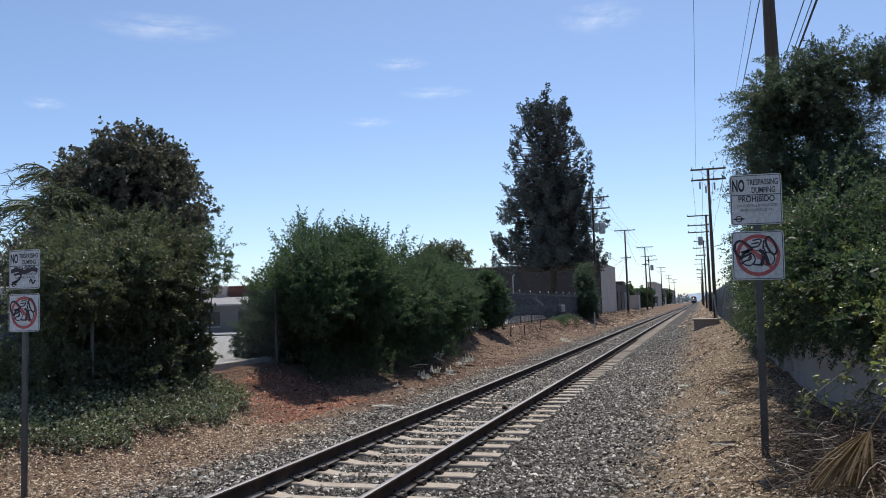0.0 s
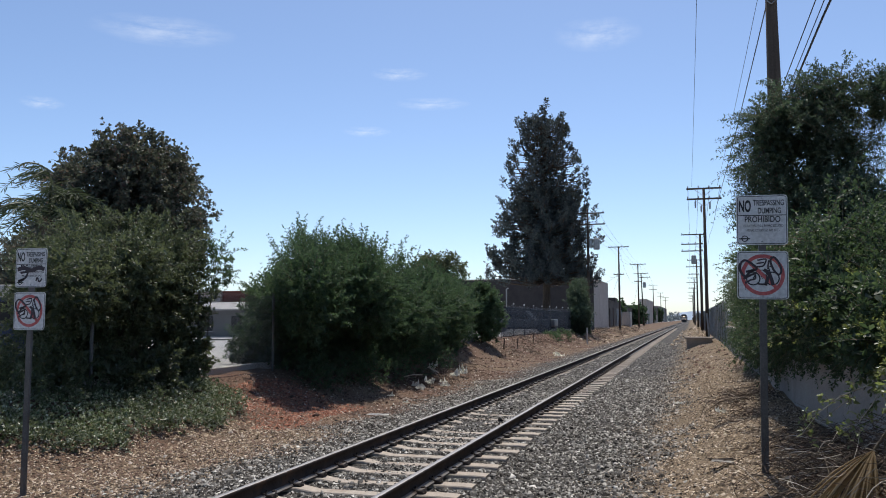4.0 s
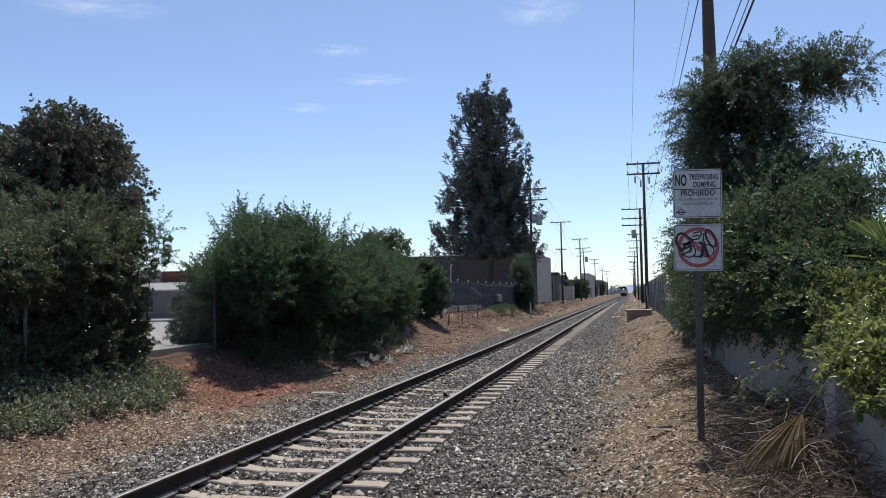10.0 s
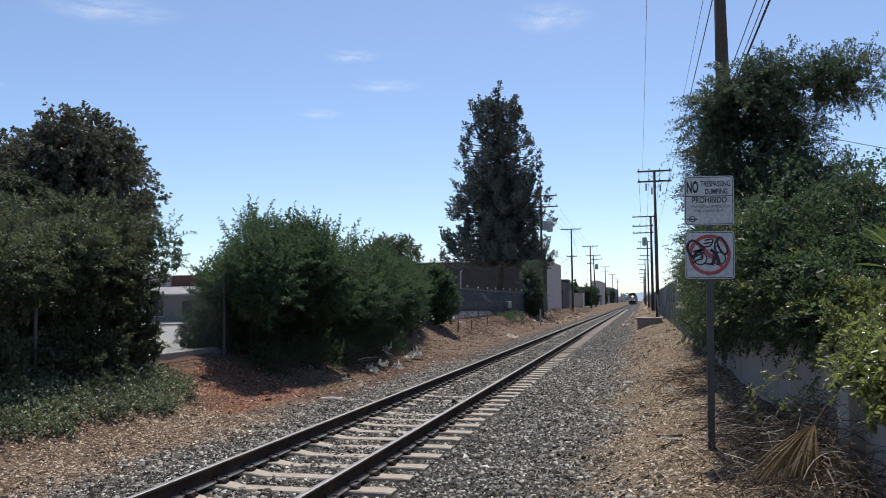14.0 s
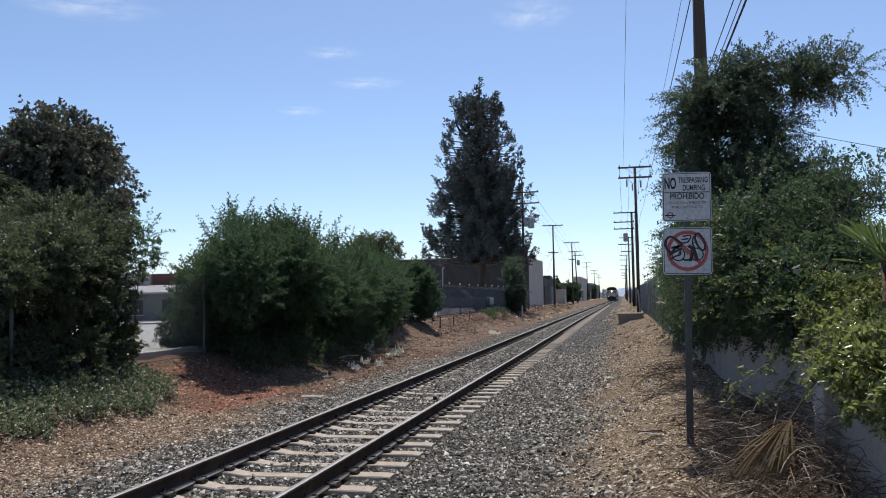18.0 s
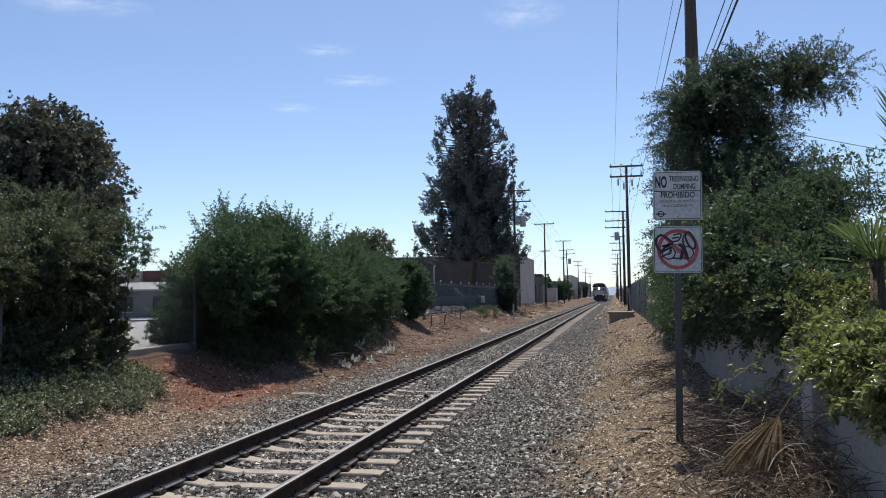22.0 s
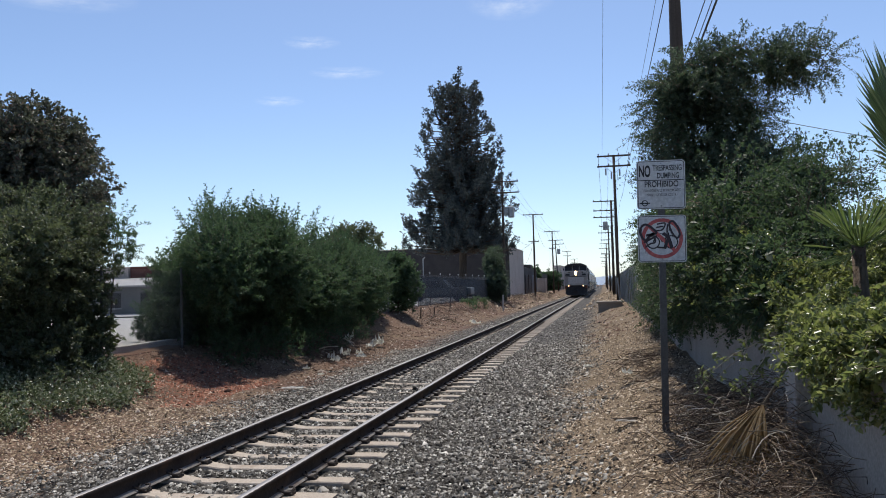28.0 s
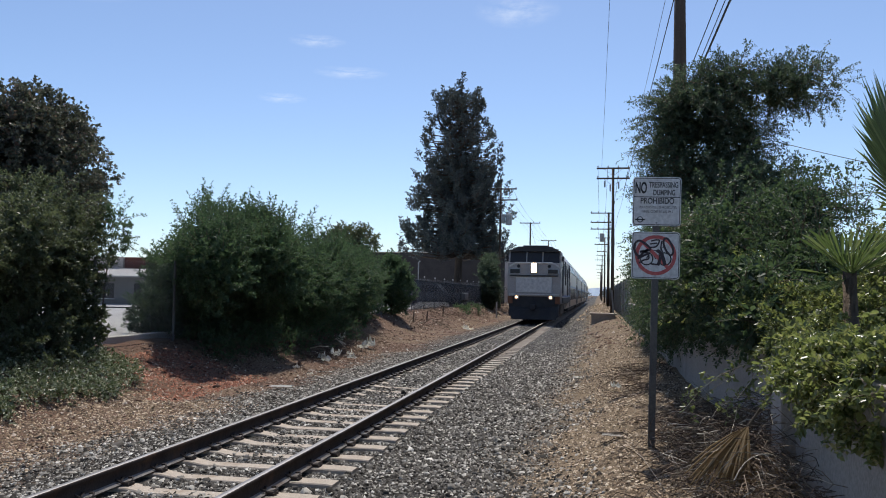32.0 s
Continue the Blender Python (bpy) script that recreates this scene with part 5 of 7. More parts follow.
def build_conifer(x, y, top):
    t = thing("conifer", "tall dark conifer with upswept tufted branches", "tree")
    z0 = grounded(x, y) - 0.2
    part("trunk", rods((((x, y, z0), (x + 0.1, y, top * 0.4), (x, y, top * 0.75), (x + 0.1, y, top * 0.97)), [0.5, 0.36, 0.2, 0.04]), sides=10), M_BARK, t, smooth=True)
    branches = bmesh.new()
    P = []
    nb = 560
    for i in range(nb):
        u = (i + 0.5) / nb
        z = 5.5 + (top - 7.8) * u ** 1.3
        reach = np.interp(z, [5, 6.5, 10, 14, 18, 20.2, 22, 23.5], [5.2, 5.8, 5.1, 4.3, 3.5, 2.8, 1.9, 0.5])
        inner = i % 2 == 0 and z < 20.5
        reach *= rng.uniform(0.25, 0.7) if inner else rng.choice([0.7, 0.85, 0.95, 1.0, 1.12])
        a = i * 2.4 + rng.normal() * 0.5
        out = np.array([math.cos(a), math.sin(a), 0.0])
        h = rng.uniform(0.3, 1.25) * (1.0 if z < 18 else 0.9)
        foot_, bend = np.array([x, y, z + 0.02 * reach - 0.2]), np.array([x, y, z - 0.25]) + out * reach * 0.85
        tip = np.array([x, y, z + h]) + out * reach
        tube(branches, [tuple(foot_), tuple((foot_ + bend) / 2 - np.array([0, 0, 0.06 * reach])), tuple(bend), tuple(tip)], [0.08, 0.06, 0.045, 0.015], 4)
        P.append((bend * 0.6 + tip * 0.4 - np.array([0, 0, h * 0.45]), tip, rng.uniform(0.8, 1.15)))
        if z < 15:
            c = foot_ + (bend - foot_) * rng.uniform(0.45, 0.85) + rng.normal(size=3) * 0.25
            P.append((c, c + out * 0.4 + np.array([0, 0, 1.1]), 1.3))
            c = bend + rng.normal(size=3) * 0.25
            P.append((c - np.array([0, 0, 0.3]), c + out * 0.5 + np.array([0, 0, 0.5]), 1.2))
    for lx, ly, lz in ((0.15, 0, top), (-0.75, 0.3, top - 0.7), (-1.8, 0.2, top - 1.2), (-2.7, -0.3, top - 1.7), (2.0, 0.1, top - 1.5), (1.3, 0.5, top - 2.6), (0.7, -0.4, top - 1.9), (-1.2, -0.6, top - 2.6), (4.1, 0.4, top - 8.0), (4.3, -0.3, top - 10.0), (-3.4, 0.2, top - 4.0)):
        lean = 0.75 * abs(lx)
        a, b = np.array([x + lx * 0.9, y + ly, lz - 2.6]), np.array([x + lx, y + ly, lz])
        tube(branches, [(x + lx * 0.2, y + ly, lz - 4.0 - lean), (x + lx * 0.8, y + ly, lz - 3.2), tuple(a), tuple(b)], [0.09, 0.07, 0.05, 0.015], 4)
        for j in range(3):
            c = a + (b - a) * (j / 3) + np.array([rng.normal() * 0.22, rng.normal() * 0.22, 0])
            P.append((c, c + np.array([0, 0, 1.0]), 0.95))
    tagged(part("bough_mass", branches, M_BARK, t), kind="stuff")
    # each bough ends in an upright brush of needles
    a, b, w = np.array([q[0] for q in P]), np.array([q[1] for q in P]), np.array([q[2] for q in P])
    m = 24
    s_ = rng.random((len(P), m, 1))
    bases = a[:, None] + (b - a)[:, None] * s_ + rng.normal(size=(len(P), m, 3)) * 0.05
    ang = rng.uniform(0, 2 * np.pi, (len(P), m))
    dirs = np.stack([np.cos(ang), np.sin(ang), rng.uniform(-0.1, 1.3, ang.shape)], -1)
    lens = rng.uniform(0.22, 0.38, ang.shape) * w[:, None] * (1.05 - 0.45 * s_[..., 0])
    foliage("needles", bases.reshape(-1, 3), dirs.reshape(-1, 3), lens.ravel() * 1.35, 6, 0.26, 0.1, M_PINE, t, None, droop=0.0, spread=0.5, lift=0.4)


build_conifer(-10.4, 85, 24.4)

# right-hand hedge over the wall
HEDGE = [(5.55, 14.7, 4.95, 0.9, 1.3, 0.75), (5.2, 14.5, 4.6, 0.4, 0.8, 0.65), (6.95, 14.1, 5.3, 0.7, 0.8, 0.42), (6.1, 14.3, 5.3, 0.6, 0.8, 0.5), (5.6, 14.8, 3.7, 1.0, 1.4, 1.1), (5.35, 13.4, 2.2, 0.8, 1.5, 0.95), (6.5, 12.3, 2.7, 0.85, 1.2, 0.85), (5.5, 19.5, 2.6, 0.5, 2.6, 1.5), (5.2, 11.2, 1.62, 0.4, 1.6, 0.38), (5.1, 10.6, 2.3, 0.35, 1.5, 0.75), (5.2, 9.2, 2.3, 0.4, 1.0, 0.7), (5.05, 8.4, 2.0, 0.3, 0.8, 0.42), (5.2, 7.5, 1.85, 0.28, 0.6, 0.32), (5.25, 15.2, 1.5, 0.35, 2.2, 0.6), (6.2, 17, 2.6, 1.2, 2.4, 1.7), (5.5, 24.5, 2.5, 0.45, 2.2, 1.2), (6.1, 9.4, 1.9, 0.6, 1.3, 0.7), (5.65, 30.5, 2.2, 0.4, 3.2, 0.9), (5.2, 16.0, 1.3, 0.25, 2.4, 0.55), (5.25, 21.5, 1.25, 0.25, 3.4, 0.65), (5.06, 12.2, 1.6, 0.3, 1.6, 0.36), (5.0, 10.0, 1.65, 0.25, 1.2, 0.3), (5.17, 8.7, 1.55, 0.2, 1.3, 0.24), (5.2, 7.2, 1.55, 0.18, 0.9, 0.22), (5.15, 11.0, 1.55, 0.22, 1.2, 0.24)]
foot = (6.0, 14.6, 0.3)
HEDGE += [(6.15, 14.4, 4.4, 0.6, 0.9, 0.7), (6.4, 13.6, 3.5, 0.6, 0.9, 0.6), (6.5, 11.0, 2.85, 0.5, 0.8, 0.4), (6.6, 12.4, 3.1, 0.45, 0.8, 0.35)]
CROWN = [b for b in HEDGE if b[2] > 3.3]
bush("tall evergreen tree with fine grey green leaves leaning over the wall", CROWN, 1350, 0.82, 20, 3, 0.07, 0.052, 0.023, M_HEDGE, (6.0, 14.6, 0.1), rise=0.3, sag=0.35, jitter=0.5, fill=3400, coarse=0.1, name="hedge_tree", category="tree", flat=0.3, ragged=0.14, bare=1.0, ref=0.72, side=0.85, r1=0.94,
     tips=[(foot, (5.6, 14.8, 3.7), 0.12), ((5.6, 14.8, 3.4), (5.4, 14.7, 5.3), 0.06), ((5.6, 14.8, 3.7), (5.0, 14.5, 4.8), 0.04), ((5.6, 14.7, 4.7), (6.8, 14.1, 5.35), 0.035)])
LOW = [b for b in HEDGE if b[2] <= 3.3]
bush("dense green hedge with shade-darkened leaves growing over the stucco wall", LOW, 3500, 0.8, 20, 3, 0.07, 0.052, 0.025, M_HEDGELOW, (6.0, 14.6, 0.1), rise=0.35, sag=0.35, jitter=0.5, fill=14000, coarse=0.105, name="hedge", category="hedge", flat=0.3, ragged=0.19, bare=1.25, ref=0.72, side=0.8,
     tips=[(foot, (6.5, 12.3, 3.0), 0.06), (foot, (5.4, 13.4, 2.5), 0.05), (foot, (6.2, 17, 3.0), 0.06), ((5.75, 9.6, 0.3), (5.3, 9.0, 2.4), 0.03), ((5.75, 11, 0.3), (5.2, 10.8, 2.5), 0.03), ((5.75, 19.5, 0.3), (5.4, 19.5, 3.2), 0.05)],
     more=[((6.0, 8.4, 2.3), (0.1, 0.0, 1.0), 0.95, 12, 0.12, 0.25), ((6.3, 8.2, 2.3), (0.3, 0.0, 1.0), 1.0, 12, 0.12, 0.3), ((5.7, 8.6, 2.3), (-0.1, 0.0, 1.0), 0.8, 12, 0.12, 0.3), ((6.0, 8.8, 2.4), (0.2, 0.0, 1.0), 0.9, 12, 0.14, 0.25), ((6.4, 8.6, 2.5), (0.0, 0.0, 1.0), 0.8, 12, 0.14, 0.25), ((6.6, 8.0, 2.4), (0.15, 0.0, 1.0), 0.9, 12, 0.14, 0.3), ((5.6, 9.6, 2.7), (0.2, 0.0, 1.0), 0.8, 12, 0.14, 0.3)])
BROAD = [(6.15, 7.2, 1.4, 0.4, 0.6, 0.4), (6.5, 7.6, 1.75, 0.5, 0.8, 0.4), (5.85, 5.1, 1.2, 0.35, 0.5, 0.3), (6.1, 8.6, 1.5, 0.5, 0.8, 0.45), (6.9, 7.8, 2.05, 0.5, 0.9, 0.55), (6.5, 5.9, 1.35, 0.5, 0.7, 0.4), (5.42, 5.5, 1.32, 0.26, 0.55, 0.22), (5.4, 4.6, 1.33, 0.3, 0.6, 0.26), (5.42, 6.3, 1.42, 0.24, 0.5, 0.24), (5.9, 3.9, 1.55, 0.45, 0.7, 0.4), (5.38, 7.3, 1.6, 0.28, 0.6, 0.24), (5.3, 5.1, 1.3, 0.2, 0.7, 0.22), (5.34, 4.2, 1.3, 0.24, 0.6, 0.26)]
bush("bright green broadleaf shrub spilling over the stucco wall", BROAD, 1600, 0.42, 13, 4, 0.08, 0.048, 0.029, M_BRIGHT, (6.2, 6.9, 0.04), rise=0.25, sag=0.4, jitter=0.6, fill=1800, coarse=0.085, flat=0.2, bare=1.0, oval=True, stem=0.004, ref=0.5,
     more=[((5.65, 8.3, 1.55), (-1.0, 0.0, 0.75), 0.95, 12, 0.11, 0.3), ((5.7, 7.6, 1.6), (-0.9, 0.0, 0.9), 0.8, 12, 0.11, 0.35), ((5.6, 8.6, 1.5), (-0.8, 0.1, 0.3), 0.7, 10, 0.11, 0.4), ((5.3, 8.0, 1.75), (-0.6, -0.1, 0.8), 0.65, 11, 0.11, 0.3), ((5.4, 7.8, 1.8), (-0.3, 0.0, 1.0), 0.6, 11, 0.11, 0.3), ((5.5, 7.9, 1.7), (-0.9, 0.0, 0.5), 0.75, 11, 0.11, 0.3), ((5.2, 8.3, 1.6), (-0.8, -0.1, 0.7), 0.55, 10, 0.11, 0.35)])


def fan_frond(bm, origin, way, petiole, radius, n=22, spread=150, fused=0.4, droop=0.15, side=None, broad=0.45, axis=None):
    """A pleated fan leaf: a stalk, blades joined near its end, free and drooping at the tips."""
    o, w = Vector(origin), Vector(way).normalized()
    hub = o + w * petiole
    tube(bm, [o, o.lerp(hub, 0.5) + Vector((0, 0, 0.03)), hub], [0.014, 0.012, 0.009], 5)
    if axis:
        w = Vector(axis).normalized()
    side = Vector(side) if side else w.cross(Vector((0, 0, 1)))
    if side.length < 0.1:
        side = Vector((1, 0, 0))
    side = (side - w * side.dot(w)).normalized()
    nrm = w.cross(side).normalized()
    half = radians(spread / 2 / n)
    for i in range(n):
        a = radians(-spread / 2 + spread * (i + 0.5) / n)
        L = radius * (0.78 + 0.22 * math.cos(a)) * rng.uniform(0.9, 1.05)

        def at(r, b, up):
            return hub + (w * math.cos(b) + side * math.sin(b)) * r + nrm * up
        rf = L * fused
        tip = at(L, a + rng.normal() * 0.03, 0) - Vector((0, 0, droop * L * rng.uniform(0.3, 1.2)))
        vs = [bm.verts.new(q) for q in (hub, at(rf, a - half, 0), at(rf, a, rf * half * 0.9), at(rf, a + half, 0), at(L * 0.8, a - half * broad, 0), at(L * 0.8, a, L * half * broad * 0.7), at(L * 0.8, a + half * broad, 0), tip)]
        for f in ((0, 1, 2), (0, 2, 3), (1, 4, 5, 2), (2, 5, 6, 3), (4, 7, 5), (5, 7, 6)):
            bm.faces.new([vs[k] for k in f])


def build_palm(x, y, z, label, fronds):
    p = thing("fan_palm", label, "palm")
    part("trunk", rods((((x, y, grounded(x, y) - 0.1), (x + 0.02, y, z * 0.6), (x, y, z)), [0.1, 0.075, 0.05]), sides=10), M_BARK, p, smooth=True)
    for w, petiole, radius, n, spread, fused, droop, side, axis in fronds:
        bm = bmesh.new()
        fan_frond(bm, (x, y, z - 0.05), w, petiole, radius, n, spread, fused, droop, side, 0.62 if n > 30 else 0.45, axis)
        part("frond", bm, M_PALM, p)


PALM = [((0.82, 0.05, 0.75), 0.68, 1.12, 54, 165, 0.42, 0.02, (0.6, 0.8, 0.0), (-0.3, 0.0, 1.0)), ((1.0, 0.3, 0.55), 0.85, 0.9, 40, 150, 0.4, 0.03, (0.75, 0.65, 0.0), (-0.1, 0.1, 1.0))]
for i in range(16):
    a = i * 2.4 + 0.4
    PALM.append(((math.cos(a) - 0.25, math.sin(a) - 0.3, rng.uniform(-0.5, 1.9)), rng.uniform(0.04, 0.14), rng.uniform(0.26, 0.42), 8, rng.uniform(45, 100), 0.12, 0.06, None, None))
build_palm(5.72, 6.15, 1.98, "young green fan palm behind the wall", PALM)


def build_dead_frond():
    d = thing("dry_palm_frond", "dry tan fan palm leaf hanging on the brush pile", "palm leaf")
    ap = Vector((4.95, 5.78, 0.87))
    part("stalk", rods(((ap, ap + Vector((0.12, 0.01, 0.18)), ap + Vector((0.29, 0.03, 0.45))), [0.009, 0.008, 0.007]), sides=6), M_TWIG, d)
    n = 34
    for i in range(n):
        t = i / (n - 1)
        end = ap + Vector((-0.46 + 0.4 * t + 0.012 * rng.normal(), -0.3 - 0.05 * math.sin(3.1 * t), -0.31 - 0.09 * math.sin(3.1 * t) + 0.05 * rng.normal()))
        bm = bmesh.new()
        fold = Vector((0.2, -1.0, 0.3)) * (0.012 if i % 2 else -0.012)
        rows = []
        for u, w in ((0.02, 0.002), (0.3, 0.007), (0.65, 0.0115), (0.88, 0.008), (1.0, 0.001)):
            c = ap.lerp(end, u) + fold * min(1, 1.5 * u) + Vector((0, 0, 0.03)) * math.sin(3.1 * u)
            rows.append([bm.verts.new(c + Vector((-w, 0, 0))), bm.verts.new(c + Vector((0, -0.5 * w, 0.4 * w))), bm.verts.new(c + Vector((w, 0, 0)))])
        for r, q in zip(rows, rows[1:]):
            for j in range(2):
                bm.faces.new((r[j], r[j + 1], q[j + 1], q[j]))
        part("dry_blade", bm, M_DEADPALM, d)
    for i in range(34):
        t = rng.random()
        p = ap + Vector((-0.1 + 0.3 * t, -0.04 + 0.05 * rng.normal(), -0.16 - 0.2 * rng.random()))
        q = p + Vector((0.05 + 0.14 * t + 0.03 * rng.normal(), -0.06 * rng.random(), -0.14 - 0.14 * rng.random()))
        part("dry_strand", rods(((p, p.lerp(q, 0.5) + Vector((0.02, -0.01, 0.02)), q), [0.003, 0.0025, 0.0015]), sides=4), M_DEADPALM, d)


build_dead_frond()


def twig_pile(name, n, cx, cy, sx, sy, height, length, label, thick=0.0025, heap=0.0):
    bm = bmesh.new()
    for i in range(n):
        x, y = cx + rng.normal() * sx, cy + rng.normal() * sy
        z = grounded(x, y) + abs(rng.normal()) * height
        if heap:
            x = min(x, 5.22)
            z += heap * rng.random() * max(0.0, min(1.0, (x - 4.4) / 0.7)) * math.exp(-((y - 6.3) / 1.6) ** 2)
        a, e = rng.uniform(0, 6.28), rng.normal() * 0.4
        L = length * rng.lognormal(0, 0.4)
        d = Vector((math.cos(a), math.sin(a), e))
        b = Vector((rng.normal() * 0.16, rng.normal() * 0.16, 0.1 + 0.1 * rng.random())) * L
        p = Vector((x, y, z))
        tube(bm, [p - d * L / 2, p - d * L * 0.15 + b, p + d * L * 0.2 + b * 0.9, p + d * L / 2], [thick, thick * 1.1, thick * 0.9, thick * 0.5], 3, False)
    solo(name, bm, M_DRYTWIG, label, kind="stuff")


twig_pile("dry_brush", 2300, 4.9, 6.7, 0.26, 1.5, 0.07, 0.27, "tangle of fine dark dead stems against the wall", heap=0.42)
twig_pile("dry_weeds", 200, 4.5, 14.9, 0.28, 0.8, 0.06, 0.3, "low clump of dead brown weeds on the bank", 0.004)
twig_pile("dry_weeds", 90, 4.45, 12.6, 0.18, 0.4, 0.05, 0.22, "low clump of dead brown weeds on the bank", 0.003)
twig_pile("dry_weeds", 460, -4.4, 25.2, 0.5, 1.6, 0.1, 0.32, "thicket of dead brown weeds below the shrubs", 0.004)
twig_pile("dry_weeds", 160, -5.0, 30.5, 0.4, 1.6, 0.1, 0.35, "dead brown weeds below the shrubs", 0.004)
for yy in (84, 92, 99, 108, 117, 127, 138, 150):
    twig_pile("dry_weeds", 70, -5.5 + 0.5 * math.sin(yy), yy, 0.6, 1.6, 0.12, 0.6, "dry tan weeds along the foot of the sheds", 0.01)
for yy in (41, 45, 49, 54, 60, 66):
    twig_pile("dry_weeds", 110, -5.2 + 0.4 * math.sin(yy), yy, 0.5, 1.3, 0.1, 0.36, "dead brown weeds and sticks on the bank", 0.006)
twig_pile("dry_weeds", 140, -5.1, 19.6, 0.4, 1.0, 0.08, 0.25, "dead brown weeds below the shrubs", 0.0035)


def build_sticks():
    s = thing("stick_pile", "loose pile of thin pale dry sticks and bent stems", "brush pile")
    for i in range(130):
        x, y = 4.8 + rng.normal() * 0.24, 5.9 + rng.normal() * 0.8
        if i > 70:
            x, y = rng.uniform(4.6, 5.15), rng.uniform(5.3, 7.4)
        p = Vector((x, y, grounded(x, y) + (0.04 + abs(rng.normal()) * 0.08 if i < 71 else rng.uniform(0.1, 0.42))))
        a = rng.uniform(0, 6.28)
        L = rng.uniform(0.18, 0.6)
        d = Vector((math.cos(a), math.sin(a), rng.normal() * 0.45))
        b = Vector((rng.normal() * 0.2, rng.normal() * 0.2, rng.uniform(0.05, 0.3))) * L
        r = rng.uniform(0.0022, 0.0042)
        c = Vector((rng.normal(), rng.normal(), rng.normal())) * L * 0.05
        pts = [p + d * L * (k / 9 - 0.5) + b * math.sin(math.pi * k / 9) + c * math.sin(2.3 * math.pi * k / 9) for k in range(10)]
        part("stick", rods((pts, [r * (1.1 - 0.06 * k) for k in range(10)]), sides=5), M_PALESTICK if i % 3 == 0 else M_TWIG, s)


build_sticks()

# ivy on the bank by the fence
def ivy_patch():
    n = 6500
    x = rng.uniform(-6.2, -4.4, n)
    y = rng.uniform(6.5, 15.2, n)
    edge = -4.75 - 0.12 * np.sin(2.3 * y) - 0.08 * np.sin(5.1 * y) - 0.5 * np.maximum(y - 14.3, 0) - 0.1 * np.maximum(11.5 - y, 0)
    keep = (x < edge + rng.normal(size=n) * 0.08) & (rng.random(n) < np.clip(1.15 - 0.35 * (edge - x), 0.25, 1.0))
    x, y = x[keep], y[keep]
    p = np.stack([x, y, land(x, y) + rng.uniform(0.0, 0.2, len(x))], 1)
    d = rng.normal(size=p.shape) * 0.6 + np.array([0.3, -0.2, 0.6])
    v, f = sprigs(p, d, rng.uniform(0.1, 0.25, len(p)), 7, 0.058, 0.042, 0.4, 0.9, 0.2)
    solo("ivy", fast_mesh("ivy", v, f, M_IVY), M_IVY, "low trailing ivy covering the bank", kind="stuff")


ivy_patch()

# a sparse branch that hangs across the wall
hang = thing("hanging_branch", "thin bent branch with sparse curled green leaves", "branch")
HANG = [Vector(q) for q in ((5.55, 6.65, 1.42), (5.21, 6.6, 1.28), (5.03, 6.6, 1.22), (4.88, 6.6, 1.15), (4.72, 6.6, 1.02), (4.6, 6.6, 0.86))]
part("stem", rods((HANG, [0.008, 0.007, 0.006, 0.005, 0.004, 0.0025]), sides=5), M_PALESTICK, hang)
curled = []
SHOOT = [Vector(q) for q in ((5.2, 6.6, 1.28), (5.08, 6.5, 1.1), (4.98, 6.45, 0.98), (4.86, 6.4, 0.93))]
part("stem", rods((SHOOT, [0.005, 0.004, 0.003, 0.002]), sides=5), M_PALESTICK, hang)
for i in range(40):
    way_, u = (HANG, 0.6 + 4.3 * i / 23) if i < 24 else (SHOOT, 0.2 + 2.7 * (i - 24) / 15)
    q = way_[int(u)].lerp(way_[int(u) + 1], u % 1.0)
    w = Vector((rng.normal() * 0.5 - 0.3, rng.normal() * 0.4, rng.uniform(-1.0, 0.35)))
    end = q + w.normalized() * rng.uniform(0.05, 0.17)
    part("twig", rods(((q, q.lerp(end, 0.5) + Vector((0, 0, 0.012)), end), [0.002, 0.0018, 0.001]), sides=4), M_TWIG, hang)
    curled += [list(q.lerp(end, k)) for k in (0.45, 0.8, 1.0)]
v, f = sprigs(np.array(curled), rng.normal(size=(120, 3)) + np.array([-0.2, -0.3, -0.5]), np.full(120, 0.02), 2, 0.052, 0.03, 0.3, 0.9, 0.1, True)
tagged(part("leaf_mass", fast_mesh("leaf_mass", v, f, M_BRIGHT), M_BRIGHT, hang), kind="stuff")


# feather palms behind the oak
def feather_palm(x, y, z, n, reach):
    p = thing("feather_palm", "tall palm with arching feathery fronds", "palm", group="palms behind the oak")
    part("trunk", rods((((x, y, grounded(x, y) - 0.2), (x + 0.1, y, z * 0.5), (x, y, z)), [0.3, 0.24, 0.2]), sides=10), M_BARK, p, smooth=True)
    for i in range(n):
        a, e = i * 2.4, rng.uniform(0.1, 1.3)
        d = np.array([math.cos(a), math.sin(a), 0])
        t = np.linspace(0, 1, 9)
        L = reach * rng.uniform(0.8, 1.1)
        pts = np.array([x, y, z]) + d * (L * t * math.cos(e * 0.7))[:, None] + np.array([0, 0, 1.0]) * (L * (t * math.sin(e * 0.7) + 0.25 * t - 0.75 * t ** 2.2))[:, None]
        f = part("frond", rods(([tuple(q) for q in pts], [0.03] * 6 + [0.02, 0.012, 0.005]), sides=4), M_FEATHER, p)
        m = 60
        s = np.linspace(0.12, 1.0, m)
        c = np.stack([np.interp(s, t, pts[:, k]) for k in range(3)], 1)
        sd = np.cross(d, [0, 0, 1.0])
        w = np.where(np.arange(m) % 2, 1, -1)[:, None] * sd + d * 0.5 + np.array([0, 0, -0.35]) + rng.normal(size=(m, 3)) * 0.08
        v, q = sprigs(c, w, np.full(m, 0.02), 1, 0.55, 0.05, 0, 0.0, 0)
        tagged(part("frond_blade", fast_mesh("frond_blade", v, q, M_FEATHER), M_FEATHER, f), kind="stuff")


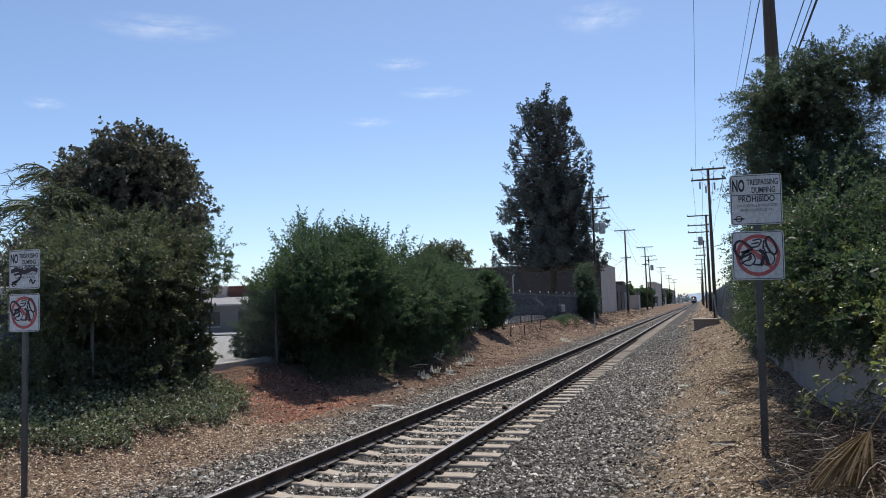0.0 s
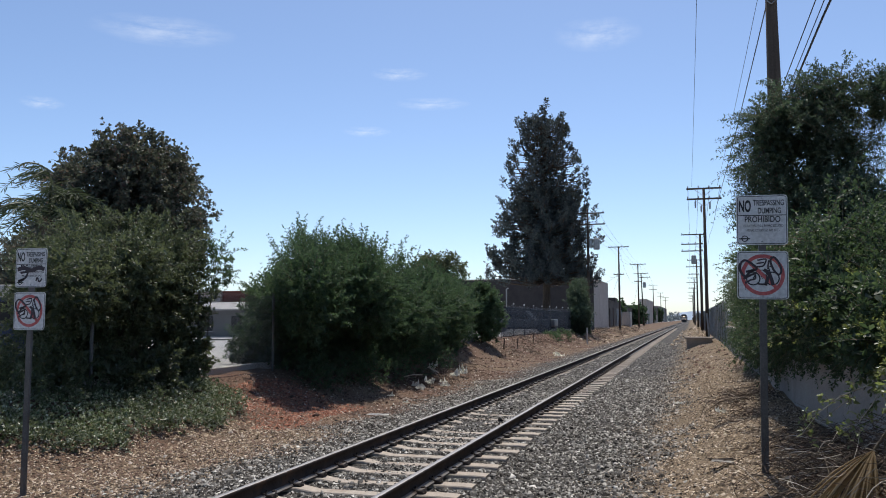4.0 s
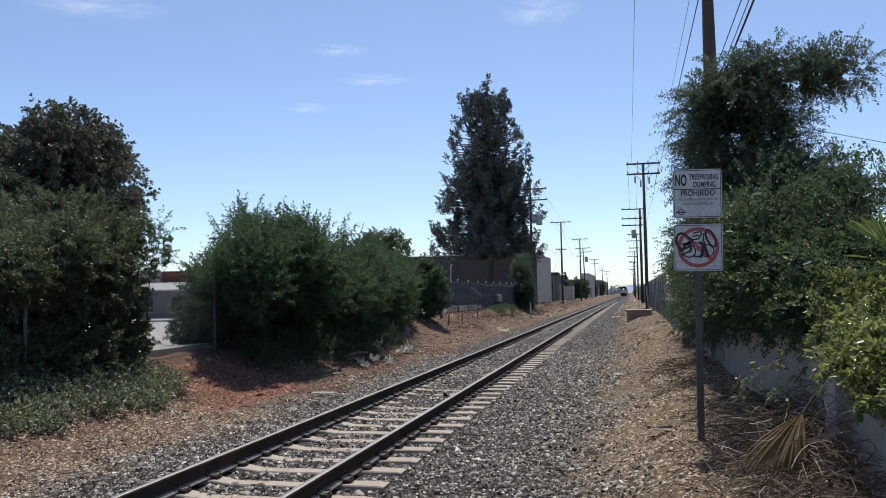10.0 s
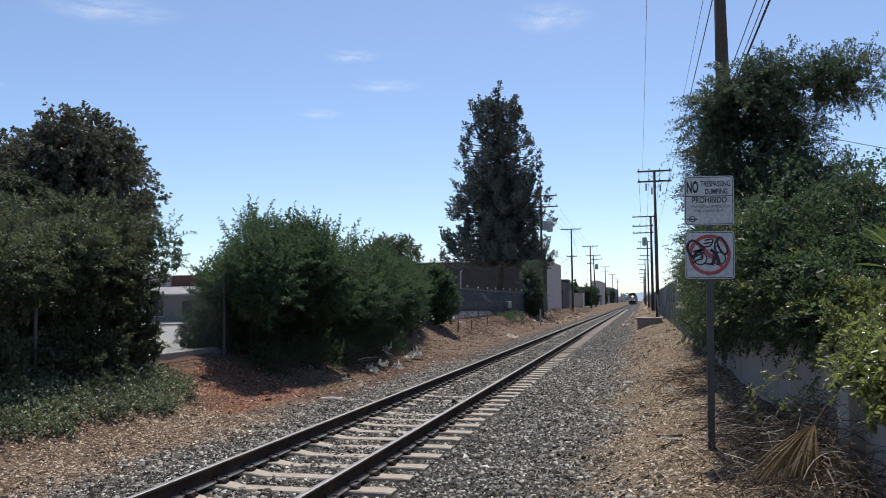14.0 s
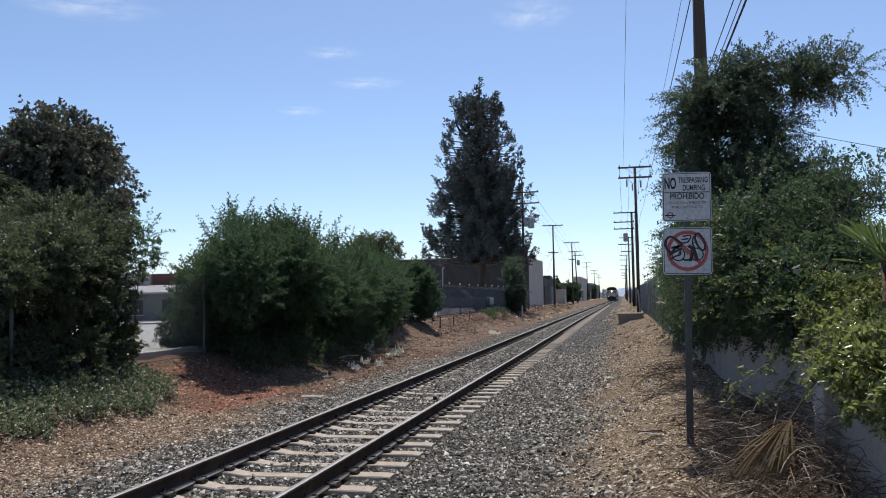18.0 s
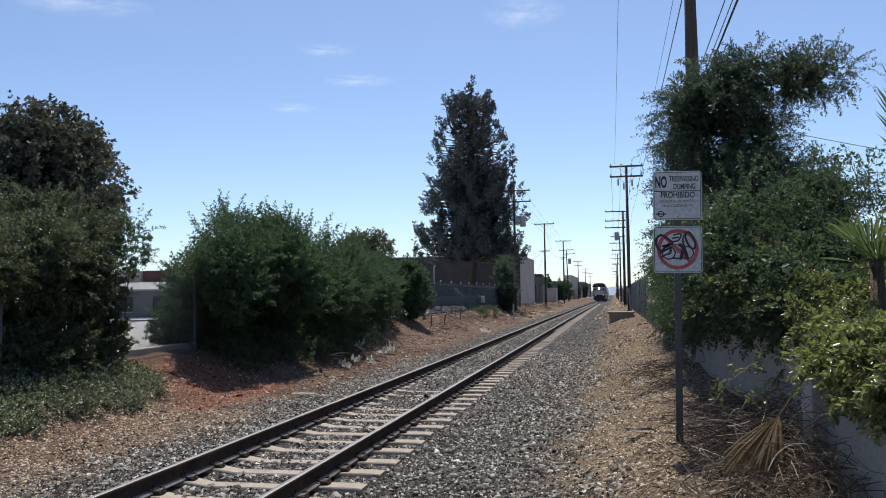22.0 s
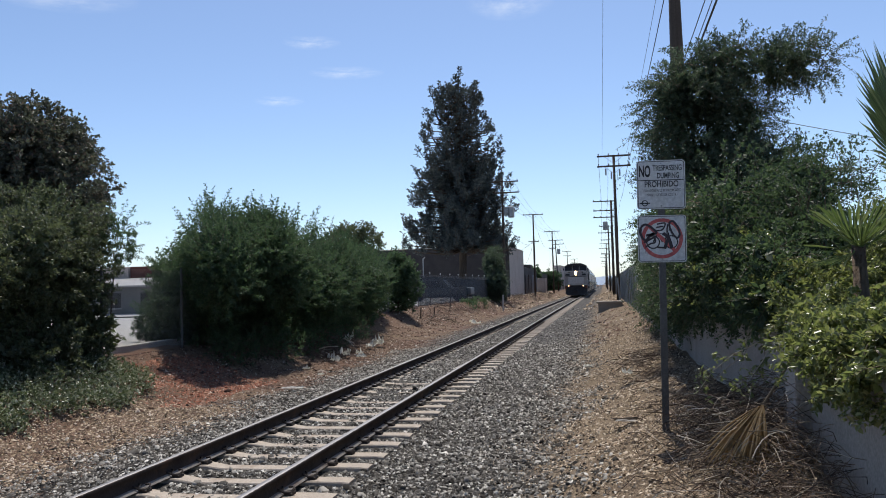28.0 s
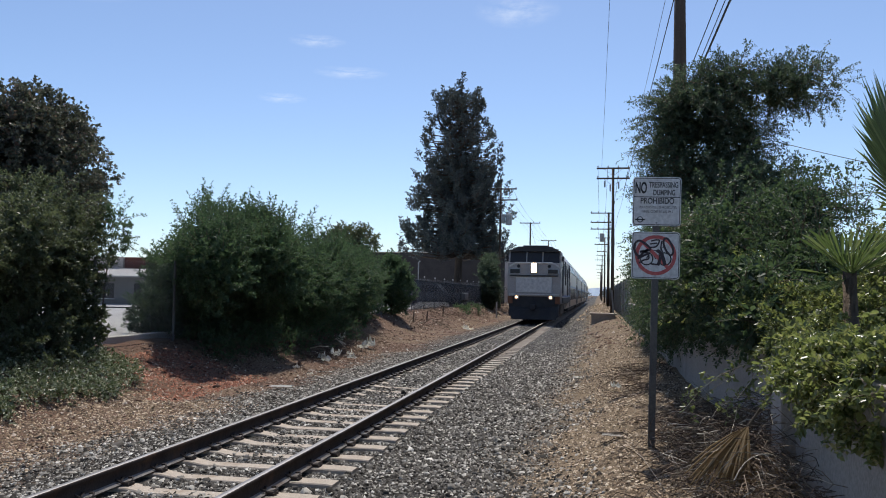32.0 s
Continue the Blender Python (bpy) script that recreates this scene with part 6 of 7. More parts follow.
feather_palm(-18.7, 25.0, 6.9, 17, 2.0)
feather_palm(-15.0, 20.4, 4.9, 19, 2.3)
bush("dark broadleaf tree below the palms", [(-13.6, 18.6, 2.3, 1.5, 1.4, 1.6), (-12.6, 18.0, 1.6, 1.0, 1.1, 1.2)], 620, 0.6, 9, 5, 0.16, 0.11, 0.06, M_OAK, (-13.4, 18.6, 0.07), rise=0.3, fill=900, coarse=0.2, name="tree", category="tree")

# ---- train ----
M_TWHITE = worn("train_white", (0.4, 0.36, 0.335), (0.47, 0.43, 0.4), (0.32, 0.27, 0.24), 0.5, 20, 0.4, bumps=0.0)
M_TNOSE = worn("train_nose_grey", (0.34, 0.31, 0.29), (0.42, 0.385, 0.36), (0.28, 0.24, 0.215), 0.6, 20, 0.45, bumps=0.0)
M_TPLATE = worn("train_bright_white", (0.52, 0.49, 0.46), (0.58, 0.55, 0.52), None, 0.6, 6, 0.4, bumps=0.0)
M_TGREY = worn("train_grey", (0.3, 0.3, 0.31), (0.38, 0.38, 0.385), None, 0.8, 20, 0.5, bumps=0.03)
M_TDARK = worn("train_dark", (0.03, 0.03, 0.033), (0.06, 0.057, 0.055), None, 1.5, 30, 0.7, bumps=0.1)
M_TBLUE = worn("train_blue", (0.1, 0.16, 0.3), (0.13, 0.2, 0.36), None, 1.5, 20, 0.4, bumps=0.02)
M_TRUST = worn("train_rust", (0.16, 0.07, 0.04), (0.25, 0.11, 0.06), None, 2, 30, 0.8)
M_HEAD = glowing("headlight_glow", (1.0, 0.6, 0.27), 9.0)
M_DITCH = glowing("ditch_light_glow", (1.0, 0.5, 0.22), 4.0)
M_STEEL = worn("wheel_steel", (0.09, 0.075, 0.065), (0.16, 0.135, 0.115), None, 3, 30, 0.6, 0.6)


def bogie(parent, y, name="bogie"):
    b = part(name, boxes((-1.15, 1.15, y - 1.9, y + 1.9, 0.45, 0.75), (-1.2, -1.0, y - 1.7, y + 1.7, 0.4, 0.95), (1.0, 1.2, y - 1.7, y + 1.7, 0.4, 0.95), bevel=0.03), M_TDARK, parent)
    for dy in (-1.35, 1.35):
        for sx in (-1, 1):
            part("wheel", rods((((sx * 0.70, y + dy, 0.5), (sx * 0.75, y + dy, 0.5), (sx * 0.84, y + dy, 0.5)), [0.53, 0.5, 0.5]), sides=20), M_STEEL, b)


def build_loco():
    t = thing("locomotive", "white and grey passenger diesel locomotive with lit headlights", "locomotive")
    W = 1.58
    # hood behind the cab: upright sides, chamfered dark roof
    part("hood", prism([(-W, 1.1), (W, 1.1), (W, 3.95), (1.2, 4.45), (-1.2, 4.45), (-W, 3.95)], 3.2, 17.4, "y"), M_TWHITE, t)
    part("hood_roof", prism([(-1.22, 4.46), (1.22, 4.46), (1.0, 4.62), (-1.0, 4.62)], 3.2, 17.3, "y"), M_TDARK, t)
    for y0 in (5.0, 8.6, 12.4):
        part("radiator_grille", boxes((W + 0.002, W + 0.03, y0, y0 + 2.0, 2.9, 3.75)), M_TGREY, t)
        for k in range(7):
            part("louvre", boxes((W + 0.031, W + 0.05, y0 + 0.08, y0 + 1.92, 2.95 + 0.115 * k, 3.0 + 0.115 * k)), M_TDARK, t)
        part("roof_fan", rods((((0, y0 + 1.2, 4.6), (0, y0 + 1.2, 4.75)), 0.62), sides=20), M_TDARK, t)
    for y0, z0, z1 in ((3.5, 1.6, 3.5), (7.6, 2.3, 3.9), (11.3, 1.6, 3.5), (15.2, 2.3, 3.9)):
        part("side_door", boxes((W + 0.003, W + 0.035, y0, y0 + 0.85, z0, z1), bevel=0.01), M_TDARK, t)
        part("grab_rail", rods((((W + 0.06, y0 - 0.12, z0), (W + 0.06, y0 - 0.12, z1)), 0.02), sides=5), M_TDARK, t)
    for y0 in (4.55, 7.3, 10.9, 14.6, 16.6):
        part("panel_seam", boxes((W + 0.002, W + 0.02, y0, y0 + 0.3, 1.6, 3.95)), M_TDARK, t)
    part("cab_door", boxes((W + 0.003, W + 0.03, 2.72, 3.16, 1.75, 3.9), bevel=0.008), M_TDARK, t)
    part("cab_post", boxes((W + 0.003, W + 0.05, 0.95, 1.3, 1.6, 4.2), bevel=0.008), M_TPLATE, t)
    part("side_sill", boxes((W + 0.002, W + 0.06, 3.3, 17.2, 1.12, 1.45)), M_TDARK, t)
    part("side_stripe", boxes((W + 0.002, W + 0.012, 3.6, 17.2, 1.5, 1.62)), M_TBLUE, t, "thin blue stripe")
    # cab, with a raked windscreen band under a dark roof
    part("cab", prism([(0.25, 1.55), (3.19, 1.55), (3.19, 4.28), (1.0, 4.28), (0.82, 3.6), (0.25, 3.55)], -W, W), M_TNOSE, t)
    part("cab_roof", prism([(-W - 0.01, 4.285), (W + 0.01, 4.285), (1.02, 4.58), (-1.02, 4.58)], 0.75, 3.25, "y"), M_TDARK, t)
    part("roof_box", boxes((-0.75, 0.75, 1.2, 2.6, 4.59, 4.68), bevel=0.03), M_TDARK, t)
    for x0, x1 in ((-1.5, -0.52), (-0.46, 0.46), (0.52, 1.5)):
        part("windscreen", prism([(0.80, 3.6), (0.86, 3.58), (1.03, 4.25), (0.97, 4.27)], x0, x1), M_GLASS_DARK, t)
    for x in (-0.49, 0.49):
        part("pillar", prism([(0.78, 3.6), (0.84, 3.58), (1.02, 4.26), (0.95, 4.27)], x - 0.028, x + 0.028), M_TWHITE, t)
        part("wiper", rods((((x + 0.1, 0.8, 3.62), (x + 0.34, 0.9, 4.05)), 0.012), sides=4), M_TDARK, t)
    # nose: brow, recessed plate and number light boxes
    part("brow", rods((((-1.55, 0.3, 3.3), (-1.1, 0.24, 3.56), (1.1, 0.24, 3.56), (1.55, 0.3, 3.3)), 0.06), sides=6), M_TPLATE, t)
    part("nose_plate", boxes((-1.08, 1.08, 0.16, 0.246, 1.76, 2.72), bevel=0.03), M_TPLATE, t)
    part("nose_shelf", boxes((-1.45, 1.45, 0.1, 0.246, 2.76, 2.82), bevel=0.015), M_TDARK, t)
    for s in (-1, 1):
        lamp = part("marker_box", boxes((s * 1.14 - 0.34, s * 1.14 + 0.34, 0.17, 0.246, 2.88, 3.22), bevel=0.03), M_TGREY, t)
        part("marker_lens", boxes((s * 1.14 - 0.29, s * 1.14 + 0.29, 0.15, 0.166, 2.93, 3.17), bevel=0.004), M_GLASS_DARK, lamp)
        part("number_board", rods((((s * 0.92, 0.245, 3.36), (s * 0.92, 0.17, 3.36)), 0.1), sides=14), M_TDARK, t)
        d = part("ditch_light", rods((((s * 1.02, 0.3, 1.49), (s * 1.02, 0.08, 1.49)), [0.14, 0.16]), sides=14), M_TGREY, t)
        part("lens", rods((((s * 1.02, 0.078, 1.49), (s * 1.02, 0.06, 1.49)), 0.08), sides=14), M_DITCH, d)
        part("corner_step", boxes((s * 1.42 - 0.14, s * 1.42 + 0.14, 0.22, 0.9, 1.1, 1.54)), M_TRUST, t)
        part("mirror", boxes((s * 1.7 - 0.07, s * 1.7 + 0.07, 1.1, 1.14, 3.7, 4.0)), M_TDARK, t)
        part("handrail", rods((((s * 1.6, 0.35, 1.3), (s * 1.62, 0.3, 2.0), (s * 1.6, 0.35, 3.0)), 0.018), sides=5), M_TWHITE, t)
    hl = part("headlight", boxes((-0.2, 0.2, 0.14, 0.246, 2.95, 3.58), bevel=0.02), M_TGREY, t)
    for z in (3.12, 3.41):
        part("lens", boxes((-0.15, 0.15, 0.12, 0.138, z - 0.135, z + 0.135), bevel=0.005), M_HEAD, hl)
    part("sill_line", boxes((-1.5, 1.5, 0.15, 0.249, 1.62, 1.7)), M_TPLATE, t)
    part("pilot", prism([(0.1, 0.35), (1.3, 0.35), (1.3, 1.54), (0.3, 1.54), (0.3, 0.9)], -1.5, 1.5), M_TDARK, t)
    part("snow_plough", prism([(-0.05, 0.16), (0.35, 0.16), (0.35, 0.75), (0.12, 0.75)], -1.35, 1.35), M_TDARK, t)
    part("coupler", boxes((-0.15, 0.15, -0.5, 0.3, 0.75, 1.05), bevel=0.04), M_TDARK, t)
    part("side_window", boxes((W + 0.003, W + 0.02, 1.4, 2.6, 3.2, 3.95)), M_GLASS_DARK, t)
    part("side_window", boxes((-W - 0.02, -W - 0.003, 1.4, 2.6, 3.2, 3.95)), M_GLASS_DARK, t)
    part("underframe", boxes((-1.5, 1.5, 1.32, 17.3, 1.0, 1.09), (-1.35, 1.35, 6.2, 11.5, 0.35, 0.98)), M_TDARK, t)
    bogie(t, 3.9)
    bogie(t, 14.2)
    return t


def build_coach():
    t = thing("passenger_coach", "white two level passenger coach with a blue stripe", "railway coach", group="coaches behind the locomotive")
    sec = [(-1.2, 0.5), (1.2, 0.5), (1.5, 1.2), (1.5, 3.6), (1.05, 4.75), (-1.05, 4.75), (-1.5, 3.6), (-1.5, 1.2)]
    part("body", prism(sec, 0.3, 25.7, "y"), M_TWHITE, t)
    part("roof", boxes((-1.0, 1.0, 0.4, 25.6, 4.752, 4.84), bevel=0.03), M_TGREY, t)
    part("stripe", boxes((1.502, 1.512, 0.4, 25.6, 2.3, 2.42)), M_TBLUE, t)
    part("lower_panel", boxes((1.502, 1.51, 0.5, 25.5, 1.22, 1.33)), M_TDARK, t)
    part("skirt", boxes((-1.3, 1.3, 3.5, 22.5, 0.3, 0.49)), M_TDARK, t)
    for k in range(9):
        y = 5.2 + k * 1.75
        part("window", boxes((1.503, 1.525, y, y + 1.45, 1.3, 2.2)), M_GLASS_DARK, t)
        bm = boxes((-0.012, 0.012, y, y + 1.45, -0.5, 0.5))
        bmesh.ops.transform(bm, matrix=pose(1.345, 0, 4.02, 0, -21.4, 0), verts=bm.verts)
        part("window", bm, M_GLASS_DARK, t)
    for y in (1.6, 23.0):
        part("door", boxes((1.503, 1.53, y, y + 1.5, 0.7, 2.7)), M_TDARK, t)
    for y in (0.32, 25.3):
        part("end_frame", boxes((1.503, 1.55, y, y + 0.35, 0.7, 3.6), bevel=0.01), M_TGREY, t)
    for y in (1.9, 23.4):
        part("end_window", boxes((1.503, 1.53, y, y + 1.0, 2.85, 3.5), bevel=0.01), M_GLASS_DARK, t)
    part("end_bellows", boxes((-0.6, 0.6, 25.72, 26.2, 0.9, 3.2)), M_TDARK, t)
    bogie(t, 3.0)
    bogie(t, 23.0)
    return t


loco = build_loco()
coach = build_coach()
coaches = [coach] + [copy_thing(coach, Matrix()) for _ in range(4)]
SPEED, END_Y = 17.1, 49.9


def run(ob, back):
    rows = []
    for k in range(33):
        y = END_Y + SPEED * (32 - k) + back
        slope = math.degrees(math.atan(float(fall(y + 12) - fall(y)) / 12))
        rows.append((float(k), pose(0.1, y, float(fall(y)), slope, 0, 0)))
    walk(ob, rows)


# ---- parked truck and yard lamp behind the fence ----
M_TRUCK = worn("truck_paint", (0.12, 0.125, 0.13), (0.17, 0.175, 0.18), None, 1, 20, 0.4, bumps=0)


def build_truck():
    t = thing("pickup_truck", "grey pickup truck parked behind the fence", "truck", at=pose(-11.2, 63, grounded(-9, 63), 0, 0, 0))
    part("body", boxes((-0.2, 5.2, -0.95, 0.95, 0.45, 1.0), bevel=0.08), M_TRUCK, t)
    part("cab", prism([(1.3, 1.0), (3.6, 1.0), (3.0, 1.65), (1.6, 1.65)], -0.85, 0.85, "y"), M_TRUCK, t)
    part("side_window", prism([(1.6, 1.04), (3.3, 1.04), (2.85, 1.55), (1.75, 1.55)], -0.87, -0.852, "y"), M_GLASS_DARK, t)
    for x in (0.8, 4.2):
        for y in (-0.85, 0.85):
            w = part("wheel", rods((((x, y - 0.11, 0.36), (x, y + 0.11, 0.36)), 0.36), sides=18), M_TDARK, t)


build_truck()


def build_van():
    v = thing("van", "dark blue van with a pale roof parked beyond the fence", "van", at=pose(-13.7, 14.8, grounded(-13, 15.4), 0, 0, 45))
    part("body", prism([(-2.3, 0.35), (2.3, 0.35), (2.3, 1.75), (-1.35, 1.75), (-1.75, 1.1), (-2.3, 1.0)], -0.92, 0.92, "y"), M_VANBLUE, v)
    part("roof", boxes((-1.35, 2.32, -0.94, 0.94, 1.752, 2.05), bevel=0.06), M_CONC, v, "pale roof")
    part("side_window", boxes((-1.2, 0.1, -0.94, -0.922, 1.15, 1.65), (0.3, 2.0, -0.94, -0.922, 1.15, 1.65), bevel=0.005), M_GLASS_DARK, v)
    part("bumper", boxes((-2.42, -2.302, -0.9, 0.9, 0.35, 0.6), bevel=0.02), M_TDARK, v)
    for x in (-1.5, 1.5):
        for y in (-0.83, 0.83):
            part("wheel", rods((((x, y - 0.11, 0.34), (x, y + 0.11, 0.34)), 0.34), sides=18), M_TDARK, v)


M_VANBLUE = worn("dark_blue_paint", (0.03, 0.045, 0.09), (0.045, 0.06, 0.115), None, 1, 20, 0.35, bumps=0)
build_van()
solo("yard_lamp", rods((((-11.35, 70, 0), (-11.35, 70, 4.2), (-11.2, 70, 4.3)), 0.06)), M_GALV, "thin grey yard lamp post", "lamp post")

# ---- litter by the track ----
M_PAPER = leafy("white_plastic", [(0, (0.74, 0.73, 0.71)), (1, (0.84, 0.83, 0.82))], 0.5, 0.4, (0.85, 0.85, 0.83), 0.4)


def scrap(name, label, x, y, sx, sy, h, mat_=None):
    """Crumpled sheet: a small warped grid with some thickness."""
    n = 7
    bm = bmesh.new()
    grid = [[bm.verts.new((x + sx * (i / (n - 1) - 0.5) + rng.normal() * sx * 0.05, y + sy * (j / (n - 1) - 0.5) + rng.normal() * sy * 0.05, grounded(x, y) + 0.075 + abs(rng.normal()) * h * 0.42)) for j in range(n)] for i in range(n)]
    for i in range(n - 1):
        for j in range(n - 1):
            bm.faces.new((grid[i][j], grid[i + 1][j], grid[i + 1][j + 1], grid[i][j + 1]))
    r = bmesh.ops.solidify(bm, geom=bm.faces[:], thickness=0.006)
    solo(name, bm, mat_ or M_PAPER, label, "litter", group="litter along the track")


scrap("cardboard_scrap", "flat white scrap of card lying on the gravel", -2.72, 16.6, 0.45, 0.28, 0.012)
for x, y, s_, h in ((-3.95, 28.0, 0.34, 0.34), (-3.95, 24.2, 0.3, 0.34), (-4.0, 27.2, 0.3, 0.3), (-3.75, 22.6, 0.24, 0.2), (-5.0, 28.0, 0.28, 0.3), (-4.1, 23.3, 0.24, 0.2), (-3.5, 24.4, 0.26, 0.16), (-3.75, 25.0, 0.22, 0.2), (-3.1, 45.3, 0.5, 0.24), (-3.9, 20.6, 0.18, 0.1), (-3.0, 19.2, 0.15, 0.08), (-3.6, 47, 0.3, 0.2), (4.2, 13.2, 0.14, 0.1), (3.5, 17.5, 0.16, 0.06)):
    scrap("plastic_scrap", "crumpled white plastic litter on the dirt", x, y, s_, s_ * 0.8, h)
for x, y, dx, dz, L in ((-4.75, 26.6, 0.45, -0.35, 1.0), (-4.5, 23.4, 0.9, 0.1, 0.7), (-4.2, 26.0, -0.6, 0.3, 0.6)):
    z = grounded(x, y) + 0.3
    solo("branch", rods((((x, y, z), (x + dx * L * 0.5, y - 0.1, z + dz * L * 0.5 + 0.04), (x + dx * L, y - 0.15, z + dz * L)), [0.022, 0.018, 0.01]), sides=6), M_PALESTICK, "pale dead branch lying in the weeds", "branch", group="dead branches in the weeds")
scrap("board_scrap", "curled pale scrap of board on the bank", 4.06, 8.9, 0.2, 0.12, 0.012, M_CONC)
scrap("board_scrap", "curled dark scrap of board on the bank", 4.05, 9.06, 0.3, 0.1, 0.02, M_POLE)
for x, y in ((-5.35, 41.2), (-5.2, 43.9), (-5.5, 50.3)):
    z = grounded(x, y)
    solo("old_post", rods((((x, y, z - 0.2), (x + 0.06, y, z + 0.55)), 0.03)), M_POLE, "short dark stump of a wooden post", "post", group="old posts on the bank")

# ---- thin clouds ----
def cloud_material():
    m, n, l, b = mat("thin_cloud", 1.0)
    tc = n.new("ShaderNodeTexCoord")
    ln = n.new("ShaderNodeVectorMath")
    ln.operation = "LENGTH"
    l.new(tc.outputs["Object"], ln.inputs[0])
    edge = n.new("ShaderNodeMapRange")
    edge.inputs["From Min"].default_value, edge.inputs["From Max"].default_value = 1.0, 0.1
    l.new(ln.outputs["Value"], edge.inputs[0])
    wisp = ramp(n, l, noisy(n, l, 1.6, 6, 0.6), [(0.38, (0, 0, 0)), (0.75, (1, 1, 1))])
    mul = n.new("ShaderNodeMath")
    mul.operation = "MULTIPLY"
    l.new(edge.outputs[0], mul.inputs[0])
    l.new(wisp, mul.inputs[1])
    k = n.new("ShaderNodeMath")
    k.operation = "MULTIPLY"
    k.inputs[1].default_value = 0.42
    l.new(mul.outputs[0], k.inputs[0])
    em, tr, mx = n.new("ShaderNodeEmission"), n.new("ShaderNodeBsdfTransparent"), n.new("ShaderNodeMixShader")
    em.inputs[0].default_value, em.inputs[1].default_value = (0.93, 0.96, 1.0, 1), 0.95
    l.new(k.outputs[0], mx.inputs[0])
    l.new(tr.outputs[0], mx.inputs[1])
    l.new(em.outputs[0], mx.inputs[2])
    l.new(mx.outputs[0], n["Material Output"].inputs[0])
    return m


M_CLOUD = cloud_material()
for x, z, rx, rz in ((-176, 620, 100, 42), (-1278, 741, 190, 45), (-553, 493, 90, 17), (-1650, 580, 60, 20), (-715, 439, 60, 14), (-634, 569, 70, 18)):
    bm = bmesh.new()
    bmesh.ops.create_grid(bm, x_segments=12, y_segments=6, size=1.0)
    bmesh.ops.rotate(bm, verts=bm.verts, matrix=Matrix.Rotation(radians(90), 3, "X"))
    c = solo("cloud", bm, M_CLOUD, "thin wispy white cloud in a blue sky", "cloud", kind="structure")
    c.matrix_world = Matrix.Translation((x, 1800, z)) @ Matrix.Rotation(math.atan2(-x, 1800), 4, "Z") @ Matrix.Diagonal((rx, 1, rz, 1))
    c.visible_shadow = False


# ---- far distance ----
# haze is put into the hills' pale blue colour
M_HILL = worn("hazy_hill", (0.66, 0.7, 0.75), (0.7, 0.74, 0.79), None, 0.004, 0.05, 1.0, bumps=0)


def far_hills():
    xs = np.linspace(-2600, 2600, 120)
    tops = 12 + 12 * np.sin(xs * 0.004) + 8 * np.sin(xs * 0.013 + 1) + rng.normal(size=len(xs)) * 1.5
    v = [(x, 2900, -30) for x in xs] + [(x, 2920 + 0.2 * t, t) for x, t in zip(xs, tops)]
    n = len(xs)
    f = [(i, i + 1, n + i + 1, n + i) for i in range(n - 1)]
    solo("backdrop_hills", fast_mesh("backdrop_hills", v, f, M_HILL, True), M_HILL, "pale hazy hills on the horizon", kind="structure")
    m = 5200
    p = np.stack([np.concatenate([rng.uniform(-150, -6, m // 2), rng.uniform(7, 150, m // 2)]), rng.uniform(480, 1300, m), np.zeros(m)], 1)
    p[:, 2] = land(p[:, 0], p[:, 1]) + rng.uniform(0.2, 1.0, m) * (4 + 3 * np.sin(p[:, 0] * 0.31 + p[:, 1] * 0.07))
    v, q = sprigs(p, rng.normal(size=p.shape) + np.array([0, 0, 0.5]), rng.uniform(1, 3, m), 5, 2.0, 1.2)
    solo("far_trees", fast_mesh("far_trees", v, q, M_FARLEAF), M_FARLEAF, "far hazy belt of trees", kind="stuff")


# faint glow on the hills, standing for the bright haze before them
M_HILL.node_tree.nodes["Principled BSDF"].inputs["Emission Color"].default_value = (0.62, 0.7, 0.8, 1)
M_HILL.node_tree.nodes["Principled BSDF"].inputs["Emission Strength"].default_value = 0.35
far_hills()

# ---- loose stones, litter and clods on the ground ----
def scatter(n, x0, x1, y0, y1, power=1.0):
    u = rng.random(n) ** power
    return np.stack([rng.uniform(x0, x1, n), y0 + (y1 - y0) * u], 1)


def ragged(p, edge, soft, keep_left):
    """Keep what lies on one side of a wandering, thinning border along the line."""
    y = p[:, 1]
    line = edge + 0.22 * np.sin(1.1 * y + 0.5) + 0.13 * np.sin(2.9 * y) + 0.08 * np.sin(6.7 * y + 1) + rng.normal(size=len(p)) * soft
    return p[(p[:, 0] < line) if keep_left else (p[:, 0] > line)]


g = np.concatenate([scatter(135000, -4.0, 4.0, 3.5, 28, 1.4), scatter(32000, -4.3, 4.0, 24, 70, 1.5)])
g = ragged(ragged(g, 3.35, 0.3, True), -2.85, 0.45, False)
on_tie = (np.abs(((g[:, 1] - TIE_FIRST + TIE_GAP / 2) % TIE_GAP) - TIE_GAP / 2) < 0.13) & (np.abs(g[:, 0]) < 1.32)
on_rail = (np.abs(np.abs(g[:, 0]) - 0.755) < 0.1)
buried = (np.abs(g[:, 0]) < 0.55) & (rng.random(len(g)) < 0.45 * (0.5 + 0.5 * np.sin(g[:, 1] * 2.1 + 3 * g[:, 0])))
spill = scatter(16000, -0.62, 0.62, 19, 80, 1.3)
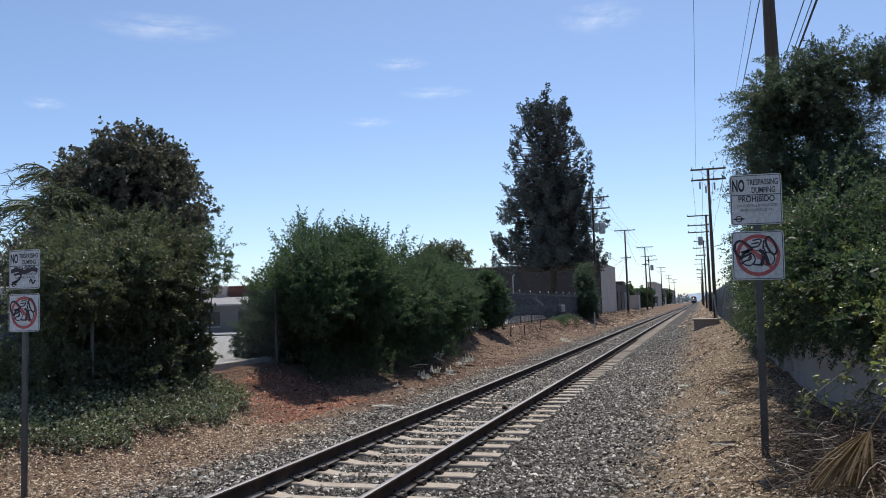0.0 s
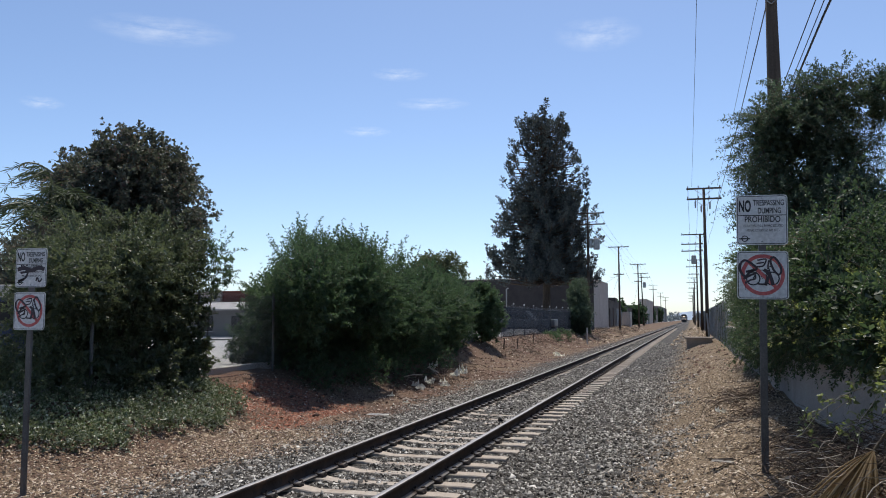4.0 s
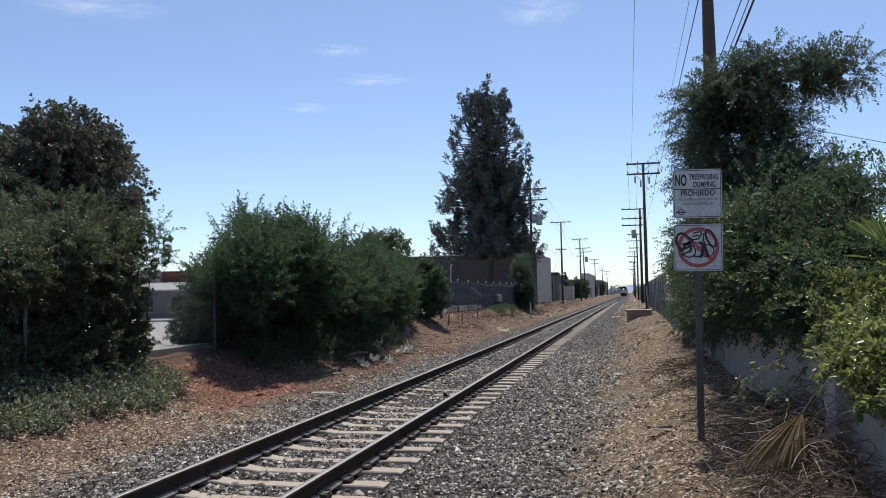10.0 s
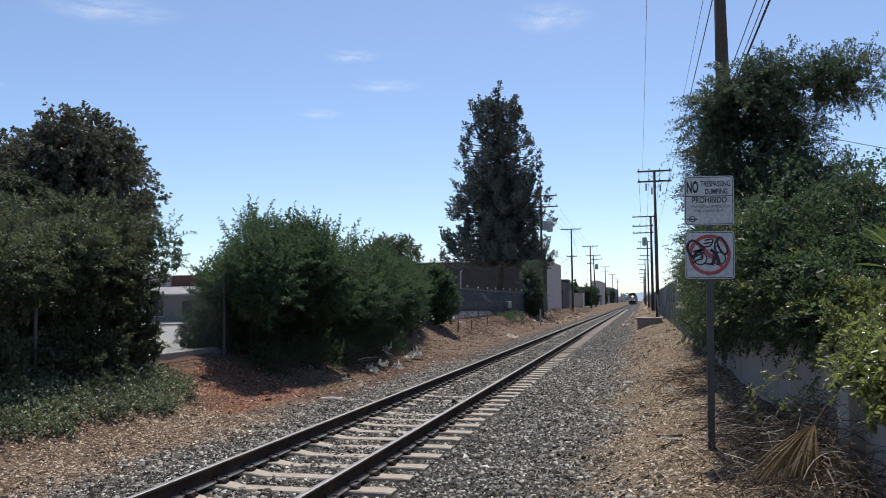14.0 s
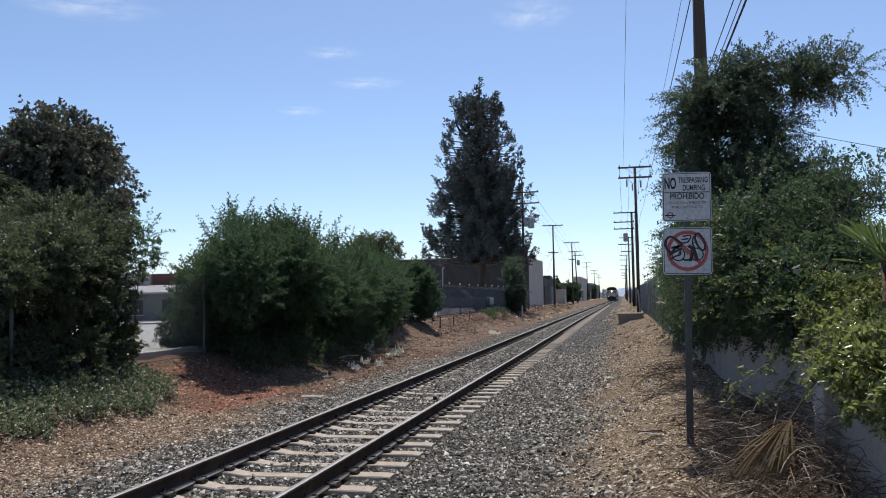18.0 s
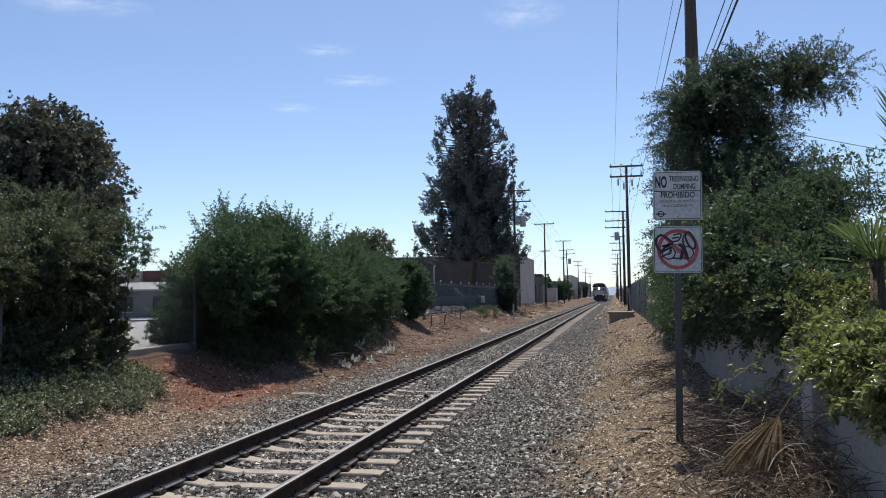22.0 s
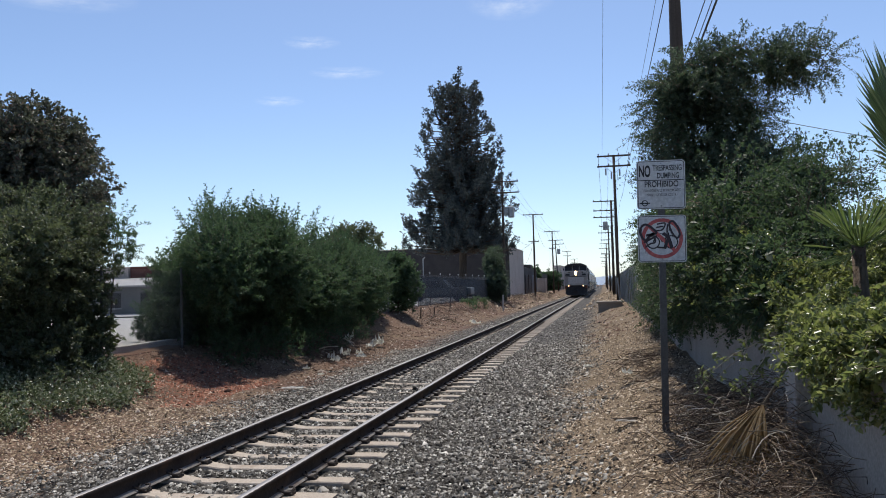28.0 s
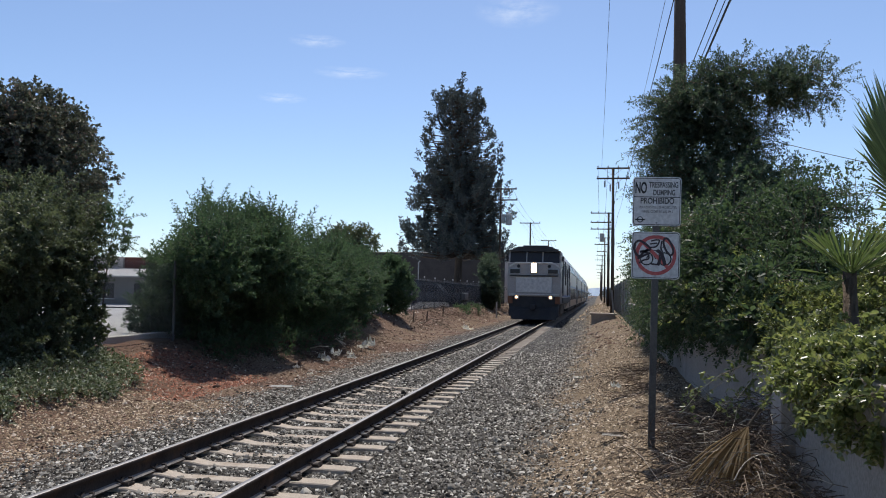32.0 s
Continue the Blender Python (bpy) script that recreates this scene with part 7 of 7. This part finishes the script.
spill = spill[rng.random(len(spill)) < 0.5 + 0.5 * np.sin(spill[:, 1] * 1.3 + 2 * spill[:, 0])]
g = np.concatenate([g[(~on_tie | buried) & ~on_rail], spill])
stones("ballast", g, 0.0168, M_STONE, "loose crushed grey stone ballast", squash=0.68, ridged=True)
g = np.concatenate([scatter(95000, 2.3, 5.25, 3.5, 30, 1.45), scatter(9000, 2.5, 5.2, 28, 70, 1.4)])
stones("dry_litter", ragged(g, 3.2, 0.35, False), 0.0126, M_LITTER, "dry tan leaf litter and wood chips on the bank", squash=0.45)
g = np.concatenate([scatter(48000, -6.3, -1.9, 5, 32, 1.2), scatter(20000, -6.3, -1.9, 28, 80, 1.4)])
stones("dirt_clods", ragged(g, -2.75, 0.45, True), 0.017, M_CLOD, "crumbled red brown earth and leaf scraps on the bank", squash=0.5)
g = scatter(44000, -6.0, -1.8, 5, 14.5, 1.0)
stones("leaf_scraps", ragged(g, -2.7, 0.45, True), 0.0168, M_LITTER, "dry tan leaf scraps strewn over the near bank", squash=0.45)


g = np.concatenate([scatter(1600, -6.2, -3.6, 34, 80, 1.2), scatter(500, 3.4, 5.2, 24, 70, 1.2)])
stones("rubble", g, 0.042, M_CLOD, "broken clods and rubble strewn on the banks", squash=0.6)
g = scatter(11000, -5.9, -3.8, 14.0, 18.6)
g = g[rng.random(len(g)) > 0.55 * np.abs((g[:, 1] - 16.4) / 2.2) + 0.3 * (np.sin(5 * g[:, 0]) > 0.4)]
stones("red_earth", g, 0.02, M_REDCLOD, "patch of crumbled red earth on the bank", squash=0.5)
g = scatter(260, -6.0, -3.4, 13, 30)
stones("rubble", g, 0.045, M_CLOD, "broken clods and rubble strewn on the banks", squash=0.6)

g = np.concatenate([scatter(2200, -7.0, -2.6, 70, 170, 1.3), scatter(900, 2.4, 5.0, 60, 150, 1.3)])
stones("rubble", g, 0.075, M_LITTER, "broken clods and rubble strewn along the line", squash=0.5)


def motions():
    run(loco, 0.0)
    for i, c in enumerate(coaches):
        run(c, 17.9 + 26.2 * i)


motions()
